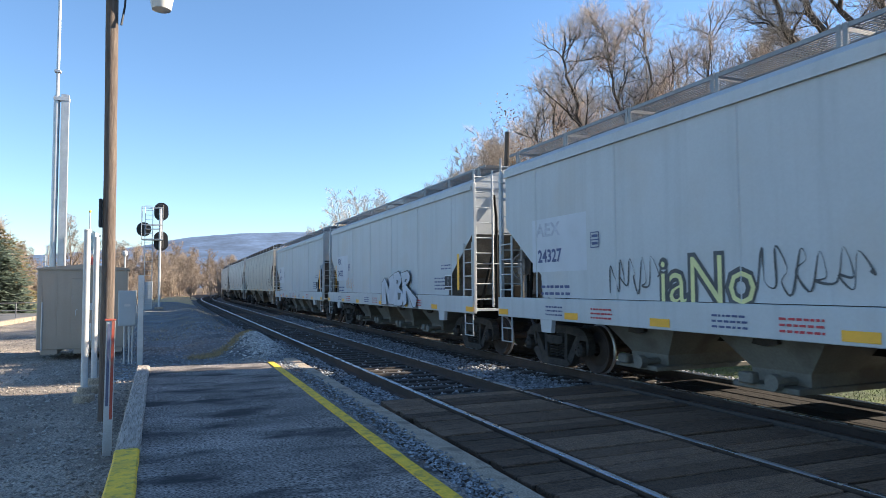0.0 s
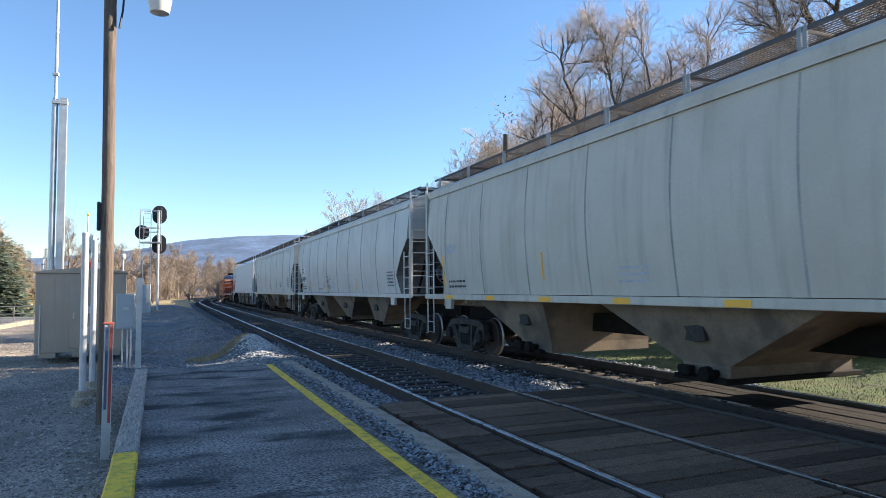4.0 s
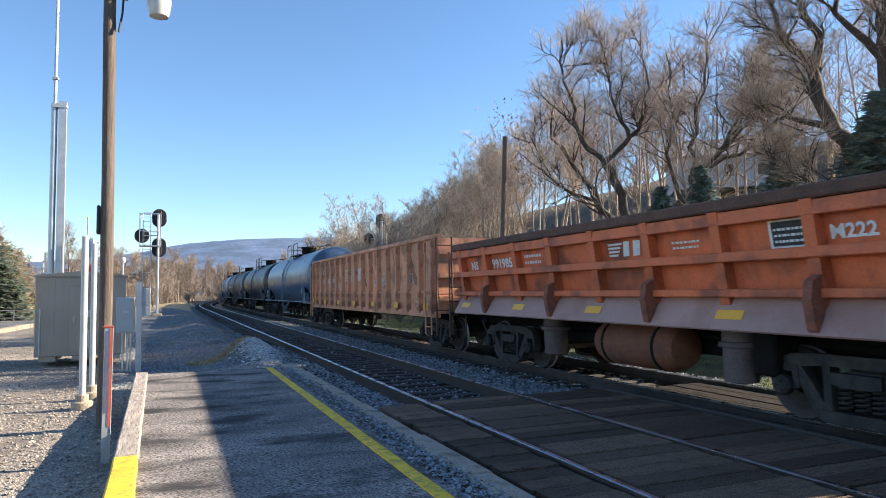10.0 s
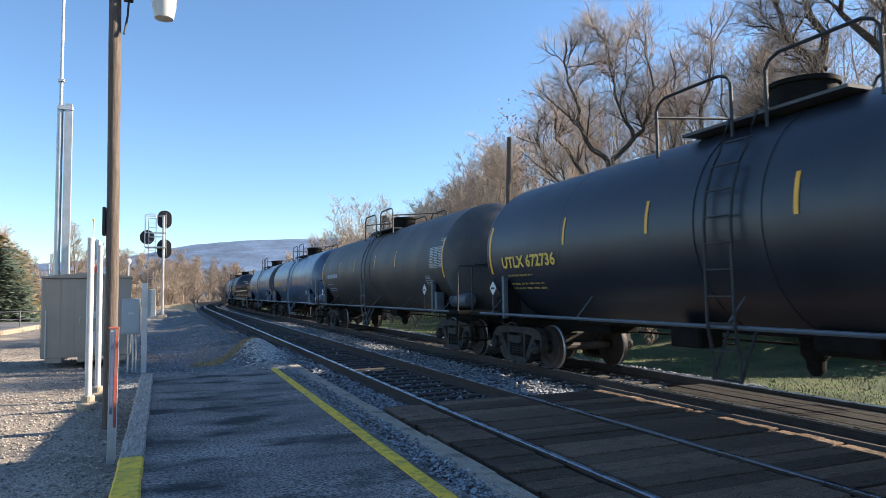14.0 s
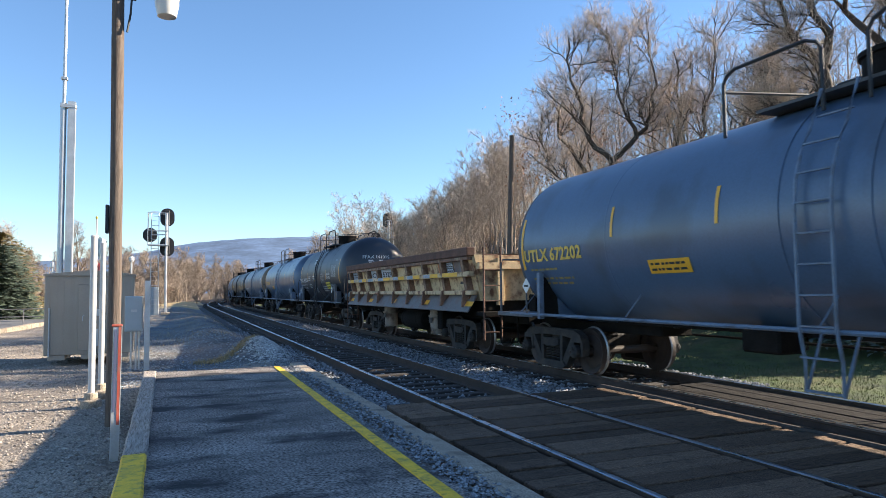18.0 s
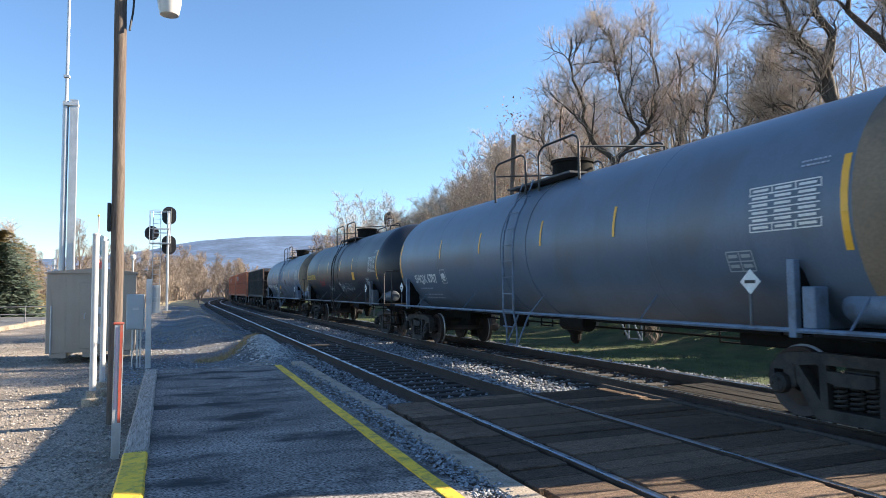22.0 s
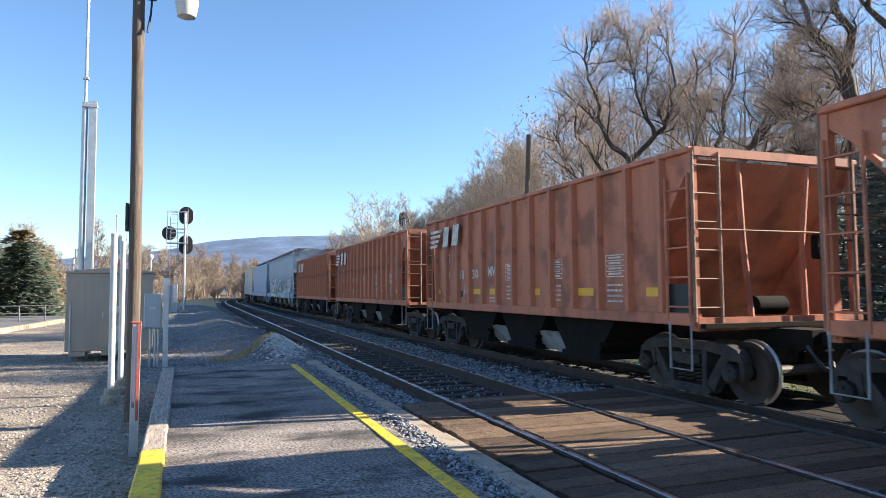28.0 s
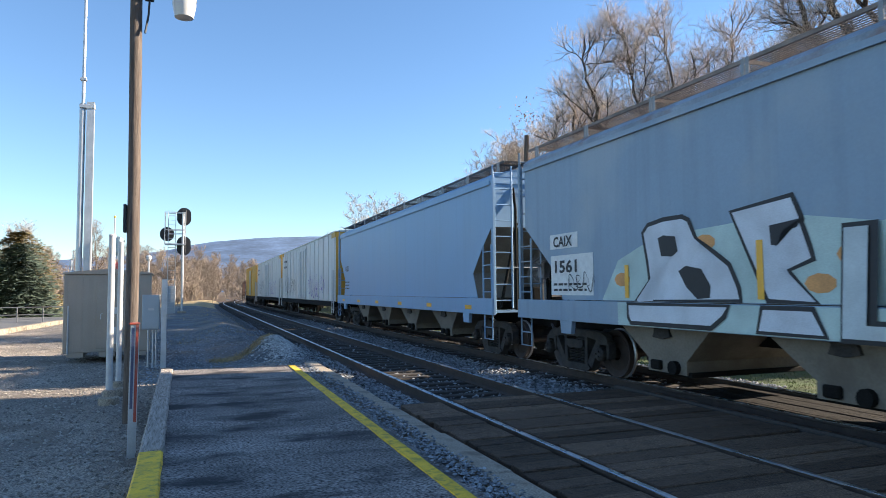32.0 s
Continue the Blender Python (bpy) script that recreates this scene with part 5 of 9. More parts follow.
def dump_car(name, label, length, paint, apron, rim, worn=False):
    """An air side-dump car. worn: the rusted older build, with dark posts, a tall rim and small hooks at every post."""
    car = thing(name, label, "freight car", group="side dump cars")
    yE = length / 2 - 0.9
    part("frame", box(box(box(B(), -0.45, -length / 2 + 0.3, 0.76, 0.45, length / 2 - 0.3, 1.08, 0.02), -1.2, -yE, 1.08, 1.2, yE, 1.30), -0.6, -2.6, 0.6, 0.6, 2.6, 0.76), M_GRIME, car)
    zt = 2.38 if worn else 2.52

    def sx(z):
        return -1.36 - 0.22 * (z - 1.35) / (zt - 1.35)

    for s in (-1, 1):
        part("side_panel", prism(B(), [(s * 1.34, 1.30), (s * 1.56, zt), (s * 1.50, zt), (s * 1.28, 1.30)], -yE, yE, "y"), paint, car)
        part("top_rim", box(B(), s * 1.60 - 0.10, -yE - 0.05, zt - 0.05, s * 1.60 + 0.10, yE + 0.05, zt + (0.15 if worn else 0.10), 0.02), rim, car, "dark rusty top rim")
        part("upper_rail", box(B(), s * 1.60 - 0.07, -yE, zt - (0.14 if worn else 0.22), s * 1.60 + 0.055, yE, zt - 0.06, 0.01), M_RUSTRIB if worn else paint, car)
        part("middle_rail", box(B(), s * 1.55 - 0.09, -yE, 1.86, s * 1.55 + 0.07, yE, 1.98, 0.012), paint, car)
        part("lower_rail", box(B(), s * 1.50 - 0.09, -yE, 1.44, s * 1.50 + 0.07, yE, 1.54, 0.012), paint, car)
        part("apron", prism(B(), [(s * 1.44, 1.45), (s * 1.66, 1.06), (s * 1.64, 1.04), (s * 1.40, 1.42)], -yE + 0.05, yE - 0.05, "y"), apron, car, "sloping door apron")
        n = 9
        for k in range(n):
            y = -yE + 0.35 + (2 * yE - 0.7) * k / (n - 1)
            if worn:
                y += (0, 0, 0, 0, 0, 0.3, 0.18, 0.08, 0)[k]
            key = "rib:%s:%d:%d" % (paint.name, s, k % 2)
            o = [(s * 1.30, 1.30), (s * 1.52, 1.35), (s * 1.69, zt - 0.05), (s * 1.52, zt - 0.05)]
            part("rib", shared(key, lambda: prism(B(), o, -0.075, 0.075, "y"), M_RUSTRIB if worn else paint), None, car, at=pose(0, y, 0))
            if worn:
                part("hinge_hook", shared("hinge_hook:%d" % s, lambda: prism(B(), [(s * 1.50, 1.60), (s * 1.64, 1.52), (s * 1.66, 1.36), (s * 1.68, 1.16), (s * 1.64, 1.16), (s * 1.52, 1.35)], -0.04, 0.03, "y"), M_RUSTRIB), None, car, at=pose(0, y, 0))
            elif k % 2 == 1:
                part("hinge_arm", shared("hinge_arm:%d" % s, lambda: prism(B(), [(s * 1.50, 1.72), (s * 1.70, 1.62), (s * 1.74, 1.42), (s * 1.68, 1.10), (s * 1.62, 1.08), (s * 1.52, 1.35)], -0.07, 0.04, "y"), M_HINGE), None, car, at=pose(0, y, 0))
        reflect = [(-yE + 0.35, 1.30), (-yE * 0.45, 1.30), (0.3, 1.30), (yE * 0.5, 1.30), (yE - 0.3, 1.30)]
        if s < 0:
            for y, z in reflect:
                patch(car, "reflector", y, z - 0.12, 0.42, 0.11, M_REFL, lambda c: -1.44 - 0.22 * (1.45 - c) / 0.39, "yellow reflective strip", 0.012)
        part("end_wall", prism(B(), [(-1.28, 1.30), (1.28, 1.30), (1.52, zt - 0.02), (-1.52, zt - 0.02)], s * yE - 0.05, s * yE + 0.05, "y"), paint, car)
        bm = B()
        for x in (-0.9, 0.0, 0.9):
            box(bm, x - 0.07, min(s * (yE + 0.05), s * (yE + 0.16)), 1.2, x + 0.07, max(s * (yE + 0.05), s * (yE + 0.16)), zt - 0.1)
        box(bm, -1.45, min(s * (yE + 0.05), s * (yE + 0.18)), zt - 0.35, 1.45, max(s * (yE + 0.05), s * (yE + 0.18)), zt - 0.2)
        part("end_stiffener", bm, paint, car)
        y0, y1 = sorted((s * (yE + 0.1), s * (length / 2 - 0.3)))
        part("end_step", box(B(), -1.5, y0, 0.98, 1.5, y1, 1.06), M_GRIME, car)
        ladder(car, -1.52, s * (length / 2 - 0.35), 0.45, 2.5, 6, "x", 0.42, material=M_RIM)
        coupler(car, s * length / 2, s)
        truck(car, s * 3.9)
    # load: an uneven dark heap below the rim
    bm = B()
    rows = []
    for i in range(31):
        y = -yE + 0.06 + (2 * yE - 0.12) * i / 30
        rows.append([bm.verts.new((x, y, 2.28 + 0.12 * (1 - (x / 1.45) ** 2) + 0.07 * noise.noise(Vector((x * 2, y * 2, 1))))) for x in (-1.44, -0.9, -0.3, 0.3, 0.9, 1.44)])
    for a, b in zip(rows, rows[1:]):
        for j in range(5):
            bm.faces.new((a[j], a[j + 1], b[j + 1], b[j]))
    part("load", bm, M_RIM, car, "brown load of spoil", True)
    # air reservoirs and tilt cylinders
    rd = 0.30 if worn else 0.36
    part("air_reservoir", lathe(B(), [(0.05, -1.0), (0.78 * rd, -0.92), (rd, -0.75), (rd, 0.75), (0.78 * rd, 0.92), (0.05, 1.0)], "y", 22, (-0.95, -0.35, 0.70)), M_DRUM if paint is M_ORANGE2 else M_GRIME, car, "horizontal air reservoir drum", True)
    for y in (2.05, -2.35):
        part("tilt_cylinder", lathe(B(), [(0.06, 0.34), (0.21, 0.37), (0.22, 0.6), (0.22, 0.80), (0.27, 0.81), (0.27, 0.87), (0.23, 0.88), (0.23, 1.05)], "z", 20, (-1.05, y, 0)), M_STAINCYL if worn else M_CYL, car, "upright tilt cylinder", True)
        if worn:
            patch(car, "stencil_patch", y + 0.13, 0.66, 0.26, 0.2, M_TXT_BLACK, lambda c: -1.275, "dark stencil patch")
    for y in (-0.95, 0.25):
        part("drum_strap", lathe(B(), [(rd + 0.002, y - 0.03), (rd + 0.008, y - 0.025), (rd + 0.008, y + 0.025), (rd + 0.002, y + 0.03)], "y", 22, (-0.95, 0, 0.70)), M_GRIME, car)
    part("valve_box", box(B(), -1.2, -3.0, 0.5, -0.8, -2.65, 1.05, 0.03), M_GRIME, car)
    part("pipe", tube(B(), [(-0.6, -yE + 1.0, 0.86), (-0.6, yE - 1.0, 0.86)], 0.03, 6), M_GRIME, car)
    return car, lambda z: -1.56 - 0.02, yE


def gondola(name, label, length, paint):
    car = thing(name, label, "freight car", group="gondolas")
    yE, zt, zb = length / 2 - 0.55, 2.92, 0.98
    hw = 1.46

    def sx(z):
        return -hw

    for s in (-1, 1):
        part("side_wall", box(B(), s * hw - 0.03, -yE, zb, s * hw + 0.03, yE, zt), paint, car)
        part("top_chord", box(B(), s * (hw + 0.03) - 0.08, -yE - 0.04, zt - 0.02, s * (hw + 0.03) + 0.09, yE + 0.04, zt + 0.09, 0.012), paint, car)
        part("side_sill", box(B(), s * (hw + 0.03) - 0.06, -yE, zb - 0.10, s * (hw + 0.03) + 0.10, yE, zb + 0.06, 0.01), paint, car)
        part("belt_rail", box(B(), s * (hw + 0.04) - 0.05, -yE, 1.50, s * (hw + 0.04) + 0.05, yE, 1.56), paint, car)
        n = 17
        for k in range(n):
            y = -yE + 0.12 + (2 * yE - 0.24) * k / (n - 1)
            part("rib", shared("gon_rib:%d" % s, lambda: prism(B(), [(s * hw, -0.075), (s * (hw + 0.15), -0.05), (s * (hw + 0.15), 0.05), (s * hw, 0.075)], zb, zt - 0.02, "z"), paint), None, car, at=pose(0, y, 0))
        part("end_wall", box(B(), -hw, s * yE - 0.04, zb, hw, s * yE + 0.04, zt), paint, car)
        bm = B()
        for z in (1.3, 1.9, 2.5):
            box(bm, -hw, min(s * (yE + 0.04), s * (yE + 0.13)), z, hw, max(s * (yE + 0.04), s * (yE + 0.13)), z + 0.12)
        part("end_rib", bm, paint, car)
        ladder(car, -hw - 0.12, s * (yE + 0.2), 0.45, zt, 6, "x", 0.42, material=M_RIM)
        ladder(car, -hw - 0.18, s * yE - 0.45 if s > 0 else s * yE + 0.03, 0.45, zt - 0.1, 6, "y", 0.42, material=paint, name="side_ladder")
        coupler(car, s * length / 2, s)
        truck(car, s * (length / 2 - 1.72))
    part("floor", box(B(), -hw, -yE, zb, hw, yE, zb + 0.08), M_RIM, car)
    part("centre_sill", box(B(), -0.25, -length / 2 + 0.3, 0.72, 0.25, length / 2 - 0.3, 0.97), M_GRIME, car)
    brake_gear(car, -(length / 2 - 0.3), -1, 2.0, M_GRIME)
    reflectors(car, -yE + 0.5, yE - 0.5, 7, zb + 0.10, lambda z: -hw - 0.155, 0.35, 0.16)
    return car, sx, yE


def open_hopper(name, label, length, paint, zt=3.46, chutes=3, chute_paint=None, near=0.85, far=0.85, ribs=12):
    car = thing(name, label, "freight car", group="open hoppers")
    zb, hw = 1.22, 1.48
    yF = length / 2 - 1.0
    yN, yP = yF - near, yF - far
    yE = yP

    def sx(z):
        return -hw - 0.03

    for s in (-1, 1):
        part("side_wall", prism(B(), [(-yF, zt), (-yF, zt - 0.12), (-yN, zt - 0.95), (-yN, zb), (yP, zb), (yP, zt - 0.75), (yF, zt - 0.12), (yF, zt)], s * hw - 0.03, s * hw + 0.03), paint, car)
        part("top_chord", box(B(), s * (hw + 0.02) - 0.07, -yF, zt - 0.02, s * (hw + 0.02) + 0.10, yF, zt + 0.06, 0.015), paint, car)
        part("side_sill", box(B(), s * (hw + 0.02) - 0.06, -yF, zb - 0.17, s * (hw + 0.02) + 0.10, yF, zb, 0.012), paint, car)
        for k in range(ribs):
            y = -yN + (yN + yP) * k / (ribs - 1)
            part("rib", shared("hop_rib:%d:%g:%s" % (s, zt, paint.name), lambda: prism(B(), [(s * hw, -0.07), (s * (hw + 0.13), -0.04), (s * (hw + 0.13), 0.04), (s * hw, 0.07)], zb, zt - 0.02, "z"), paint), None, car, at=pose(0, y, 0))
        # sloping end sheet, corner posts, ladders
        ye = yP if s > 0 else yN
        o = [(s * (yF - 0.05), zt - 0.1), (s * (yF - 0.12), zt - 0.1), (s * (ye - 1.3), zb - 0.1), (s * (ye - 1.2), zb - 0.15)]
        part("end_sheet", prism(B(), o if s > 0 else o[::-1], -hw + 0.04, hw - 0.04), M_SOOT if paint is M_COAL else paint, car, "sloping end sheet")
        bm = B()
        for x in (-hw, hw):
            box(bm, x - 0.05, min(s * yF, s * (yF - 0.09)), 1.02, x + 0.05, max(s * yF, s * (yF - 0.09)), zt)
        box(bm, -hw, min(s * (yF + 0.02), s * (yF - 0.12)), 0.98, hw, max(s * (yF + 0.02), s * (yF - 0.12)), 1.16)
        box(bm, -hw, min(s * (yF + 0.02), s * (yF - 0.06)), zt - 0.06, hw, max(s * (yF + 0.02), s * (yF - 0.06)), zt + 0.06)
        part("end_frame", bm, paint, car, "open end frame of posts")
        for x in (-0.5, 0.5):
            leg = tube(B(), [(x, s * (yF - 0.05), 1.05), (x * 1.1, s * (yF - 0.12), 2.2), (x * 1.3, s * (yF - 0.08), zt - 0.1)], 0.045, 6)
            part("end_strut", leg, paint, car)
        part("end_grab_rail", tube(B(), [(-hw, s * (yF + 0.05), 2.35), (hw, s * (yF + 0.05), 2.35)], 0.013, 5), M_RUNG, car)
        if s < 0:
            part("stencil_panel", box(B(), -hw - 0.02, -ye - 0.46, 1.22, -hw + 0.02, -ye - 0.02, 1.62), M_TXT_BLACK, car, "dark stencil panel by the ladder")
        y0, y1 = sorted((s * (ye - 0.3), s * (yF + 0.12)))
        y0 = y1 - 0.4 if s > 0 else y0
        y1 = y1 if s > 0 else y0 + 0.4
        part("end_platform", box(B(), -1.45, y0, 1.02, 1.45, y1, 1.08), M_GRIME, car)
        ladder(car, -hw - 0.05, s * (yF + 0.02), 1.1, zt, 6, "x", 0.45, material=M_RUNG, name="end_ladder")
        ladder(car, -hw - 0.08, s * yF - 0.5 if s > 0 else s * yF + 0.04, 1.1, zt - 0.3, 5, "y", 0.46, material=paint, name="side_ladder")
        bm = tube(B(), [(-hw - 0.08, s * (yF - 0.04), 1.1), (-hw - 0.08, s * (yF - 0.04), 0.46), (-hw - 0.08, s * (yF - 0.46), 0.46), (-hw - 0.08, s * (yF - 0.46), 1.1)], 0.018, 5)
        part("sill_step", bm, M_LADDER, car)
        coupler(car, s * length / 2, s)
        truck(car, s * (length / 2 - 1.72))
    cp = chute_paint or M_GRIME
    span = yN + yP - 2.6
    for k in range(chutes):
        yc = -span / 2 + span * (k + 0.5) / chutes
        w = span / chutes * 0.5
        bm = B()
        prism(bm, [(yc - w, zb - 0.05), (yc + w, zb - 0.05), (yc + w * 0.45, 0.42), (yc - w * 0.45, 0.42)], -1.3, 1.3)
        ch = part("discharge_chute", bm, cp, car, "scuffed discharge chute")
        part("door_rail", box(B(), -1.34, yc - w * 0.55, 0.34, 1.34, yc + w * 0.55, 0.44, 0.01), M_GRIME, ch)
        part("door_beam", tube(B(), [(-1.4, yc - w * 0.6, 0.62), (1.4, yc - w * 0.6, 0.62)], 0.045, 6), M_GRIME, ch)
    for s in (-1, 1):
        part("gate_plate", prism(B(), [(s * 1.22, 0.74), (s * 1.30, 0.72), (s * 1.08, 0.36), (s * 1.00, 0.38)], -yE + 2.6, yE - 2.6, "y"), M_PALEPLATE, car, "long scuffed discharge gate plate")
    part("centre_sill", box(B(), -0.25, -length / 2 + 0.3, 0.72, 0.25, length / 2 - 0.3, 1.0), M_GRIME, car)
    brake_gear(car, -(length / 2 - 0.80), -1, 2.15, M_GRIME, 0.75)
    part("brake_cylinder", lathe(B(), [(0.02, -0.34), (0.14, -0.32), (0.14, 0.24), (0.05, 0.34)], "x", 14, (0.3, -length / 2 + 1.5, 1.30)), M_GRIME, car, smooth=True)
    return car, sx, yE


def reefer(name, label, length, paint, end_paint):
    car = thing(name, label, "freight car", group="refrigerator cars")
    yE, zb, zt = length / 2 - 0.5, 1.05, 4.35
    part("body", box(B(), -1.52, -yE, zb, 1.52, yE, zt, 0.03), paint, car)
    part("roof", prism(B(), [(-1.56, zt), (1.56, zt), (1.56, zt + 0.06), (0, zt + 0.22), (-1.56, zt + 0.06)], -yE, yE, "y"), paint, car)
    for s in (-1, 1):
        y0, y1 = sorted((s * yE, s * (yE + 0.06)))
        part("end_wall", box(B(), -1.50, y0, zb, 1.50, y1, zt), end_paint, car, "ochre yellow car end")
        y0, y1 = sorted((s * (yE - 0.9), s * (yE + 0.02)))
        part("roof_cap", box(B(), -1.545, y0, zt - 0.24, 1.545, y1, zt + 0.02), end_paint, car, "ochre yellow corner cap")
        part("side_sill", box(B(), s * 1.5 - 0.06, -yE, zb - 0.25, s * 1.5 + 0.05, yE, zb), M_GRIME, car)
        ladder(car, -1.60, s * yE - 0.45 if s > 0 else s * yE + 0.03, 0.5, zt - 1.8, 6, "y", 0.42, material=M_WHITEPAINT)
        coupler(car, s * length / 2, s)
        truck(car, s * (length / 2 - 2.1))
    n = 15
    for k in range(n):
        y = -yE + 0.3 + (2 * yE - 0.6) * k / (n - 1)
        part("side_post", shared("reefer_post:" + paint.name, lambda: box(B(), -1.545, -0.03, zb, -1.515, 0.03, zt - 0.05), paint), None, car, at=pose(0, y, 0))
    d = part("plug_door", box(B(), -1.60, -1.35, zb + 0.05, -1.52, 1.35, zt - 0.25, 0.01), paint, car, "sliding plug door")
    for y in (-0.9, -0.3, 0.3, 0.9):
        part("locking_bar", tube(B(), [(-1.63, y, zb + 0.1), (-1.63, y, zt - 0.35)], 0.022, 6), M_GALV, d)
    part("centre_sill", box(B(), -0.25, -length / 2 + 0.3, 0.72, 0.25, length / 2 - 0.3, 1.0), M_GRIME, car)
    return car, (lambda z: -1.55), yE


# ---- things beside the platform ----
def utility_pole():
    t = thing("utility_pole", "tall weathered brown wooden utility pole with a lamp arm", "pole", pose(-0.885, 10.62, -0.36))
    bm = B()
    pts = [(0.012 * math.sin(z * 0.7), 0, z) for z in [i * 0.35 for i in range(30)]]
    tube(bm, pts, 0.088, 16, 0.080)
    for v in bm.verts:
        v.co.x += 0.006 * noise.noise(Vector((v.co.x * 30, v.co.y * 30, v.co.z * 1.2)))
        v.co.y += 0.006 * noise.noise(Vector((v.co.x * 30, v.co.y * 30, v.co.z * 1.2 + 50)))
    part("shaft", bm, M_POLE, t, smooth=True)
    k = 1.142
    arm_z = [EYE_Z + 0.36 + (z - 0.3 - EYE_Z) * k for z in (5.72, 5.9, 6.05, 6.02, 5.85)]
    part("lamp_arm", tube(B(), [(0.07, -0.02, arm_z[0]), (0.18, -0.02, arm_z[1]), (0.41, -0.02, arm_z[2]), (0.59, -0.02, arm_z[3]), (0.65, -0.02, arm_z[4])], 0.028, 8), M_GALV, t, "bent steel lamp arm", True)
    lz = EYE_Z + 0.36 - (0.3 + EYE_Z) * k

    def ring_z(rows):
        return [(r * k, z * k + lz) for r, z in rows]
    lamp = part("lamp_housing", lathe(B(), ring_z([(0.05, 5.95), (0.10, 5.9), (0.15, 5.80), (0.155, 5.72), (0.13, 5.70)]), seg=24, centre=(0.65, -0.02, 0)), M_GALV, t, "grey lamp housing", True)
    part("lens", lathe(B(), ring_z([(0.148, 5.72), (0.150, 5.66), (0.130, 5.55), (0.118, 5.49), (0.08, 5.475)]), seg=24, centre=(0.65, -0.02, 0)), M_LENS, lamp, "frosted lamp glass", True)
    part("conduit_bracket", box(B(), 0.10, -0.11, 5.66 * k + lz, 0.23, 0.03, 5.75 * k + lz, 0.01), M_BLACK, t)
    part("drop_cable", tube(B(), [(0.19, -0.06, 5.95 * k + lz), (0.175, -0.05, 5.7 * k + lz), (0.16, -0.06, 5.45 * k + lz), (0.12, -0.09, 5.2 * k + lz)], 0.016, 6), M_BLACK, t)
    part("meter_strap", box(B(), -0.125, -0.05, 2.62 * k + lz, -0.08, 0.06, 2.98 * k + lz, 0.01), M_BLACK, t, "black conduit box strapped to the pole")
    return t


M_LENS = mat("frosted_lamp_glass", (0.62, 0.60, 0.56), 0.25, 0, 0.05, 6, 0.05)
M_RED = mat("faded_red_paint", (0.38, 0.075, 0.045), 0.6, 0, 0.15, 6, 0.2, stain=(0.30, 0.2, 0.15), stain_amt=0.4, stain_scale=8)
M_BLUE = mat("faded_blue_plastic", (0.10, 0.11, 0.18), 0.5, 0, 0.15, 6, 0.1)
utility_pole()


def marker_post():
    t = thing("marker_post", "slim metal marker post with a faded red, white and blue face", "post", pose(-0.685, 8.46, -0.36, 0, 0.6, 8))
    part("channel", prism(B(), [(-0.035, -0.03), (0.048, -0.03), (0.048, 0.02), (0.03, 0.02), (0.03, -0.012), (-0.02, -0.012), (-0.02, 0.02), (-0.035, 0.02)], 0, 1.55, "z"), M_GALV, t)
    part("blue_strip", box(B(), -0.024, -0.036, 0.6, 0.004, -0.031, 1.52), M_BLUE, t, "faded blue strip")
    part("red_strip", box(B(), 0.018, -0.037, 0.45, 0.048, -0.031, 1.55), M_RED, t, "faded red strip")
    part("white_edge", box(B(), 0.0485, -0.038, 0.1, 0.056, -0.02, 1.56), M_WHITEPAINT, t, "white edge strip")
    part("cap", box(B(), -0.055, -0.04, 1.55, 0.06, 0.025, 1.575, 0.006), M_RED, t)


marker_post()


def flag_pole(x, y, top, r, z0):
    t = thing("white_post", "white painted round steel post on a concrete footing", "post", pose(x, y, z0), "white posts")
    part("tube", tube(B(), [(0, 0, 0.1), (0, 0, top)], r, 14), M_WHITEPAINT, t, smooth=True)
    part("cap", lathe(B(), [(r * 1.05, top), (r * 1.05, top + 0.02), (r * 0.6, top + 0.035)], seg=14), M_WHITEPAINT, t)
    part("footing", lathe(B(), [(0.16, 0.0), (0.16, 0.16), (0.15, 0.17), (0.10, 0.18)], seg=18), M_CONC, t, "rough concrete footing", True)
    part("collar", lathe(B(), [(0.10, 0.18), (0.10, 0.27), (0.09, 0.285)], seg=16), M_CONC, t)


flag_pole(-1.33, 12.3, 2.82, 0.052, -0.32)
flag_pole(-1.29, 13.3, 2.75, 0.047, -0.30)


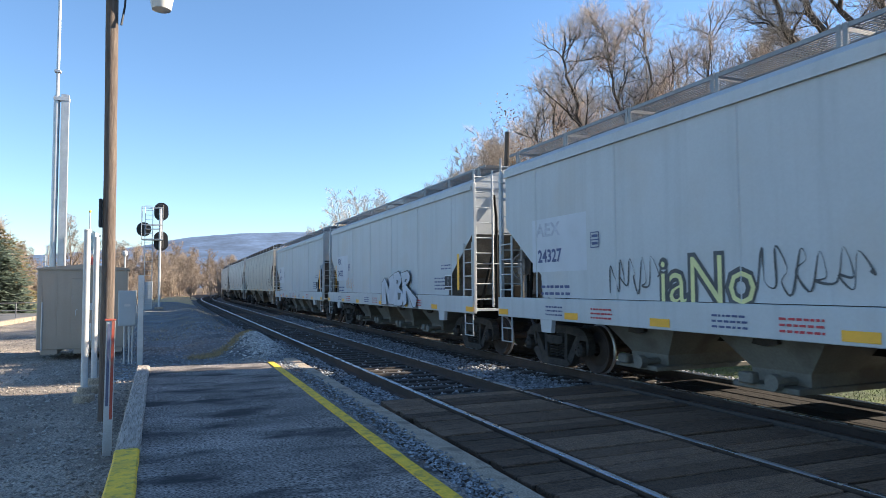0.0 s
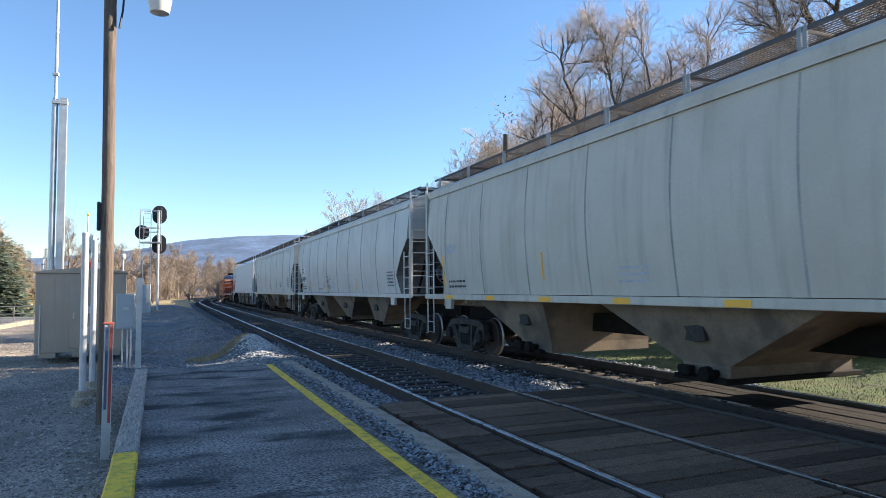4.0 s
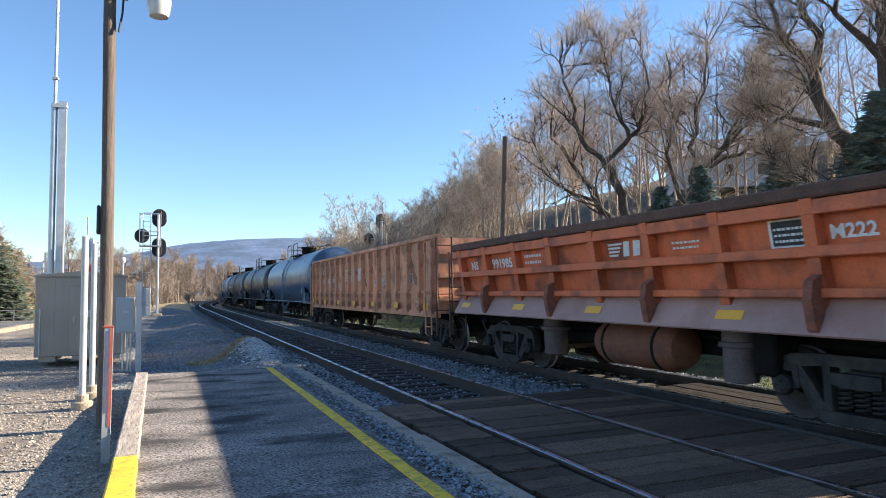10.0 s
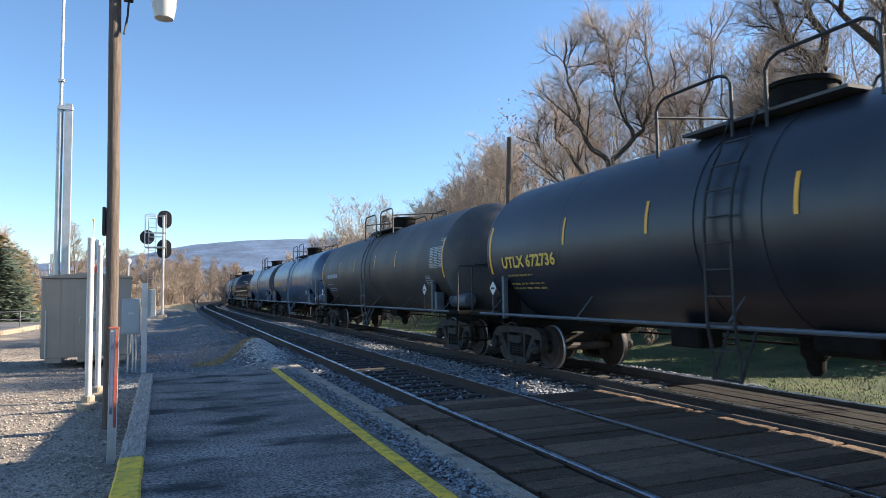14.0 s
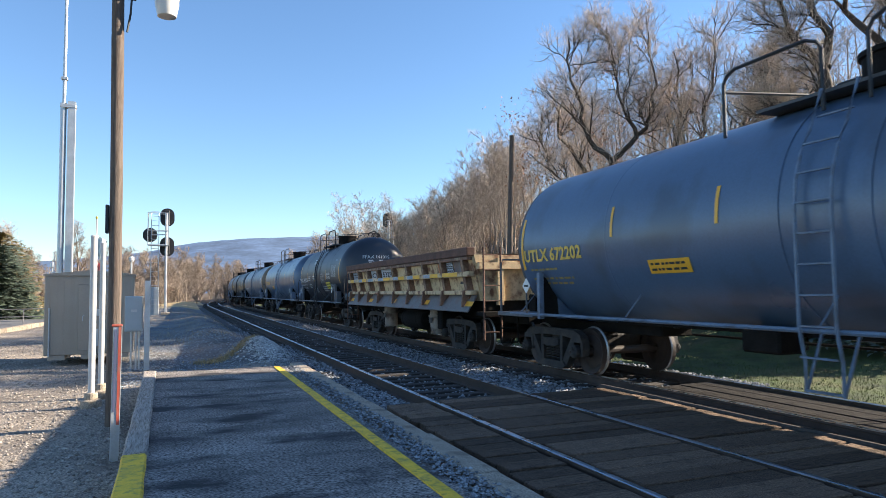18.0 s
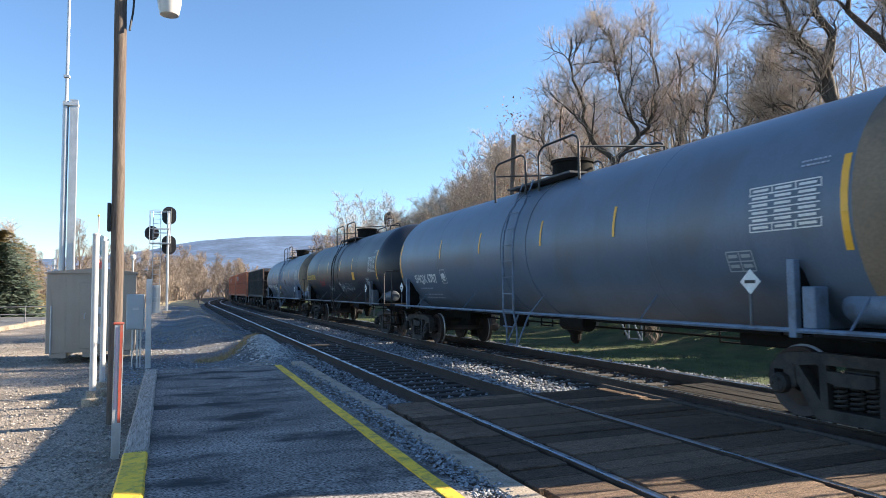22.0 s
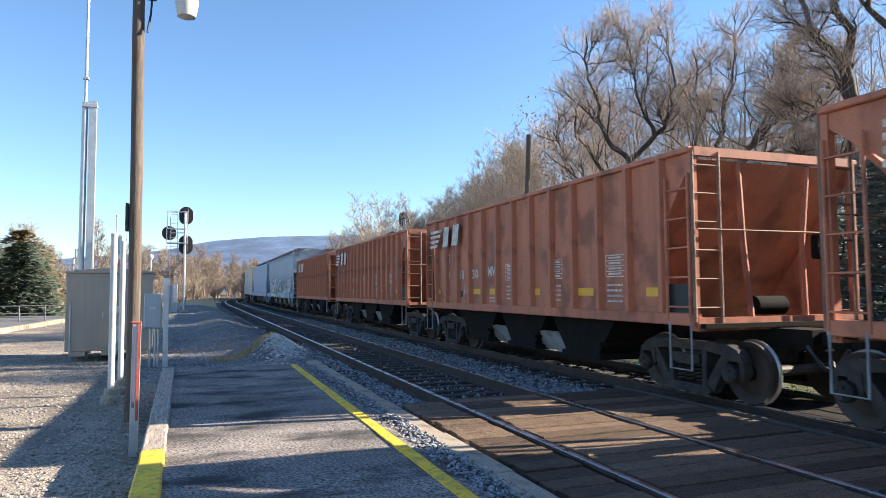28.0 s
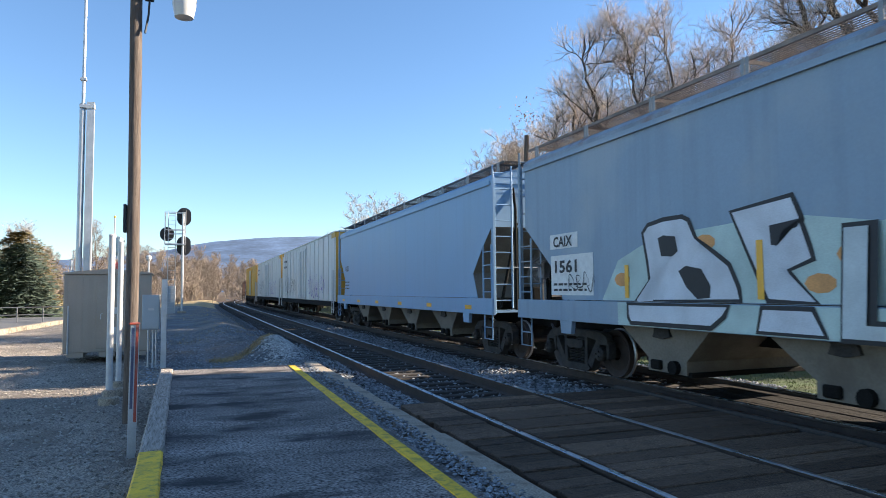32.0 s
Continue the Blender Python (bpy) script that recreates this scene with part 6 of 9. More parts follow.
def cabinet():
    t = thing("signal_cabinet", "large plain aluminium trackside equipment cabinet with a door", "cabinet", pose(-2.25, 20.7, -0.13, 0, 0, 3))
    part("shell", box(B(), -1.05, -0.9, 0.12, 1.05, 1.5, 2.18, 0.015), M_CABINET, t)
    part("roof", prism(B(), [(-1.09, 2.18), (1.09, 2.18), (1.09, 2.22), (0, 2.33), (-1.09, 2.22)], -0.95, 1.55, "y"), M_CABINET, t, "shallow aluminium roof")
    for x in (-0.95, -0.2, 0.55):
        part("skid", box(B(), x, -0.88, 0.0, x + 0.38, 1.48, 0.125), M_CABINET, t)
    d = part("door", box(B(), -0.28, -0.925, 0.22, 0.55, -0.895, 1.95, 0.008), M_CABINET, t)
    part("handle", tube(B(), [(-0.17, -0.93, 1.0), (-0.17, -0.97, 1.0), (-0.17, -0.97, 1.12), (-0.13, -0.97, 1.15)], 0.013, 6), M_GALV, d, "bright door handle")
    part("notice", box(B(), 0.12, -0.932, 1.12, 0.25, -0.926, 1.30), M_WHITEPAINT, d, "small white notice")
    for k in range(4):
        x = 0.02 + 0.13 * k
        part("vent", box(B(), x, -0.933, 0.33, x + 0.05, -0.926, 0.78, 0.004), M_GALV, d, "pale vent strip")
    for k, x in enumerate((-0.95, -0.62)):
        part("seam", box(B(), x, -0.912, 0.14, x + 0.02, -0.899, 2.15), M_CABINET, t)
    part("corner_conduit", tube(B(), [(-0.93, -0.93, 0.1), (-0.93, -0.93, 1.35)], 0.02, 8), M_GALV, t)
    part("aerial", tube(B(), [(-0.88, -0.6, 2.2), (-0.88, -0.6, 2.82)], 0.016, 6), M_GALV, t)
    part("aerial_base", lathe(B(), [(0.06, 2.2), (0.06, 2.28), (0.02, 2.30)], seg=12, centre=(-0.88, -0.6, 0)), M_GALV, t)
    return t


cabinet()


def radio_mast():
    t = thing("radio_mast", "tall slim galvanised tilt-down mast with a thin upper tube", "mast", pose(-3.17, 22.3, -0.25))
    part("column", prism(B(), [(-0.10, -0.09), (0.10, -0.09), (0.10, 0.09), (-0.10, 0.09)], 0, 7.55, "z"), M_GALV, t, at=pose(0.10, 0, 0))
    part("back_tube", tube(B(), [(-0.125, 0.0, 0), (-0.125, 0.0, 7.5)], 0.085, 12), M_GALV, t, smooth=True)
    part("upper_tube", tube(B(), [(-0.115, 0.0, 7.5), (-0.105, 0.0, 12.0)], 0.05, 10, 0.042), M_GALV, t, smooth=True)
    part("collar", box(B(), -0.20, -0.08, 8.20, -0.03, 0.08, 8.28, 0.01), M_GALV, t)
    part("pivot_plate", box(B(), -0.2, -0.11, 7.35, 0.22, 0.11, 7.46, 0.01), M_GALV, t)
    part("fuse_box", box(B(), 0.17, -0.14, 2.4, 0.22, -0.08, 3.3, 0.008), M_WHITEPAINT, t)


radio_mast()


def relay_box():
    t = thing("relay_box", "grey steel relay box on twin galvanised posts", "utility box", pose(-1.04, 17.9, -0.28))
    b = part("housing", box(B(), -0.2, -0.12, 0.93, 0.2, 0.14, 1.78, 0.012), M_GREYBOX, t)
    part("door", box(B(), -0.185, -0.136, 0.96, 0.185, -0.123, 1.75, 0.006), M_GREYBOX, b)
    part("label", box(B(), -0.06, -0.142, 1.40, 0.07, -0.137, 1.46), M_WHITEPAINT, b, "small white label")
    for x in (-0.06, 0.05, 0.12):
        part("post", tube(B(), [(x, 0, 0), (x, 0, 0.94)], 0.022, 8), M_GALV, t, smooth=True)
    t2 = thing("steel_post", "plain galvanised channel post", "post", pose(-0.74, 17.7, -0.28))
    part("channel", prism(B(), [(-0.06, -0.04), (0.06, -0.04), (0.06, 0.04), (0.045, 0.04), (0.045, -0.025), (-0.045, -0.025), (-0.045, 0.04), (-0.06, 0.04)], 0, 2.15, "z"), M_GALV, t2)
    t3 = thing("level_sensor", "thin pole with a small white weather sensor", "sensor", pose(-1.62, 26.0, -0.2))
    part("pole", tube(B(), [(0, 0, 0), (0, 0, 2.9)], 0.03, 8), M_GALV, t3)
    part("sensor_head", lathe(B(), [(0.05, 2.88), (0.09, 2.95), (0.09, 3.03), (0.04, 3.08)], seg=12), M_WHITEPAINT, t3)


relay_box()


def signal_mast(x, y, z, heads, top, ladder_x, turn=0.0, name="signal_mast"):
    """A railway signal: a tube, a ladder with a cage, and black oval target heads."""
    t = thing(name, "silver railway signal mast with black oval heads and a caged ladder", "railway signal", pose(x, y, z, 0, 0, turn), "signals")
    part("tube", tube(B(), [(0, 0, 0), (0, 0, top)], 0.085, 10), M_GALV, t, smooth=True)
    part("base", box(B(), -0.28, -0.28, 0, 0.28, 0.28, 0.35, 0.03), M_CONC, t)
    for hx, hz, hh in heads:
        out = []
        w = 0.47
        for k in range(24):
            a = 2 * math.pi * k / 24
            out.append((hx + w * math.cos(a), hz + (hh - w) * (1 if math.sin(a) > 0 else -1) + w * math.sin(a)))
        head = part("target_head", prism(B(), out, 0.46, 0.50, "y"), M_BLACK, t, "black oval target")
        part("lamp_case", box(B(), hx - 0.16, 0.22, hz - hh + 0.15, hx + 0.16, 0.46, hz + hh - 0.15, 0.03), M_BLACK, head)
        part("bracket", tube(B(), [(0, 0, hz), (hx, 0.3, hz)], 0.04, 6), M_GALV, t)
        for k in (-0.5, 0, 0.5):
            part("hood", lathe(B(), [(0.14, 0.50), (0.13, 0.72)], "y", 12, (hx, 0, hz + k * hh)), M_BLACK, head)
    for lx in (ladder_x - 0.24, ladder_x + 0.24):
        part("ladder_rail", tube(B(), [(lx, 0.1, 0.4), (lx, 0.1, top + 0.05)], 0.028, 6), M_GALV, t)
    for k in range(int(top / 0.32)):
        part("rung", tube(B(), [(ladder_x - 0.24, 0.1, 0.6 + 0.32 * k), (ladder_x + 0.24, 0.1, 0.6 + 0.32 * k)], 0.014, 5), M_GALV, t)
    for zz in (top, top - 1.2, top - 2.2):
        part("platform_rail", tube(B(), [(ladder_x - 0.45, -0.3, zz), (ladder_x - 0.45, 0.45, zz), (0.15, 0.45, zz), (0.15, -0.3, zz), (ladder_x - 0.45, -0.3, zz)], 0.025, 5), M_GALV, t)
    for lx in (ladder_x - 0.45, 0.15):
        for ly in (-0.3, 0.45):
            part("cage_post", tube(B(), [(lx, ly, top - 2.2), (lx, ly, top)], 0.022, 5), M_GALV, t)
    part("deck", box(B(), ladder_x - 0.45, -0.3, top - 2.26, 0.15, 0.45, top - 2.21), M_GALV, t)
    part("relay_case", box(B(), ladder_x - 0.28, 0.2, 0.0, ladder_x + 0.28, 0.7, 2.1, 0.02), M_GREYBOX, t)


signal_mast(-0.95, 50.0, -0.1, ((0.05, 6.98, 0.64), (0.05, 4.92, 0.68), (-1.05, 5.72, 0.50)), 7.2, -0.72)
M_SIGWHITE = M_GALV
signal_mast(18.2, 60.0, 0.2, ((0.0, 8.0, 0.72), (-1.15, 6.3, 0.55), (0.0, 5.4, 0.72)), 7.9, 0.2, name="signal_mast")


def cut_off_pole():
    t = thing("old_line_pole", "leaning grey-brown cut-off wooden line pole", "pole", pose(15.3, 30.0, -0.6, 0, 2.0, 0))
    part("shaft", tube(B(), [(0, 0, 0), (0.02, 0, 3), (0, 0, 6), (0.03, 0, 10.0)], 0.15, 12, 0.115), M_POLE, t, smooth=True)


cut_off_pole()


# ---- beyond the cabinet: road, kerb, railing, flags, street lamp ----
def low_strip(name, x0, y0, x1, y1, w, up, h, material, label, category):
    """A long low strip that follows the ground between two points."""
    bm = B()
    d = Vector((x1 - x0, y1 - y0, 0))
    n = max(2, int(d.length / 2.0))
    side = Vector((-d.y, d.x, 0)).normalized() * (w / 2)
    rows = []
    for i in range(n + 1):
        p = Vector((x0, y0, 0)) + d * (i / n)
        rows.append([bm.verts.new((p.x + q.x, p.y + q.y, ground_z(p.x + q.x, p.y + q.y) + z)) for q, z in ((-side, up - 0.3), (-side, up + h), (side, up + h), (side, up - 0.3))])
    for a, b in zip(rows, rows[1:]):
        for k in range(3):
            bm.faces.new((a[k], a[k + 1], b[k + 1], b[k]))
    bm.faces.new(rows[0])
    bm.faces.new(rows[-1][::-1])
    return tagged(part(name, bm, material), label, category, kind="structure")


low_strip("access_road", -14.5, 18, -9.6, 56, 5.0, 0.0, 0.03, M_ROAD, "worn grey access road past the lawn", "road")
low_strip("road_kerb", -9.6, 18, -7.5, 48, 0.3, 0.0, 0.22, M_CONC, "pale concrete kerb along the access road", "kerb")


def railing():
    t = thing("pipe_railing", "dark grey pipe railing beside the road", "railing", pose(-9.6, 46.5, ground_z(-9.6, 46.5), 0, 0, 12))
    for z in (0.55, 1.0):
        part("rail", tube(B(), [(-4.5, 0, z), (2.2, 0, z)], 0.03, 6), M_POSTGREY, t)
    for k in range(6):
        part("post", tube(B(), [(-4.5 + 1.34 * k, 0, -0.1), (-4.5 + 1.34 * k, 0, 1.0)], 0.035, 6), M_POSTGREY, t)


M_POSTGREY = mat("grey_pipe", (0.16, 0.16, 0.17), 0.6, 0.3, 0.1, 4, 0.1)
railing()


def flags():
    t = thing("flagpole", "slim white flagpole with two drooping flags", "flagpole", pose(-4.75, 45, -0.1))
    part("pole", tube(B(), [(0, 0, 0), (0, 0, 6.2)], 0.05, 8, 0.035), M_WHITEPAINT, t, smooth=True)
    part("finial", lathe(B(), [(0.02, 6.2), (0.07, 6.25), (0.07, 6.3), (0.02, 6.36)], seg=10), M_YEL, t)

    def hang(z0, z1, w, material, label):
        bm = B()
        rows = []
        for i in range(9):
            f = i / 8
            y = 0.10 * math.sin(f * 9)
            rows.append([bm.verts.new((0.05 + w * f * (0.55 + 0.45 * g), y + 0.05 * math.sin(g * 5 + f * 4), z0 + (z1 - z0) * g - 0.55 * f * (1 - 0.4 * g))) for g in (0, 0.33, 0.66, 1)])
        for a, b in zip(rows, rows[1:]):
            for k in range(3):
                bm.faces.new((a[k], b[k], b[k + 1], a[k + 1]))
        return part("flag", bm, material, t, label, True)

    hang(4.0, 5.2, 0.55, mat("pale_flag_cloth", (0.55, 0.62, 0.62), 0.8, 0, 0.2, 2, 0.1), "pale grey-green drooping flag")
    hang(2.7, 3.6, 0.5, mat("striped_flag_cloth", (0.55, 0.16, 0.14), 0.8, 0, 0.9, 3, 0.1), "red and white drooping flag")


flags()


def street_lamp():
    t = thing("street_lamp", "thin grey street lamp by the lawn", "street lamp", pose(-7.5, 48, ground_z(-7.5, 48)))
    part("column", tube(B(), [(0, 0, 0), (0, 0, 3.6)], 0.05, 8, 0.035), M_GALV, t)
    part("head", lathe(B(), [(0.04, 3.55), (0.14, 3.6), (0.12, 3.85), (0.03, 3.95)], seg=12), M_GALV, t)


street_lamp()


# ---- trees, woods and distance ----
def grow(seed, height, r0, spread, limbs, lean=0.15, depth=4, fork=0.35, twig_len=1.0, crook=0.35, upright=0.25, least=0.011):
    """A bare tree as two meshes: wood (trunk and limbs) and twigs. Returns (verts, faces) for each."""
    rg = random.Random(seed)
    wood, twig = ([], []), ([], [])

    def seg(out, pts, r1, r2, n):
        vs, fs = out
        base = len(vs)
        m = len(pts)
        for i, p in enumerate(pts):
            d = (pts[min(i + 1, m - 1)] - pts[max(i - 1, 0)]).normalized()
            a = d.cross(Vector((0.3, 0.9, 0.31))).normalized()
            b = d.cross(a)
            r = r1 + (r2 - r1) * i / (m - 1)
            for k in range(n):
                an = 2 * math.pi * k / n
                vs.append(p + (a * math.cos(an) + b * math.sin(an)) * r)
        for i in range(m - 1):
            for k in range(n):
                fs.append((base + i * n + k, base + i * n + (k + 1) % n, base + (i + 1) * n + (k + 1) % n, base + (i + 1) * n + k))

    def branch(p, d, length, r, level):
        n = 4 if level < 2 else 3
        pts = [p]
        q, dd = p.copy(), d.copy()
        for _ in range(n):
            dd = (dd + Vector((rg.gauss(0, crook), rg.gauss(0, crook), rg.gauss(0, crook * 0.6) + upright * 0.3)) * (0.5 if level == 0 else 0.75)).normalized()
            q = q + dd * (length / n)
            pts.append(q.copy())
        end_r = r * (0.62 if level == 0 else 0.45)
        seg(wood if level < 3 else twig, pts, r, end_r, (10, 7, 5, 3, 3)[min(level, 4)])
        if level >= depth:
            return
        kids = limbs if level == 0 else (5 if level == 1 else 4)
        for k in range(kids):
            f = rg.uniform(fork, 1.0) if k < kids - 1 else 1.0
            i = min(n - 1, int(f * n))
            at = pts[i].lerp(pts[i + 1], f * n - i)
            az = rg.uniform(0, 2 * math.pi)
            side = Vector((math.cos(az), math.sin(az), rg.uniform(-0.1, 0.5)))
            nd = (dd * rg.uniform(0.35, 0.8) + side * spread + Vector((0, 0, upright))).normalized()
            branch(at, nd, length * rg.uniform(0.5, 0.8) * (twig_len if level >= 2 else 1.0), max(least, r * (0.66 - 0.35 * f) if level == 0 else end_r * rg.uniform(0.5, 0.8)), level + 1)

    branch(Vector((0, 0, -0.4)), Vector((rg.uniform(-lean, lean), rg.uniform(-lean, lean), 1)).normalized(), height * 0.42, r0, 0)
    return wood, twig


def forest_tree(seed, height, r0, limbs, bend=0.02, first=0.32, thick=1.0):
    """A slender woodland tree: one long trunk, ascending limbs, fine twigs at their ends."""
    rg = random.Random(seed)
    wood, twig = ([], []), ([], [])

    def seg(out, pts, r1, r2, n):
        vs, fs = out
        base, m = len(vs), len(pts)
        for i, p in enumerate(pts):
            d = (pts[min(i + 1, m - 1)] - pts[max(i - 1, 0)]).normalized()
            a = d.cross(Vector((0.3, 0.9, 0.31))).normalized()
            b = d.cross(a)
            r = r1 + (r2 - r1) * i / (m - 1)
            for k in range(n):
                an = 2 * math.pi * k / n
                vs.append(p + (a * math.cos(an) + b * math.sin(an)) * r)
        for i in range(m - 1):
            for k in range(n):
                fs.append((base + i * n + k, base + i * n + (k + 1) % n, base + (i + 1) * n + (k + 1) % n, base + (i + 1) * n + k))

    def run(p, d, length, n, crook, lift):
        pts, q, dd = [p], p.copy(), d.copy()
        for _ in range(n):
            dd = (dd + Vector((rg.gauss(0, crook), rg.gauss(0, crook), rg.gauss(0, crook * 0.5) + lift))).normalized()
            q = q + dd * (length / n)
            pts.append(q.copy())
        return pts, dd

    trunk, d0 = run(Vector((0, 0, -0.4)), Vector((rg.gauss(0, bend), rg.gauss(0, bend), 1)).normalized(), height * 0.86, 8, 0.05, 0.03)
    seg(wood, trunk, r0, 0.03, 9)
    for k in range(limbs):
        f = first + (0.98 - first) * (k + rg.random()) / limbs
        i = min(7, int(f * 8))
        at = trunk[i].lerp(trunk[i + 1], f * 8 - i)
        az = rg.uniform(0, 2 * math.pi)
        up = rg.uniform(0.55, 1.35)
        l1 = height * rg.uniform(0.19, 0.33) * (1.25 - 0.7 * f)
        pts, d1 = run(at, Vector((math.cos(az), math.sin(az), up)).normalized(), l1, 5, 0.22, 0.07)
        r1 = (r0 * (1 - f) + 0.03) * rg.uniform(0.38, 0.62)
        seg(wood, pts, r1, 0.014, 5)
        for _ in range(7):
            g = rg.uniform(0.25, 1.0)
            i = min(4, int(g * 5))
            at2 = pts[i].lerp(pts[i + 1], g * 5 - i)
            side = Vector((rg.gauss(0, 1), rg.gauss(0, 1), rg.gauss(0.35, 0.6))).normalized()
            p2, d2 = run(at2, (d1 * 0.7 + side).normalized(), l1 * rg.uniform(0.30, 0.55), 3, 0.28, 0.07)
            seg(wood, p2, max(0.011, r1 * 0.36) * thick, 0.006 * thick, 4)
            for _ in range(5):
                g2 = rg.uniform(0.2, 1.0)
                i = min(2, int(g2 * 3))
                at3 = p2[i].lerp(p2[i + 1], g2 * 3 - i)
                side = Vector((rg.gauss(0, 1), rg.gauss(0, 1), rg.gauss(0.3, 0.6))).normalized()
                p3, d3 = run(at3, (d2 * 0.7 + side * 0.9).normalized(), rg.uniform(0.45, 0.95), 3, 0.32, 0.06)
                seg(twig, p3, 0.0065 * thick, 0.0035 * thick, 3)
                at4 = p3[1]
                side = Vector((rg.gauss(0, 1), rg.gauss(0, 1), rg.gauss(0.3, 0.6))).normalized()
                p4, _ = run(at4, (d3 + side * 0.7).normalized(), rg.uniform(0.3, 0.6), 1, 0.1, 0.05)
                seg(twig, p4, 0.005 * thick, 0.003 * thick, 3)
    return wood, twig


def spreading_tree(seed, limbs, reach):
    """An old tree from its main limbs: each a path of (across, along, up) with its radius at the start and the end; finer wood grows outward from them."""
    rg = random.Random(seed)
    wood, twig = ([], []), ([], [])

    def seg(out, pts, r1, r2, n):
        vs, fs = out
        base, m = len(vs), len(pts)
        for i, p in enumerate(pts):
            d = (pts[min(i + 1, m - 1)] - pts[max(i - 1, 0)]).normalized()
            a = d.cross(Vector((0.3, 0.9, 0.31))).normalized()
            b = d.cross(a)
            r = r1 + (r2 - r1) * i / (m - 1)
            for k in range(n):
                an = 2 * math.pi * k / n
                vs.append(p + (a * math.cos(an) + b * math.sin(an)) * r)
        for i in range(m - 1):
            for k in range(n):
                fs.append((base + i * n + k, base + i * n + (k + 1) % n, base + (i + 1) * n + (k + 1) % n, base + (i + 1) * n + k))

    def run(p, d, length, n, crook, lift):
        pts, q, dd = [p.copy()], p.copy(), d.copy()
        for _ in range(n):
            dd = (dd + Vector((rg.gauss(0, crook), rg.gauss(0, crook), rg.gauss(0, crook * 0.8) + lift))).normalized()
            q = q + dd * (length / n)
            pts.append(q.copy())
        return pts

    def along(pts, f):
        i = min(len(pts) - 2, int(f * (len(pts) - 1)))
        return pts[i].lerp(pts[i + 1], f * (len(pts) - 1) - i), (pts[i + 1] - pts[i]).normalized()

    def side():
        return Vector((rg.gauss(0, 1), rg.gauss(0, 1), rg.gauss(0.32, 0.6))).normalized()

    for path, r1, r2 in limbs:
        pts = [Vector(q) for q in path]
        fine = []
        for i in range(len(pts) - 1):
            for k in range(3):
                j = 0.0 if i == 0 and k == 0 else 0.10
                fine.append(pts[i].lerp(pts[i + 1], k / 3) + Vector((rg.gauss(0, j), rg.gauss(0, j), rg.gauss(0, j * 0.5))))
        fine.append(pts[-1])
        seg(wood, fine, r1, r2, 9)
        if r2 > 0.2:
            continue
        for _ in range(17):
            f = rg.uniform(0.25, 1.0)
            at, d = along(fine, f)
            l2 = reach * rg.uniform(0.5, 1.0) * (1.15 - 0.5 * f)
            p2 = run(at, (d * 0.6 + side() * 1.15 + Vector((0, 0, 0.2))).normalized(), l2, 6, 0.20, 0.05)
            seg(wood, p2, max(0.03, (r1 + (r2 - r1) * f) * 0.45), 0.014, 5)
            for _ in range(7):
                f = rg.uniform(0.25, 1.0)
                at, d = along(p2, f)
                p3 = run(at, (d * 0.8 + side() * 0.9).normalized(), l2 * rg.uniform(0.35, 0.65), 4, 0.20, 0.05)
                seg(wood, p3, 0.017, 0.008, 4)
                for _ in range(6):
                    at, d = along(p3, rg.uniform(0.2, 1.0))
                    p4 = run(at, (d * 0.8 + side() * 0.8).normalized(), rg.uniform(0.5, 1.0), 3, 0.18, 0.06)
                    seg(twig, p4, 0.0075, 0.004, 3)
                    for _ in range(2):
                        at, d = along(p4, rg.uniform(0.3, 0.9))
                        seg(twig, run(at, (d + side() * 0.8).normalized(), rg.uniform(0.25, 0.55), 2, 0.2, 0.05), 0.005, 0.003, 3)
    return wood, twig


def tree_from(name, label, data, at, group, bark=None, twigs=None):
    t = thing(name, label, "tree", at, group)
    for nm, (vs, fs), m in (("trunk", data[0], bark or M_BARK), ("crown", data[1], twigs or M_TWIG)):
        me = bpy.data.meshes.new(nm)
        me.from_pydata(vs, [], fs)
        me.materials.append(m)
        if nm == "trunk":
            me.shade_smooth()
        part(nm, me, None, t, "fine bare twigs" if nm == "crown" else "")
    return t


def on_ground(x, y, turn=0.0, size=1.0, sink=0.15):
    return pose(x, y, ground_z(x, y) - sink, 0, 0, turn) @ Matrix.Scale(size, 4)


def leaves(seed, spots):
    """Small clusters of clinging brown leaves, round the given (x, y, z, radius) spots."""
    rg = random.Random(seed)
    vs, fs = [], []
    for x, y, z, r in spots:
        for _ in range(90):
            p = Vector((x + rg.gauss(0, r), y + rg.gauss(0, r), z + rg.gauss(0, r)))
            a, b = Vector((rg.gauss(0, 1), rg.gauss(0, 1), rg.gauss(0, 1))).normalized() * 0.07, Vector((rg.gauss(0, 1), rg.gauss(0, 1), rg.gauss(0, 1))).normalized() * 0.05
            n = len(vs)
            vs += [p, p + a + b, p + a * 2, p + a - b]
            fs.append((n, n + 1, n + 2, n + 3))
    return vs, fs


BARE = "tall slender bare winter tree with grey-brown bark and fine twigs"
M_TANTWIG = mat("tan_brush_twigs", (0.25, 0.20, 0.155), 0.9, 0, 0.3, 5, 0.0, per_object=0.3)
TALL = [tree_from("bare_tree", BARE, forest_tree(11 + k, 17.0, 0.11 + 0.018 * k, 11 + k, first=0.42 + 0.05 * (k % 3)), on_ground(27 + 3 * k, 33 + 7 * k), "woods") for k in range(5)]
FAR_TREE = [tree_from("bare_tree", "distant tan bare tree behind the lawn", forest_tree(91 + k, 12.0, 0.16, 18, first=0.08, thick=2.4), on_ground(-12 - 6 * k, 96 + 5 * k), "far trees", bark=M_TANTWIG, twigs=M_TANTWIG) for k in range(3)]
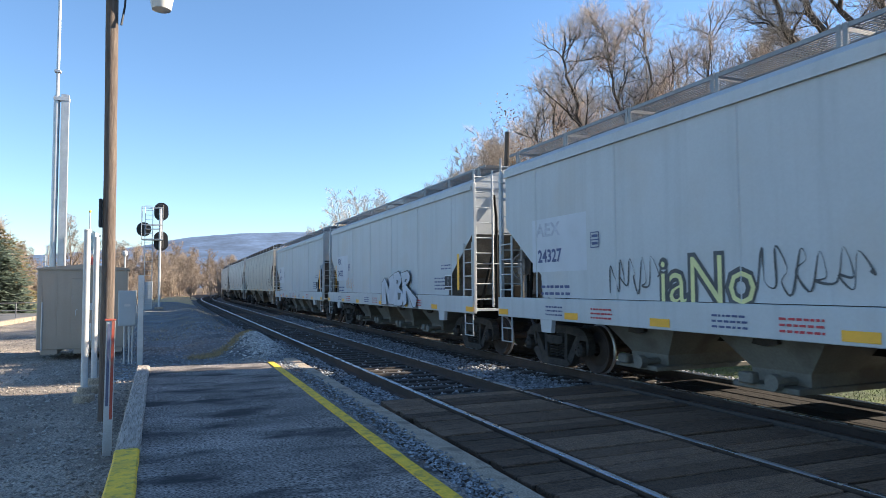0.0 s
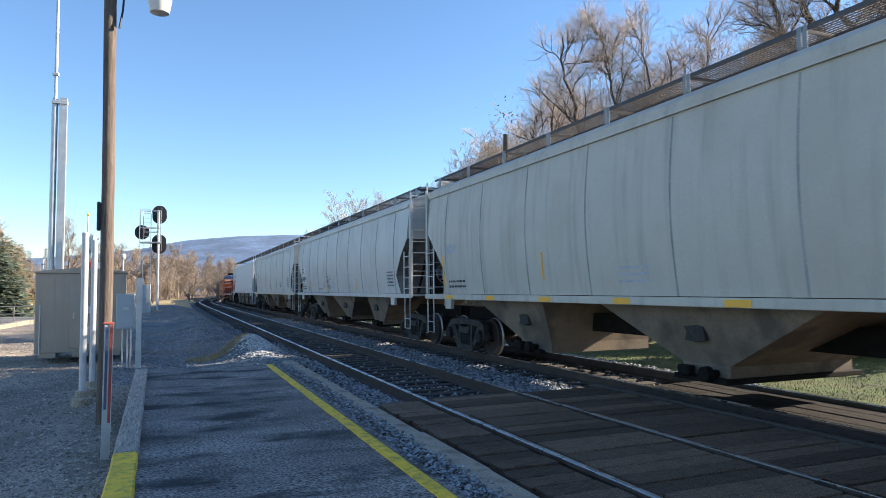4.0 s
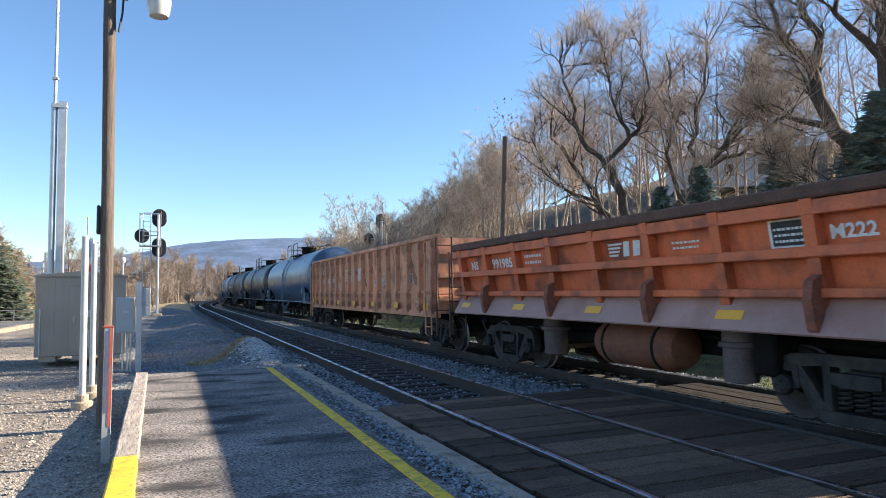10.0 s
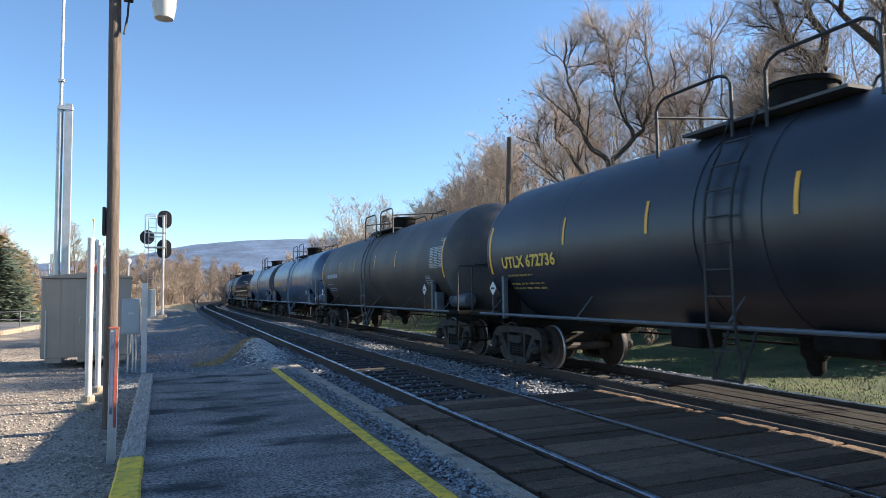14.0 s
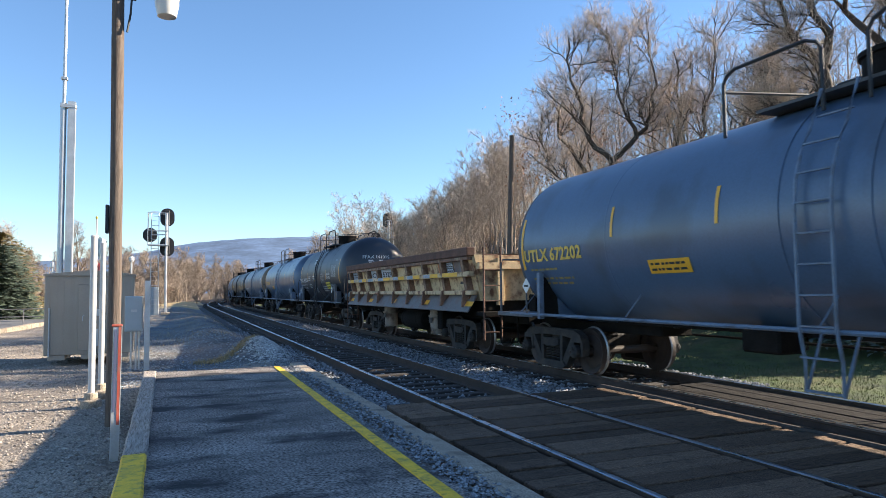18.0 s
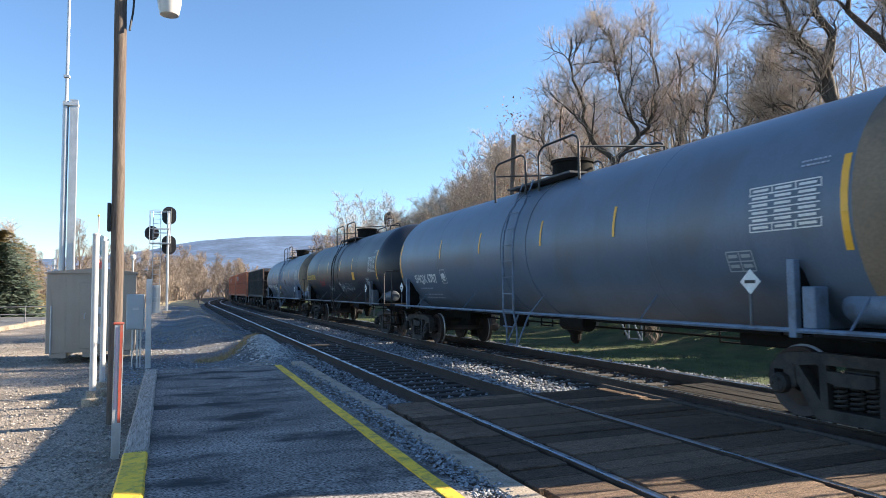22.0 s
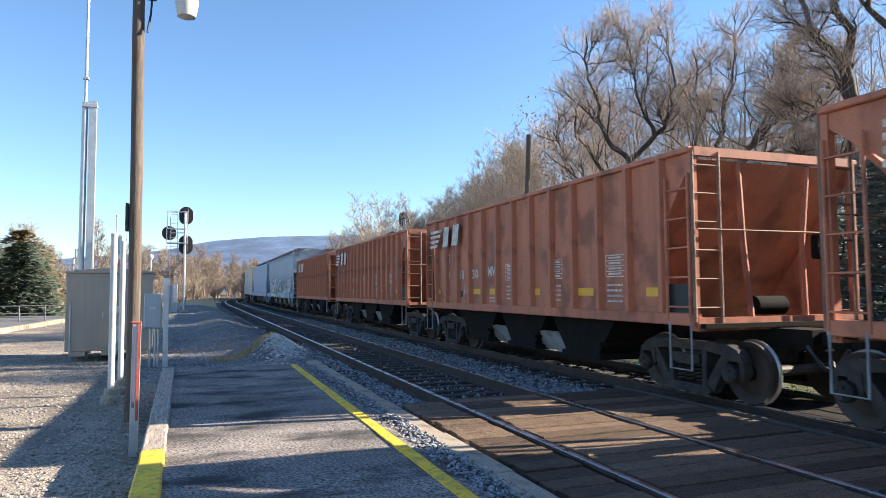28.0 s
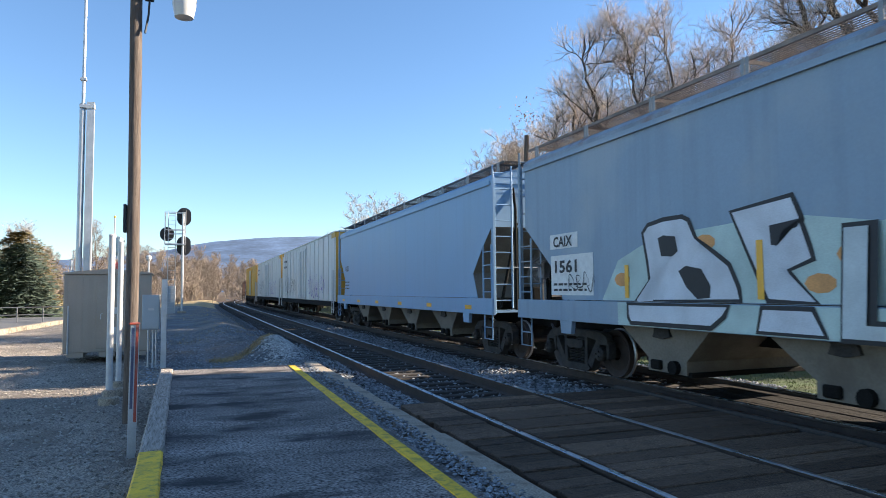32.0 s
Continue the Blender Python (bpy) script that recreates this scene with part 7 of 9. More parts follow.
# limbs of two old trees, across to the right, along the view, up
TWIN_LIMBS = [
    (((0, 0, -0.4), (0.0, 0, 0.8), (-0.2, 0.1, 2)), 0.4, 0.42),
    (((-0.2, 0.1, 1.8), (-1.3, 0.3, 3.8), (-2.3, 0.2, 5.6), (-3.4, 0.2, 7.01), (-4.4, 0.4, 8.86), (-4.9, 0.2, 10.7)), 0.224, 0.04),
    (((-0.3, 0.1, 1.9), (-0.9, -0.4, 4.2), (-1.5, -0.6, 6.34), (-1.9, -0.8, 7.34)), 0.24, 0.205),
    (((-1.9, -0.8, 7.26), (-3.0, -0.7, 8.27), (-3.3, -0.9, 9.86), (-3.8, -0.7, 12.05), (-3.9, -0.5, 13.73)), 0.144, 0.03),
    (((-1.9, -0.8, 7.26), (-0.9, -0.9, 8.02), (-0.1, -0.6, 9.02), (0.3, -0.6, 10.87), (0.0, -0.4, 13.56)), 0.152, 0.03),
    (((-0.7, -0.8, 8.18), (-1.4, -0.9, 9.86), (-1.6, -0.7, 11.88), (-2.0, -0.6, 13.9)), 0.104, 0.03),
    (((0.0, 0.1, 1.6), (1.0, -0.3, 3.6), (1.7, -0.2, 5.4), (2.3, 0.0, 6.67)), 0.256, 0.205),
    (((2.3, 0.0, 6.59), (2.2, 0.4, 8.52), (2.9, 0.2, 10.54), (3.0, 0.2, 13.22)), 0.144, 0.03),
    (((2.2, 0.0, 6.42), (3.6, -0.5, 7.68), (4.4, -0.3, 9.53), (5.4, 0.0, 12.22)), 0.144, 0.03),
    (((1.6, -0.2, 5.2), (1.0, 0.6, 7.68), (1.4, 0.8, 9.86), (1.2, 0.9, 12.89)), 0.12, 0.03),
    (((2.3, -0.3, 6.5), (4.4, 0.2, 7.34), (6.2, 0.4, 8.35), (7.4, 0.6, 7.85)), 0.112, 0.03),
    (((-2.2, 0.2, 5.4), (-3.9, 0.5, 6), (-5.2, 0.4, 7.34), (-5.8, 0.5, 9.19)), 0.104, 0.03),
    (((3.4, -0.4, 7.51), (5.2, -0.6, 9.02), (6.6, -0.4, 11.04)), 0.096, 0.03),
]
DARK_LIMBS = [
    (((0.6, 0, -0.4), (0.3, 0, 2.5), (-0.3, 0.1, 5.4)), 0.50, 0.40),
    (((-0.2, 0.1, 5.2), (-1.2, 0, 6.6), (-1.7, -0.1, 8.2), (-1.5, 0, 10.0), (-2.5, 0.2, 12.4)), 0.33, 0.08),
    (((-1.2, 0.0, 6.6), (-2.6, -0.3, 7.2), (-3.4, -0.2, 7.0)), 0.14, 0.05),
    (((-1.6, 0.0, 8.8), (-2.7, 0.2, 10.4), (-3.2, 0.3, 13.0)), 0.18, 0.04),
    (((-0.3, 0.1, 5.4), (0.5, 0.2, 7.4), (0.2, 0.4, 9.6), (0.8, 0.3, 12.4), (0.6, 0.2, 15.0)), 0.30, 0.05),
    (((0.4, 0.2, 7.0), (1.9, -0.4, 8.4), (2.8, -0.2, 10.6), (3.2, 0.2, 13.2)), 0.22, 0.04),
    (((0.3, 0.4, 9.0), (-0.9, 0.8, 11.0), (-1.0, 1.0, 14.0)), 0.16, 0.03),
    (((0.0, 0.1, 4.4), (-1.6, -0.4, 4.6), (-3.2, -0.6, 5.6)), 0.10, 0.03),
]
WIDE = [tree_from("bare_tree", "broad old bare tree with thick crooked limbs", spreading_tree(41 + k, limbs, (2.9, 2.1)[k]), None, "old trees", bark=M_DARKBARK) for k, limbs in enumerate((TWIN_LIMBS, DARK_LIMBS))]
SHRUB = [tree_from("bare_shrub", "tangled tan bare shrub", grow(71 + k, 5.5, 0.06, 0.8, 9, 0.2, 3, 0.1, 1.2, 0.35, 0.5, 0.035), on_ground(-1.5 + 5 * k, 128 + 6 * k), "brush", bark=M_TANTWIG, twigs=M_TANTWIG) for k in range(3)]


def plant(src, x, y, turn, size, label=""):
    o = copy_thing(src, pose(0, 0, 0))
    o.matrix_basis = on_ground(x, y, turn, size)
    if label:
        o["label"] = label
    return o


WIDE[0].matrix_basis = on_ground(21.2, 26.0, -39, 0.98)
WIDE[1].matrix_basis = on_ground(20.9, 14.4, -55.4, 0.95)
DENSE = [tree_from("bare_tree", "distant bare tree with a dense rounded crown of fine twigs", forest_tree(121 + k, 15.0, 0.15, 19, first=0.2, thick=1.9), on_ground(24 + 4 * k, 96 + 5 * k), "woods") for k in range(3)]
rt = random.Random(17)
for k in range(88):
    az = 9.0 + 49.0 * ((k + rt.random()) / 88) ** 1.1
    o = 19.5 + 15.0 * rt.random() ** 1.2
    y = o / math.tan(radians(az))
    x = o + max(0.0, y - 80.0) ** 2 / 900.0
    if y > 118:
        continue
    el = float(np.interp(az, (4, 6, 10, 12, 14.5, 17, 20, 24, 26, 28, 32.6, 39, 44, 55), (2.0, 2.6, 4.2, 6.0, 7.3, 7.4, 8.9, 11.6, 13.8, 15.8, 18.8, 20.0, 20.8, 24.0)))
    tall = math.tan(radians(el)) * math.hypot(x, y) + 1.6 - ground_z(x, y)
    if az > 46 and k % 2:
        continue
    if y > 62:
        plant(DENSE[k % 3], x, y, rt.uniform(0, 360), min(1.3, tall / 16.0) * rt.uniform(0.85, 1.03))
    else:
        plant(TALL[k % 5], x, y, rt.uniform(0, 360), min(1.25, tall / 16.8) * rt.uniform(0.72, 1.0))
for k in range(64):
    az = 9.0 + 19.0 * ((k + rt.random()) / 64) ** 0.8
    far = rt.uniform(52, 88)
    x, y = far * math.sin(radians(az)), far * math.cos(radians(az))
    if x - line(y, FAR_TRACK)[0] < 6.0:
        continue
    el = float(np.interp(az, (9, 12, 14.5, 17, 20, 24, 26, 28), (3.6, 5.6, 7.2, 7.4, 9.0, 11.8, 13.8, 15.6)))
    tall = math.tan(radians(el)) * far + 1.6 - ground_z(x, y)
    plant(DENSE[k % 3], x, y, rt.uniform(0, 360), max(0.25, tall / 14.8) * rt.uniform(0.8, 1.02))
for k in range(26):
    x, y, a = line(108 + 5.5 * k + rt.uniform(-4, 4), 17 + rt.uniform(0, 12))
    plant(FAR_TREE[k % 3], x, y, rt.uniform(0, 360), rt.uniform(0.7, 1.0))
for k in range(46):
    x, y, a = line(rt.uniform(18, 110), rt.uniform(13.5, 22))
    plant(SHRUB[k % 3], x, y, rt.uniform(0, 360), rt.uniform(0.35, 0.65))
for k in range(120):
    x, y, a = line(rt.uniform(12, 85), rt.uniform(18, 34))
    plant(SHRUB[k % 3], x, y, rt.uniform(0, 360), rt.uniform(0.5, 0.9))
for k in range(170):
    x, y = rt.uniform(-34, 18), rt.uniform(106, 150)
    if x > line(min(y, 160), 0)[0] - 2.5:
        continue
    plant(SHRUB[k % 3], x, y, rt.uniform(0, 360), rt.uniform(0.5, 1.0))
for k in range(16):
    plant(SHRUB[k % 3], rt.uniform(-9, -1.5), rt.uniform(74, 112), rt.uniform(0, 360), rt.uniform(0.25, 0.5))
for k in range(46):
    x, y = rt.uniform(-46, 9), rt.uniform(98, 175)
    plant(FAR_TREE[k % 3], x, y, rt.uniform(0, 360), rt.uniform(0.4, 1.0) if x < -9 else rt.uniform(0.3, 0.66))
for k in range(60):
    x, y = rt.uniform(-8, 22), rt.uniform(108, 200)
    if x < line(min(y, 160), 0)[0] - 2.0:
        plant(FAR_TREE[k % 3], x, y, rt.uniform(0, 360), rt.uniform(0.45, 0.9))
for k in range(70):
    x, y, _ = line(rt.uniform(150, 250), -rt.uniform(4, 30))
    plant(FAR_TREE[k % 3], x, y, rt.uniform(0, 360), rt.uniform(0.75, 1.15))
vs, fs = leaves(5, [(19 + 0.25 * k + rt.uniform(-2, 2), 27 + 1.6 * (k % 9) + rt.uniform(-2, 2), rt.uniform(8, 13), rt.uniform(0.25, 0.6)) for k in range(16)])
lm = bpy.data.meshes.new("clinging_leaves")
lm.from_pydata(vs, [], fs)
lm.materials.append(mat("brown_dead_leaves", (0.34, 0.15, 0.06), 0.8, 0, 0.3, 5, 0.0, per_island=0.4))
tagged(new("clinging_leaves", lm), "clusters of rust-brown dead leaves in the bare crowns", "leaves", kind="stuff")


def spruce(name, label, height, radius, seed, at, needles=None, sparse=1.0, power=0.8, leaf=1.0):
    """A conifer: trunk and whorls of drooping sprays, each a clump of small needles."""
    rg = random.Random(seed)
    t = thing(name, label, "tree", at, "conifers")
    part("trunk", tube(B(), [(0, 0, -0.3), (0, 0, height * 0.95)], 0.04 + height * 0.012, 8, 0.02), M_BARK, t)
    vs, fs = [], []
    z = 0.25
    while z < height:
        f = 1 - z / height
        ring = radius * (min(1.0, f * 1.15) ** power) * rg.uniform(0.75, 1.1) + 0.08
        count = max(4, int(11 * (f + 0.25) * sparse))
        for k in range(count):
            az = rg.uniform(0, 2 * math.pi)
            for j in range(5):
                u = (j + rg.uniform(0.2, 1.0)) / 5
                cx, cy = math.cos(az) * ring * u, math.sin(az) * ring * u
                cz = z - 0.20 * ring * u * u + rg.uniform(-0.08, 0.08)
                for _ in range(6):
                    a2, l = az + rg.gauss(0, 0.9), leaf * rg.uniform(0.12, 0.28) * (0.6 + 0.1 * radius)
                    dx, dy, dz = math.cos(a2) * l, math.sin(a2) * l, rg.uniform(-0.10, 0.12)
                    wx, wy = -math.sin(a2) * l * 0.22, math.cos(a2) * l * 0.22
                    n = len(vs)
                    ox, oy, oz = cx + rg.gauss(0, 0.06), cy + rg.gauss(0, 0.06), cz + rg.gauss(0, 0.05)
                    vs += [(ox - wx, oy - wy, oz), (ox + wx, oy + wy, oz + 0.04), (ox + dx, oy + dy, oz + dz)]
                    fs.append((n, n + 1, n + 2))
        z += 0.16 + 0.02 * height * 0.3
    me = bpy.data.meshes.new("crown")
    me.from_pydata(vs, [], fs)
    me.materials.append(needles or M_NEEDLE)
    part("crown", me, None, t, "dense needled branches")
    return t


spruce("spruce", "dense dark green spruce at the edge of the woods", 7.3, 3.0, 3, on_ground(19.6, 13.2), None, 2.6, 0.8, 1.8)
spruce("spruce", "small dark green spruce below the woods", 6.6, 1.9, 4, on_ground(20.2, 17.3), None, 2.2, 0.8, 1.6)
spruce("spruce", "small dark green spruce below the woods", 6.2, 1.5, 5, on_ground(20.2, 21.2), None, 2.2, 0.8, 1.6)
spruce("spruce", "small dark green spruce below the woods", 5.8, 1.3, 6, on_ground(20.0, 23.4), None, 2.2, 0.8, 1.6)
M_NEEDLE3 = mat("blue_green_needles", (0.11, 0.145, 0.105), 0.8, 0, 0.4, 3, 0.0, per_island=0.5)
for k, (x, y, h, r) in enumerate(((-12.2, 58, 5.6, 2.6), (-16.0, 60, 6.4, 3.4), (-21.0, 61, 6.2, 3.4), (-14.2, 66, 7.0, 3.6), (-19.0, 68, 7.6, 3.6), (-24.5, 58, 6.6, 3.4))):
    spruce("pine", "broad bushy green and yellowing pine on the lawn", h, r, 20 + k, on_ground(x, y), (M_NEEDLE3, M_NEEDLE3, M_NEEDLE2, M_NEEDLE2, M_NEEDLE, M_NEEDLE3)[k], 2.6, 0.32, 2.0)


def hill_house():
    t = thing("house", "small grey-roofed house on the hill behind bare trees", "house", on_ground(52, 52, -35))
    part("wall", box(B(), -5, -4, 0, 5, 4, 3.2), mat("house_siding", (0.42, 0.42, 0.42), 0.7, 0, 0.1, 2, 0.2), t)
    part("roof", prism(B(), [(-4.6, 3.1), (4.6, 3.1), (0, 5.6)], -5.4, 5.4, "x"), mat("house_shingles", (0.22, 0.22, 0.24), 0.85, 0, 0.2, 3, 0.4), t, "grey shingle roof")
    for x in (-3, 0, 3):
        w = part("window", box(B(), x - 0.5, -4.05, 1.0, x + 0.5, -3.99, 2.3), M_WHITEPAINT, t)
        part("pane", box(B(), x - 0.42, -4.07, 1.08, x + 0.42, -4.055, 2.22), M_BLACK, w)


hill_house()


def ridge():
    """A long wooded mountain ridge on the horizon."""
    vs, fs = [], []
    cols, rows = 120, 10
    for i in range(cols + 1):
        az = radians(-32 + 100 * i / cols)
        top = 8 + np.interp(math.degrees(az), (-32, -12, -3, 1, 5, 11, 30, 70), (50, 88, 122, 158, 172, 180, 185, 150)) + 5 * noise.noise(Vector((i * 0.16, 0, 0))) + 2 * noise.noise(Vector((i * 0.7, 0, 3)))
        for j in range(rows + 1):
            f = j / rows
            d = 1500 + 700 * f
            z = -8 + top * (f ** 0.75) + 10 * noise.noise(Vector((i * 0.3, j * 0.8, 0))) * f * (1 - f)
            vs.append((d * math.sin(az), d * math.cos(az), z))
    for i in range(cols):
        for j in range(rows):
            a = i * (rows + 1) + j
            fs.append((a, a + rows + 1, a + rows + 2, a + 1))
    me = bpy.data.meshes.new("ridge")
    me.from_pydata(vs, [], fs)
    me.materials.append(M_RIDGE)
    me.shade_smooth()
    tagged(new("ridge", me), "wooded mountain ridge on the horizon, distance haze in its blue colour", "mountain", kind="structure")


ridge()


# ---- the train: cars by the place of their near and far ends on the line when the clip starts ----
CARS = []


def travel(t):
    """Metres that the train has rolled since the start: it gains a little speed between 5 and 13 seconds."""
    if t < 5.0:
        return 11.8 * t
    if t < 13.0:
        return 11.8 * t + (t - 5.0) ** 2 / 16.0
    return 157.4 + 12.8 * (t - 13.0)


MARKED = []
SPREAD = {0: 0.98, 1: 0.98, 2: 0.965, 4: 0.96, 5: 1.01, 6: 1.046, 7: 0.98, 8: 1.067, 9: 1.073, 10: 1.059, 11: 1.1, 12: 1.04, 16: 1.09, 17: 1.053,
          18: 1.08, 19: 1.0, 21: 1.11, 22: 1.05, 23: 1.08, 26: 1.045, 27: 1.12, 28: 1.13}


def put(car, near_end, far_end):
    CARS.append((car, (near_end + far_end) / 2))
    MARKED.append((car, set(car.children), SPREAD.get([k for k in GAPS if GAPS[k] == near_end][0], 1.0)))


GAPS = {0: -3.19, 1: 12.75, 2: 28.62, 3: 44.35, 4: 64.06, 5: 82.85, 6: 102.35, 7: 121.97, 8: 134.8, 9: 151.6, 10: 168.55, 11: 184.54, 12: 202.2,
        13: 218.52, 14: 234.39, 15: 247.81, 16: 259.85, 17: 275.98, 18: 293.46, 19: 309.6, 20: 327.02, 21: 341.26, 22: 355.62, 23: 368.58, 24: 381.96,
        25: 395.2, 26: 413.37, 27: 431.54, 28: 453.04, 29: 474.54, 30: 491.54, 31: 508.54}


def respace(car, before, k):
    """Sets a car's markings k times as far from its middle."""
    for o in set(car.children) - before:
        pts = [c[1] for c in o.bound_box]
        o.location.y += (k - 1.0) * (min(pts) + max(pts)) / 2


def span(i):
    return GAPS[i], GAPS[i + 1], GAPS[i + 1] - GAPS[i]


def stripes_logo(car, y, z, w, h, sx, material):
    """A railway emblem as plain shapes: tapering stripes and a slanted block."""
    for k in range(4):
        c0 = z + h * (k + 0.15) / 4
        c1 = c0 + h * 0.14
        a0, a1 = 0.0, w * (0.42 - 0.05 * (3 - k))
        bm = B()
        bm.faces.new([bm.verts.new((sx(c) - 0.008, y - a, c)) for a, c in ((a0, c0), (a1, c0), (a1 + 0.03, c1), (a0, c1))])
        part("emblem_stripe", bm, material, car, "faded white stripe")
    for p, q in ((0.44, 0.68), (0.74, 1.0)):
        bm = B()
        bm.faces.new([bm.verts.new((sx(c) - 0.008, y - a, c)) for a, c in ((w * p, z), (w * (q - 0.06), z), (w * q, z + h), (w * (p + 0.06), z + h))])
        part("emblem_block", bm, material, car, "faded white block")


def end_words(car, words, x, z, size, width, half, material, radius=1.49, zc=2.375):
    """Words on the near dished end of a tank."""
    pts, fcs = text_mesh(words, size, width)
    me = bpy.data.meshes.new("lettering")

    def face(px, pz):
        r = min(0.98, math.hypot(px, pz - zc) / radius)
        return -half + 0.72 * (1 - math.sqrt(1 - r * r)) - 0.014
    me.from_pydata([(x + u, face(x + u, z + v), z + v) for u, v in pts], [], fcs)
    me.materials.append(material)
    part("lettering", me, None, car)
    bm = B()
    for k in range(5):
        zz = z - 0.10 - 0.075 * k
        w = width * (0.55 - 0.05 * (k % 2))
        bm.faces.new([bm.verts.new((x + width * 0.2 + a, face(x + width * 0.2 + a, c), c)) for a, c in ((0, zz), (w, zz), (w, zz + 0.035), (0, zz + 0.035))])
    tagged(part("small_lettering", bm, material, car), kind="stuff")


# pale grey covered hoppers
# bin colours, set darker than the bodies above them
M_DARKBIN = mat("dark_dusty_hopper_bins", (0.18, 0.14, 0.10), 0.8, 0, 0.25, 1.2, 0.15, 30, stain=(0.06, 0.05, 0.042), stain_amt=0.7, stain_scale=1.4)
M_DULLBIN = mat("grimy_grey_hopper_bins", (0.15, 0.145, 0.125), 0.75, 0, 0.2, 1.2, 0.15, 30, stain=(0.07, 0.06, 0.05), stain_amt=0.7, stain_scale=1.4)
GREY_HOPPER = "pale grey covered hopper car with deep side sills, stained and lettered"
for i in range(3):
    a, b, L = span(i)
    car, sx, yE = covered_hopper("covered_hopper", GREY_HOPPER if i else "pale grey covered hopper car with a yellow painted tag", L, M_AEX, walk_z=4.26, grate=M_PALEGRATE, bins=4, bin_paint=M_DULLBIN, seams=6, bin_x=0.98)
    put(car, a, b)

    def sill_x(z):
        return -1.648
    patch(car, "repaint_patch", 6.2, 1.80, 1.75, 0.96, M_PATCH, sx, "bluish repainted panel", 0.004)
    patch(car, "end_stripe", -6.38, 1.46, 0.13, 0.85, M_REFL, sx, "orange vertical strip", 0.006)
    if i:
        patch(car, "end_stripe", 6.46, 1.52, 0.12, 0.9, M_REFL, sx, "orange vertical strip", 0.006)
    lettering(car, "AEX", 6.08, 2.44, 0.33, M_FADED if i == 0 else M_TXT_BLUE, sx, 0.85 if i == 0 else 0.62)
    lettering(car, ("24327", "24322", "24274")[i], 6.0, 1.98, 0.31, M_TXT_BLUE, sx, 0.80)
    table(car, 4.3, 2.16, 0.22, 0.24, 2, 1, M_TXT_BLUE, sx, "small stencilled box")
    bars(car, 5.9, 1.36, 0.95, 0.24, 2, M_TXT_BLUE, sx, seed=i)
    bars(car, -4.9, 1.45, 0.7, 0.35, 4, M_TXT_BLUE, sx, seed=i + 5)
    bars(car, -5.35, 1.95, 0.72, 0.16, 2, M_TXT_BLUE, sx, seed=i + 7)
    patch(car, "white_border", -5.60, 1.46, 0.46, 0.36, M_TXT_WHITE, sx, "white border", 0.006)
    for y in (-5.62, -5.83):
        patch(car, "data_panel", y, 1.56, 0.19, 0.24, M_TXT_BLACK, sx, "black data panel", 0.012)
    patch(car, "data_panel", -5.62, 1.48, 0.40, 0.06, M_TXT_BLACK, sx, "black data panel", 0.012)
    for k, y in enumerate((5.6, 4.2, 1.6, 0.6, -1.2, -3.6)):
        bars(car, y, 1.02, 0.55, 0.2, 3, (M_TXT_BLUE, M_TXT_RED)[k % 2], sill_x, seed=20 + k + i)
    for y in (7.46, 4.98, 2.77, -0.14, -2.6, -4.9, -7.1):
        patch(car, "reflector", y, 0.99, 0.40, 0.11, M_REFL, sill_x, "yellow reflective strip")
    if i == 0:
        scribble(car, 3.85, 1.42, 1.15, 0.55, M_TAG_GREY, sx, 4, 5)
        outlined(car, "iaNo", 2.66, 1.32, 0.88, 1.68, M_TAG_YEL, M_TAG_GREY, sx, "pale yellow painted tag with grey outline", 0.05)
        scribble(car, 1.05, 1.42, 1.5, 0.65, M_TAG_GREY, sx, 9, 6)
    elif i == 1:
        tag_x = (lambda z: -1.70 + 0.112 * (z - 0.95))
        for shape, *counters in ((((-0.40, 1.69), (-0.71, 1.85), (-1.28, 1.47), (-1.15, 1.84), (-1.58, 1.95), (-2.00, 1.02), (-1.37, 1.01), (-0.83, 1.56), (-1.18, 1.01), (-0.63, 0.97)),),
                                 (((-1.58, 1.96), (-2.05, 2.02), (-2.35, 1.85), (-2.39, 1.66), (-2.23, 1.52), (-2.54, 1.44), (-2.76, 1.28), (-2.69, 1.00), (-2.37, 0.97), (-1.88, 0.97)), ((-1.93, 1.75), (-2.11, 1.74), (-2.06, 1.63), (-1.97, 1.63)), ((-2.16, 1.38), (-2.46, 1.37), (-2.46, 1.18), (-2.25, 1.17))),
                                 (((-2.25, 1.95), (-2.84, 2.02), (-3.12, 1.89), (-3.13, 1.72), (-2.89, 1.59), (-3.57, 1.36), (-3.88, 1.25), (-3.83, 0.97), (-3.59, 0.97), (-2.94, 1.42), (-3.08, 1.08), (-2.80, 0.97), (-2.43, 1.69)), ((-2.69, 1.76), (-2.88, 1.77), (-2.82, 1.68), (-2.71, 1.68)))):
            fat_letter(car, shape, tag_x, *counters, fill=M_TAG_PALE, edge=M_TAG_GREY, pen=0.035, rise=1.0)
        scribble(car, 4.6, 1.38, 1.2, 0.6, M_TAG_ORANGE, sx, 12, 5, 0.018)
        patch(car, "bottom_tag", -0.35, 1.0, 0.12, 0.3, M_REFL, sill_x)
    else:
        scribble(car, 1.6, 1.4, 2.4, 0.5, M_FADED, sx, 31, 7, 0.02)
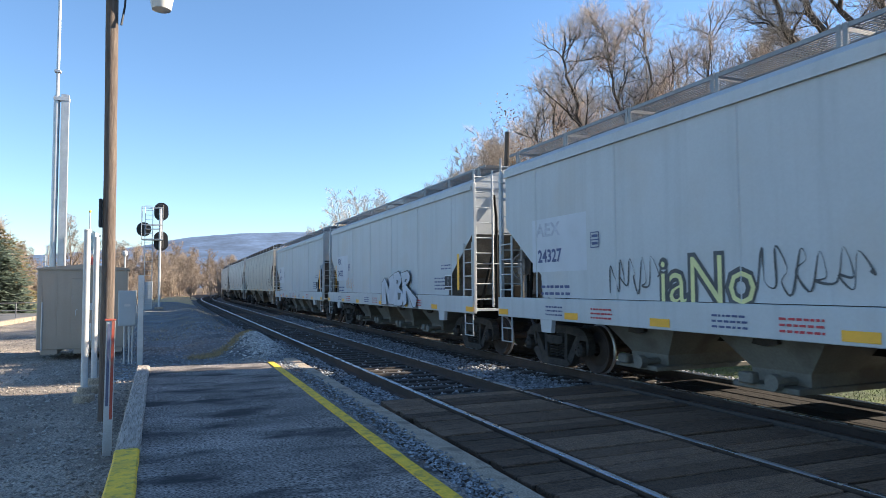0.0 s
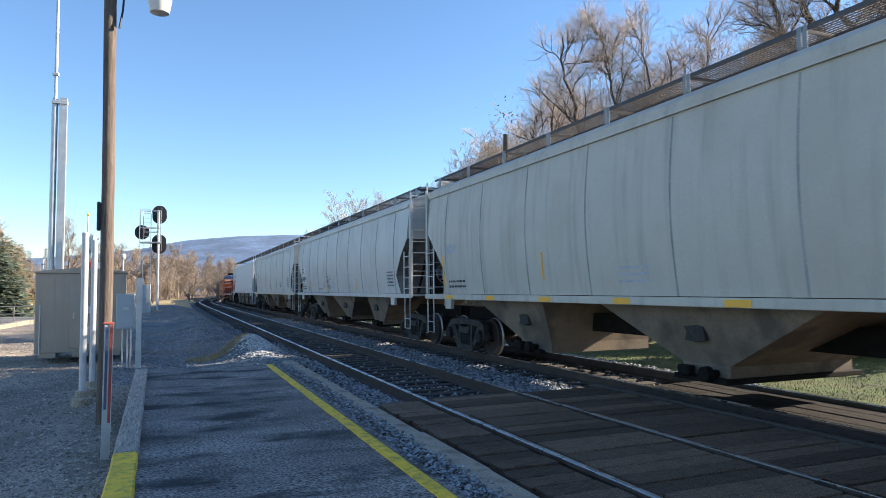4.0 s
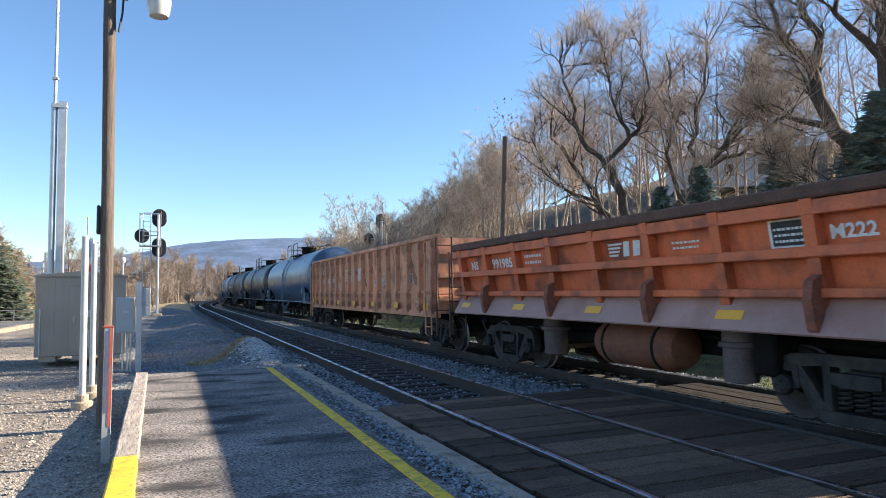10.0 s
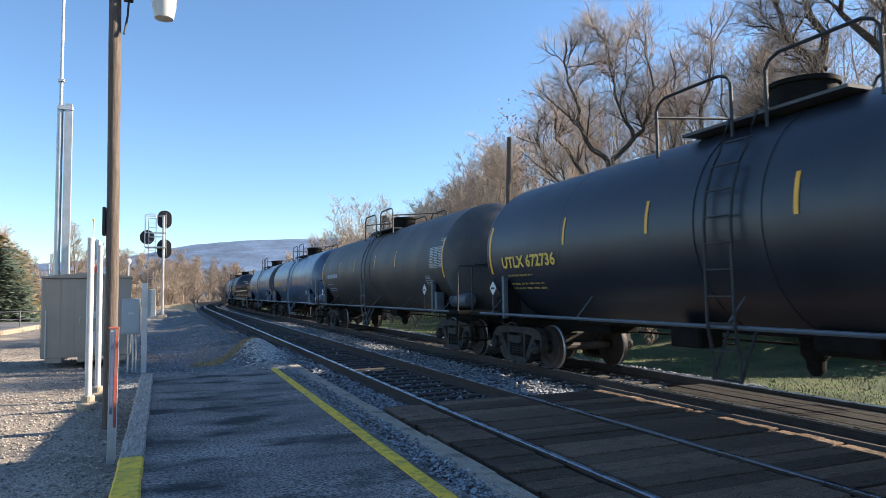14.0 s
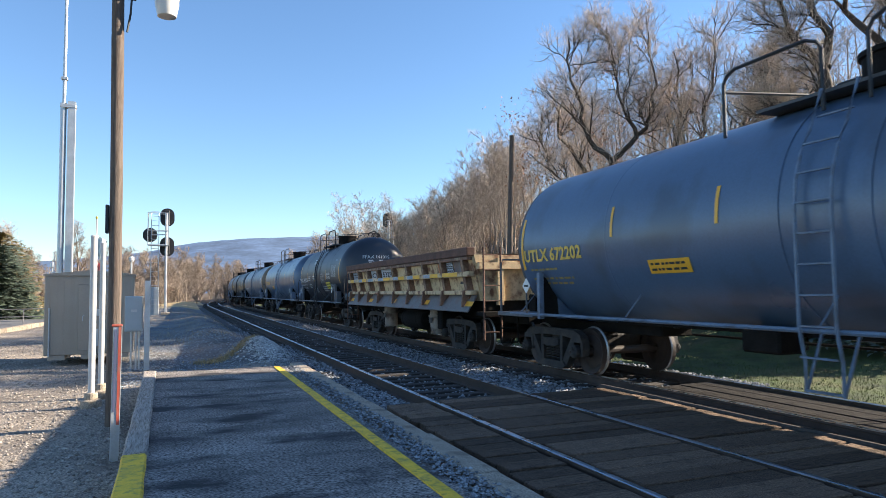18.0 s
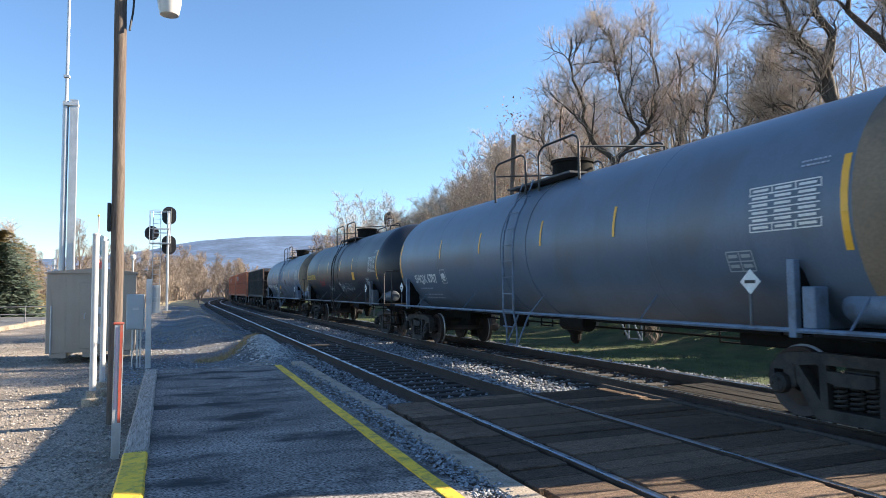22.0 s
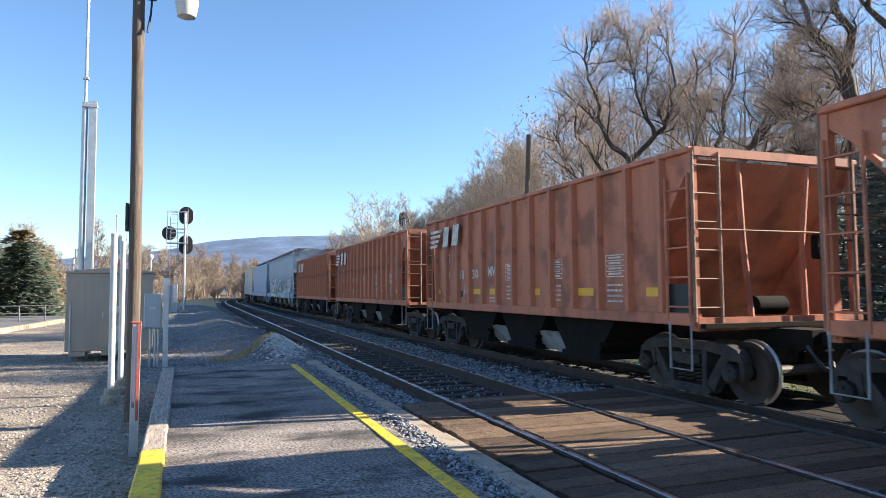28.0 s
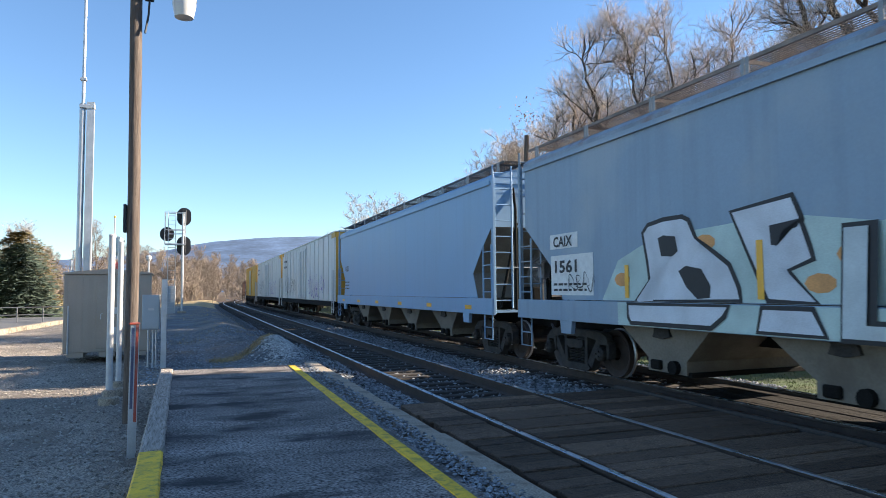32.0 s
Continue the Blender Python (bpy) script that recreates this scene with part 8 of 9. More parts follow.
for i in (3, 4):
    a, b, L = span(i)
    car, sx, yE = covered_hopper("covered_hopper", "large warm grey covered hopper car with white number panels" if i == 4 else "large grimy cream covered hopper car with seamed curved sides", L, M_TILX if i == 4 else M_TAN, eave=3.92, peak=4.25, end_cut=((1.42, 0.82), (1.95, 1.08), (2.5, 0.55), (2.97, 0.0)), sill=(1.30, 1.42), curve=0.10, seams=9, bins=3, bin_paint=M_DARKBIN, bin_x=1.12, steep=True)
    put(car, a, b)
    patch(car, "end_stripe", 8.06, 1.6, 0.07, 0.75, M_REFL, sx, "orange vertical strip")
    if i == 4:
        patch(car, "number_panel", 7.95, 2.35, 1.0, 0.30, M_TXT_WHITE, sx, "white number panel")
        patch(car, "number_panel", 7.88, 1.90, 1.30, 0.38, M_TXT_WHITE, sx, "white number panel")
        lettering(car, "TILX", 7.80, 2.39, 0.30, M_TXT_BLACK, sx, 0.62, lift=0.011)
        lettering(car, "648947", 7.80, 1.95, 0.36, M_TXT_BLACK, sx, 1.16, lift=0.011)
    else:
        lettering(car, "AEX", 7.80, 2.39, 0.28, M_FADED, sx, 0.62)
    bars(car, 7.75, 1.55, 0.95, 0.24, 2, M_TXT_BLACK, sx, seed=i)
    bars(car, -6.9, 1.62, 0.6, 0.5, 5, M_TXT_BLACK, sx, seed=i + 2)
    bars(car, 1.2, 1.6, 0.7, 0.3, 3, M_FADED, sx, seed=i + 3)
    if i == 4:
        for y, h in ((5.36, 0.43), (2.33, 0.46), (-2.9, 0.45)):
            patch(car, "yellow_mark", y, 1.52, 0.12, h, M_REFL, sx, "orange vertical strip")
        for y, z, w in ((3.80, 1.60, 0.76), (3.70, 1.54, 0.60)):
            patch(car, "painted_line", y, z, w, 0.016, M_TXT_BLACK, sx, "thin black painted line")
        table(car, 6.28, 1.52, 0.22, 0.17, 2, 1, M_TXT_BLACK, sx, "small stencilled box")
        table(car, 6.12, 2.12, 0.16, 0.22, 1, 2, M_FADED, sx, "small stencilled box")
        scribble(car, 2.78, 1.56, 0.34, 0.34, M_TAG_BLACK, sx, 51, 2, 0.02)
        scribble(car, 2.12, 1.86, 0.95, 0.28, M_TAG_BLACK, sx, 52, 4, 0.024)
        scribble(car, 1.9, 1.58, 0.6, 0.2, M_TAG_BLACK, sx, 53, 3, 0.024)
    else:
        reflectors(car, -7.6, 7.6, 8, 1.31, lambda z: -1.648, 0.40, 0.09)
        for y in (3.4, -2.9):
            patch(car, "yellow_mark", y, 1.7, 0.06, 0.5, M_REFL, sx)
a, b, L = span(5)
car, sx, yE = covered_hopper("covered_hopper", "large pale grey covered hopper car with black lettering", L, M_TILX, eave=3.86, end_cut=((1.42, 0.82), (1.95, 1.08), (2.5, 0.55), (2.97, 0.0)), sill=(1.28, 1.42), curve=0.08, seams=7, bins=3, bin_paint=M_DARKBIN, bin_x=1.12, steep=True)
put(car, a, b)
lettering(car, "C E F X", 7.74, 2.64, 0.33, M_TXT_BLACK, sx, 0.66)
lettering(car, "3 8 0 0 1 5", 7.68, 2.2, 0.34, M_TXT_BLACK, sx, 0.94)
table(car, 6.45, 2.4, 0.28, 0.24, 2, 1, M_TXT_BLACK, sx, "small stencilled box")
lettering(car, "LD LMT 218000", 7.6, 1.73, 0.10, M_TXT_BLACK, sx, 0.50)
lettering(car, "LT WT  68000", 7.6, 1.58, 0.10, M_TXT_BLACK, sx, 0.50)
bars(car, -6.6, 1.7, 0.7, 0.55, 5, M_TXT_BLACK, sx, seed=4)
bars(car, 0.6, 1.6, 0.9, 0.3, 3, M_TXT_RED, sx, seed=5)
patch(car, "white_border", -3.85, 1.68, 0.66, 0.36, M_TXT_WHITE, sx, "white border", 0.006)
for y in (-3.89, -4.21):
    patch(car, "data_panel", y, 1.71, 0.28, 0.30, M_TXT_BLACK, sx, "black data panel", 0.012)
    bars(car, y - 0.03, 1.74, 0.22, 0.24, 3, M_TXT_WHITE, sx, lift=0.018)
reflectors(car, -7.4, 4.6, 6, 1.30, lambda z: -1.648, 0.55, 0.10)
patch(car, "reflector", 7.5, 1.30, 1.25, 0.10, M_REFL, lambda z: -1.648, "long yellow reflective strip", 0.006)
a, b, L = span(6)
car, sx, yE = covered_hopper("covered_hopper", "clean white covered hopper car with beige bins", L, M_WHITE_H, eave=3.76, end_cut=((1.42, 0.82), (1.95, 1.08), (2.5, 0.55), (2.97, 0.0)), sill=(1.32, 1.45), curve=0.0, seams=0, bins=4, bin_paint=M_BINS)
put(car, a, b)
lettering(car, "SOXX", 7.5, 2.82, 0.40, M_TXT_BLACK, sx, 1.0)
lettering(car, "658198", 7.5, 2.32, 0.40, M_TXT_BLACK, sx, 1.45)
bars(car, 7.5, 1.86, 0.9, 0.24, 2, M_TXT_BLACK, sx, seed=2)
for y in (3.6, -0.08, -3.7):
    lettering(car, "WARNING", y, 2.0, 0.11, M_TXT_RED, sx, 0.5)
    bars(car, y + 0.05, 1.66, 0.66, 0.28, 4, mat("faded_pink_lettering", (0.55, 0.36, 0.40), 0.6, 0, 0.2, 9, 0.0), sx, seed=int(y * 3 + 20))
for y in (5.0, 1.6, -1.2, -4.2, -6.2):
    lettering(car, "DO NOT HAMMER ON CAR", y, 1.60, 0.12, M_TXT_BLACK, sx, 1.15)
    bars(car, y + 0.2, 1.47, 0.9, 0.07, 1, M_FADED, sx, seed=int(y * 7 + 70))
reflectors(car, -7.0, 7.0, 8, 1.35, lambda z: -1.648, 0.50, 0.09)
a, b, L = span(7)
car, sx, yE = dump_car("side_dump_car", "bright orange air side-dump car loaded with spoil", L, M_ORANGE2, M_APRON, M_RIM)
put(car, a, b)


def dump_x(z):
    return -1.34 - 0.22 * (z - 1.30) / 1.22


lettering(car, "NS", 4.9, 2.02, 0.24, M_TXT_WHITE, dump_x, 0.34, lift=0.015)
lettering(car, "991985", 3.84, 2.02, 0.26, M_TXT_WHITE, dump_x, 0.88, lift=0.015)
bars(car, 2.42, 2.02, 0.62, 0.24, 2, M_TXT_WHITE, dump_x, lift=0.015)
stripes_logo(car, -0.28, 2.04, 0.78, 0.22, lambda z: dump_x(z) - 0.008, M_TXT_WHITE)
bars(car, -1.72, 2.06, 0.5, 0.14, 2, M_TXT_WHITE, dump_x, lift=0.015)
patch(car, "white_border", -3.33, 1.99, 0.52, 0.31, M_TXT_WHITE, dump_x, "white border", 0.012)
patch(car, "data_panel", -3.37, 2.01, 0.45, 0.27, M_TXT_BLACK, dump_x, "dark data panel", 0.017)
bars(car, -3.4, 2.03, 0.38, 0.2, 3, M_TXT_WHITE, dump_x, lift=0.022)
lettering(car, "M222", -4.1, 2.05, 0.20, M_TXT_WHITE, dump_x, 0.5, lift=0.015)
a, b, L = span(8)
car, sx, yE = gondola("gondola_car", "faded rusty orange high-sided gondola car", L, M_ORANGE3)
put(car, a, b)


def gon_x(z):
    return -1.495


M_GHOST = mat("ghosted_white_lettering", (0.62, 0.55, 0.48), 0.7, 0, 0.35, 6, 0.0)
lettering(car, "NS", 5.57, 2.34, 0.30, M_GHOST, gon_x, 0.42)
lettering(car, "997", 5.56, 1.92, 0.28, M_GHOST, gon_x, 0.5)
lettering(car, "468", 4.64, 1.92, 0.28, M_GHOST, gon_x, 0.5)
lettering(car, "MW", 3.6, 1.92, 0.28, M_GHOST, gon_x, 0.42)
for k, (y, w) in enumerate(((1.72, 0.5), (1.10, 0.5))):
    for q in range(5):
        patch(car, "emblem_stripe", y, 1.97 + 0.095 * q, w, 0.04, M_GHOST, gon_x, "faded white stripe", 0.006)
patch(car, "emblem_block", 0.55, 1.96, 0.48, 0.46, M_GHOST, gon_x, "faded white block")
patch(car, "emblem_block", -0.12, 1.96, 0.5, 0.46, M_GHOST, gon_x, "faded white block")
scribble(car, -2.0, 1.7, 0.5, 0.3, M_GHOST, gon_x, 3, 3, 0.03)
scribble(car, -2.9, 1.7, 0.5, 0.35, M_TAG_GREEN, gon_x, 4, 3, 0.03)
scribble(car, 2.7, 1.6, 0.5, 0.35, M_GHOST, gon_x, 6, 3, 0.03)
bars(car, -3.0, 2.1, 0.3, 0.08, 1, M_GHOST, gon_x)
patch(car, "white_border", -5.15, 1.75, 0.50, 0.30, M_TXT_WHITE, gon_x, "white border", 0.006)
patch(car, "data_panel", -5.18, 1.775, 0.44, 0.25, M_TXT_BLACK, gon_x, "dark data panel", 0.010)
table(car, -5.18, 1.775, 0.44, 0.25, 2, 2, M_GREYBOX, gon_x)
for k in range(9):
    y = rng.uniform(-6.8, 6.8)
    bm = B()
    q = [(y, 2.85), (y - 0.07, 2.85), (y - 0.5 - rng.random() * 0.4, 1.75), (y - 0.42 - rng.random() * 0.4, 1.72)]
    bm.faces.new([bm.verts.new((-1.4935, u, v)) for u, v in q])
    part("rust_scrape", bm, mat("dark_rust_scrape", (0.30, 0.13, 0.07), 0.8, 0, 0.4, 4, 0.3), car, "slanting rust scrape")
for k, y in enumerate((-5.9, -2.4)):
    bars(car, y, 1.12, 0.42, 0.2, 2, M_GHOST, gon_x, seed=40 + k)

# tank cars: paint, mark and number, colour of the lettering, dusty ends
M_DIMYEL = mat("dim_yellow_lettering", (0.30, 0.22, 0.07), 0.6, 0, 0.25, 9, 0.0)
M_DUSTY = mat("dusty_brown_tank_end", (0.075, 0.075, 0.08), 0.75, 0, 0.25, 1.2, 0.1, 30, stain=(0.14, 0.115, 0.09), stain_amt=0.6, stain_scale=0.8)
M_TANEND = mat("tan_dust_on_tank_end", (0.24, 0.18, 0.12), 0.8, 0, 0.2, 1.0, 0.1, 30, stain=(0.07, 0.065, 0.065), stain_amt=0.75, stain_scale=0.9)
tanks = {9: (M_TANK_GREY, "UTLX 669256", M_TXT_YEL, None, 6.07, 2.1, 2.1), 10: (M_TANK_BLACK, "UTLX 672736", M_TXT_YEL, None, 5.76, 2.03, 2.06),
         11: (M_TANK_DIRTY, "UTLX 672701", M_FADED, M_DUSTY, 6.0, 2.1, 2.1), 12: (M_TANK_GREY, "UTLX 670791", M_TXT_YEL, None, 6.0, 2.1, 2.07),
         13: (M_TANK_GREY, "UTLX 672202", M_TXT_YEL, M_DUSTY, 6.45, 2.08, 1.95), 15: (M_TANK_BLACK, "FPAX 141015", M_TXT_WHITE, None, 4.83, 2.05, 2.15),
         16: (M_TANK_GREY, "UTLX 672740", M_TXT_YEL, None, 5.7, 2.1, 2.07), 17: (M_TANK_GREY2, "SHQX 6787", M_TXT_WHITE, M_TANEND, 5.95, 1.75, 1.72),
         18: (M_TANK_BLACK, "UTLX 674342", M_TXT_YEL, None, 6.02, 2.1, 2.07), 19: (M_TANK_STREAKY, "SHQX 6841", M_TXT_WHITE, M_TANEND, 6.82, 1.77, 1.97)}
TANK_LABELS = {M_TANK_GREY: "dark blue-grey tank car with yellow marks", M_TANK_BLACK: "black tank car with top railing and lettering", M_TANK_DIRTY: "oil-streaked dark tank car with dusty ends",
               M_TANK_GREY2: "mid-grey tank car with tan dusty ends", M_TANK_STREAKY: "streaky grey tank car with a white painted tag"}
for i, (m, words, ink, ends, ty, tz, tw) in tanks.items():
    a, b, L = span(i)
    car, sx, half = tank_car("tank_car", TANK_LABELS[m], L, m, end_paint=ends, strip_y=(2.62, 0.95, -1.88) if i == 15 else None)
    put(car, a, b)
    ty = min(ty, half - 0.6)
    if i == 11:
        bars(car, ty, tz, tw, 0.4, 1, ink, sx, lift=0.014)
    else:
        lettering(car, words, ty, tz, 0.31, ink, sx, tw, lift=0.014)
    dim = M_DIMYEL if ink is M_TXT_YEL else M_FADED
    bars(car, ty - 0.15, tz - 0.20, 1.0, 0.09, 1, dim, sx, lift=0.012, seed=i)
    bars(car, ty - 0.15, tz - 0.46, 1.4, 0.18, 2, dim, sx, lift=0.012, seed=i + 3)
    if i in (12, 13, 16):
        patch(car, "yellow_notice", 2.85, 1.76, 0.85, 0.2, M_REFL, sx, "faded yellow notice", 0.012)
        bars(car, 2.8, 1.78, 0.75, 0.16, 2, M_TXT_BLACK, sx, lift=0.018, seed=i)
    if i != 15:
        table(car, -half + 2.35, 2.2, 0.95, 0.52, 6, 3, M_TXT_WHITE if i == 17 else M_GREYBOX, sx)
        table(car, -half + 2.75, 1.75, 0.4, 0.24, 2, 2, M_GREYBOX, sx, "small stencilled box")
    bars(car, -half + 1.7, 2.86, 0.35, 0.1, 2, M_FADED, sx, lift=0.012, seed=i + 9)
    if i != 11:
        end_words(car, words, -0.62, 2.92, 0.18, 1.15, half, ink)
    if i == 18:
        scribble(car, 3.2, 1.74, 1.25, 0.38, M_TAG_RED, sx, 8, 6, 0.036, lift=0.014)
        scribble(car, 6.6, 1.5, 0.8, 0.3, M_TAG_WHITE, sx, 5, 4, 0.02, lift=0.014)
        patch(car, "yellow_square", -2.9, 1.95, 0.36, 0.3, M_REFL, sx, "yellow painted square", 0.012)
        scribble(car, -1.5, 1.5, 1.2, 0.35, M_TAG_WHITE, sx, 15, 6, 0.016, lift=0.014)
        scribble(car, 1.5, 1.52, 0.8, 0.32, M_TAG_WHITE, sx, 16, 5, 0.03, lift=0.014)
        scribble(car, -0.5, 1.5, 0.9, 0.42, M_TAG_WHITE, sx, 19, 7, 0.026, lift=0.014)
        scribble(car, -4.9, 1.62, 0.5, 0.25, M_GREYBOX, sx, 23, 4, 0.02, lift=0.014)
    if i == 17:
        table(car, 3.97, 1.72, 0.34, 0.34, 1, 1, M_TXT_WHITE, sx, "white stencilled box")
        lettering(car, "C", 3.9, 1.78, 0.28, M_TXT_WHITE, sx, 0.2, lift=0.014)
    if i == 19:
        coat = B()
        rows = []
        for q in range(61):
            y = -half + 0.75 + (2 * half - 1.5) * q / 60
            low = 0.30 + 0.10 * noise.noise(Vector((y * 0.5, 0, 7))) + 0.06 * noise.noise(Vector((y * 2.5, 0, 3)))
            rows.append([coat.verts.new((-1.496 * math.cos(a), y, 2.375 + 1.496 * math.sin(a))) for a in [low + (math.pi - 2 * low) * j / 14 for j in range(15)]])
        for r0, r1 in zip(rows, rows[1:]):
            for j in range(14):
                coat.faces.new((r0[j], r0[j + 1], r1[j + 1], r1[j]))
        part("upper_coat", coat, M_TANK_DARKTOP, car, "dark stained upper half of the shell", True)
        outlined(car, "MINS", 3.91, 1.36, 0.95, 2.35, M_TXT_WHITE, M_TAG_GREY, sx, "white painted tag", 0.05, lift=0.07)
        patch(car, "orange_notice", 1.4, 1.7, 0.9, 0.24, M_REFL, sx, "orange notice", 0.012)
        patch(car, "dark_square", -1.7, 1.95, 0.42, 0.3, M_TXT_BLACK, sx, "dark painted square", 0.012)
        scribble(car, -2.9, 1.75, 1.6, 0.35, M_TAG_BLACK, sx, 44, 5, 0.022, lift=0.014)
    if i == 9:
        for y in (1.8, -2.1):
            scribble(car, y, 1.6, 0.7, 0.25, M_FADED, sx, int(y * 9) + 40, 4, 0.016, lift=0.014)
    if i == 15:
        lettering(car, "LD LMT 199300 LB 90400 KG", 4.75, 1.88, 0.10, ink, sx, 1.75, lift=0.012)
        lettering(car, "LT WT   63700 LB 28900 KG", 4.75, 1.73, 0.10, ink, sx, 1.75, lift=0.012)
        for k, words2 in enumerate(("DO NOT STEAM TANK", "OR CLEAN TANK WITH", "BOILING WATER", "SHARP OBJECTS MUST", "NOT CONTACT LINING")):
            lettering(car, words2, -0.72, 2.34 - 0.09 * k, 0.075, ink, sx, (0.74, 0.76, 0.55, 0.78, 0.74)[k], lift=0.012)
        bars(car, -0.95, 1.58, 0.9, 0.24, 3, ink, sx, lift=0.012)
        for k, (yy, zz) in enumerate(((2.45, 2.1), (1.25, 2.1), (2.3, 1.72), (1.2, 1.5), (1.25, 2.9))):
            bars(car, yy, zz, 0.62, 0.26, 3, ink, sx, lift=0.012, seed=50 + k)
        lettering(car, "50% SODIUM", -1.99, 2.29, 0.16, ink, sx, 0.82, lift=0.012)
        lettering(car, "HYDROXIDE", -1.99, 2.12, 0.16, ink, sx, 0.80, lift=0.012)
        patch(car, "yellow_placard", -1.72, 1.68, 0.88, 0.30, mat("yellow_placard_paint", (0.75, 0.62, 0.05), 0.5, 0, 0.1, 5, 0.0), sx, "yellow emergency placard", 0.012)
        bars(car, -1.76, 1.70, 0.80, 0.26, 2, M_TXT_BLACK, sx, lift=0.018)
        table(car, -3.09, 2.2, 0.9, 0.5, 6, 3, M_GREYBOX, sx)
        table(car, -2.68, 1.6, 0.55, 0.26, 2, 2, M_GREYBOX, sx, "small stencilled box")
a, b, L = span(14)
car, sx, yE = dump_car("side_dump_car", "old cream side-dump car with peeling rusty paint", L, M_CREAM, M_GREYAPRON, M_RIM, True)
put(car, a, b)
post = [-yE + 0.35 + (2 * yE - 0.7) * k / 8 + (0, 0, 0, 0, 0, 0.3, 0.18, 0.08, 0)[k] for k in range(9)]
M_BLUEGREY = mat("faded_blue_patch", (0.30, 0.34, 0.40), 0.6, 0, 0.25, 5, 0.0)
M_AMBER = mat("amber_strip", (0.80, 0.45, 0.02), 0.5, 0, 0.08, 5, 0.0)


def cream_x(z):
    return -1.342 - 0.22 * (z - 1.30) / 1.08


def panel(k, material, share=1.0, start=0.0, name="number_patch", label="pale repainted panel"):
    # covers a share of the upper panel between two posts
    w = post[k + 1] - post[k] - 0.16
    patch(car, name, post[k + 1] - 0.08 - w * start, 1.985, w * share, 0.255, material, cream_x, label, 0.006)
    return post[k + 1] - 0.08 - w * start, w * share


for k, word in ((4, "53292"), (5, "CR")):
    y, w = panel(k, M_PATCH)
    lettering(car, word, y - 0.1 * w, 2.01, 0.21, M_TXT_BLACK, cream_x, 0.8 * w, lift=0.012)
y, w = panel(7, M_BLUEGREY, name="painted_patch", label="faded blue painted patch")
bars(car, y - 0.1, 2.02, 0.5 * w, 0.17, 2, M_TXT_BLACK, cream_x, lift=0.012)
y, w = panel(0, M_TXT_BLACK, 0.38, 0.0, "data_panel", "black data panel with white rules")
table(car, y - 0.04, 2.0, w - 0.08, 0.22, 2, 3, M_PATCH, lambda z: cream_x(z) - 0.006, "white ruled data table")
panel(0, M_GREYAPRON, 0.40, 0.42, "painted_patch", "grey painted patch")
panel(1, mat("orange_primer", (0.42, 0.17, 0.07), 0.7, 0, 0.2, 3, 0.1), 0.35, 0.65, "painted_patch", "orange primer patch")
bars(car, post[1] - 0.75, 1.66, 0.42, 0.15, 1, M_TXT_BLACK, cream_x, lift=0.012)
for k in range(8):
    w = post[k + 1] - post[k]
    patch(car, "painted_strip", post[k + 1] - 0.08, 1.875, 0.5 * w, 0.09, M_BLUEGREY, lambda z: -1.642, "faded blue strip along the rail", 0.004)
    if k != 5:
        patch(car, "reflector", post[k + 1] - (0.1 if k in (0, 7) else 0.42 * w), 1.875, 0.42 * w if k else 0.7 * w, 0.095, M_AMBER, lambda z: -1.642, "amber reflective strip", 0.008)

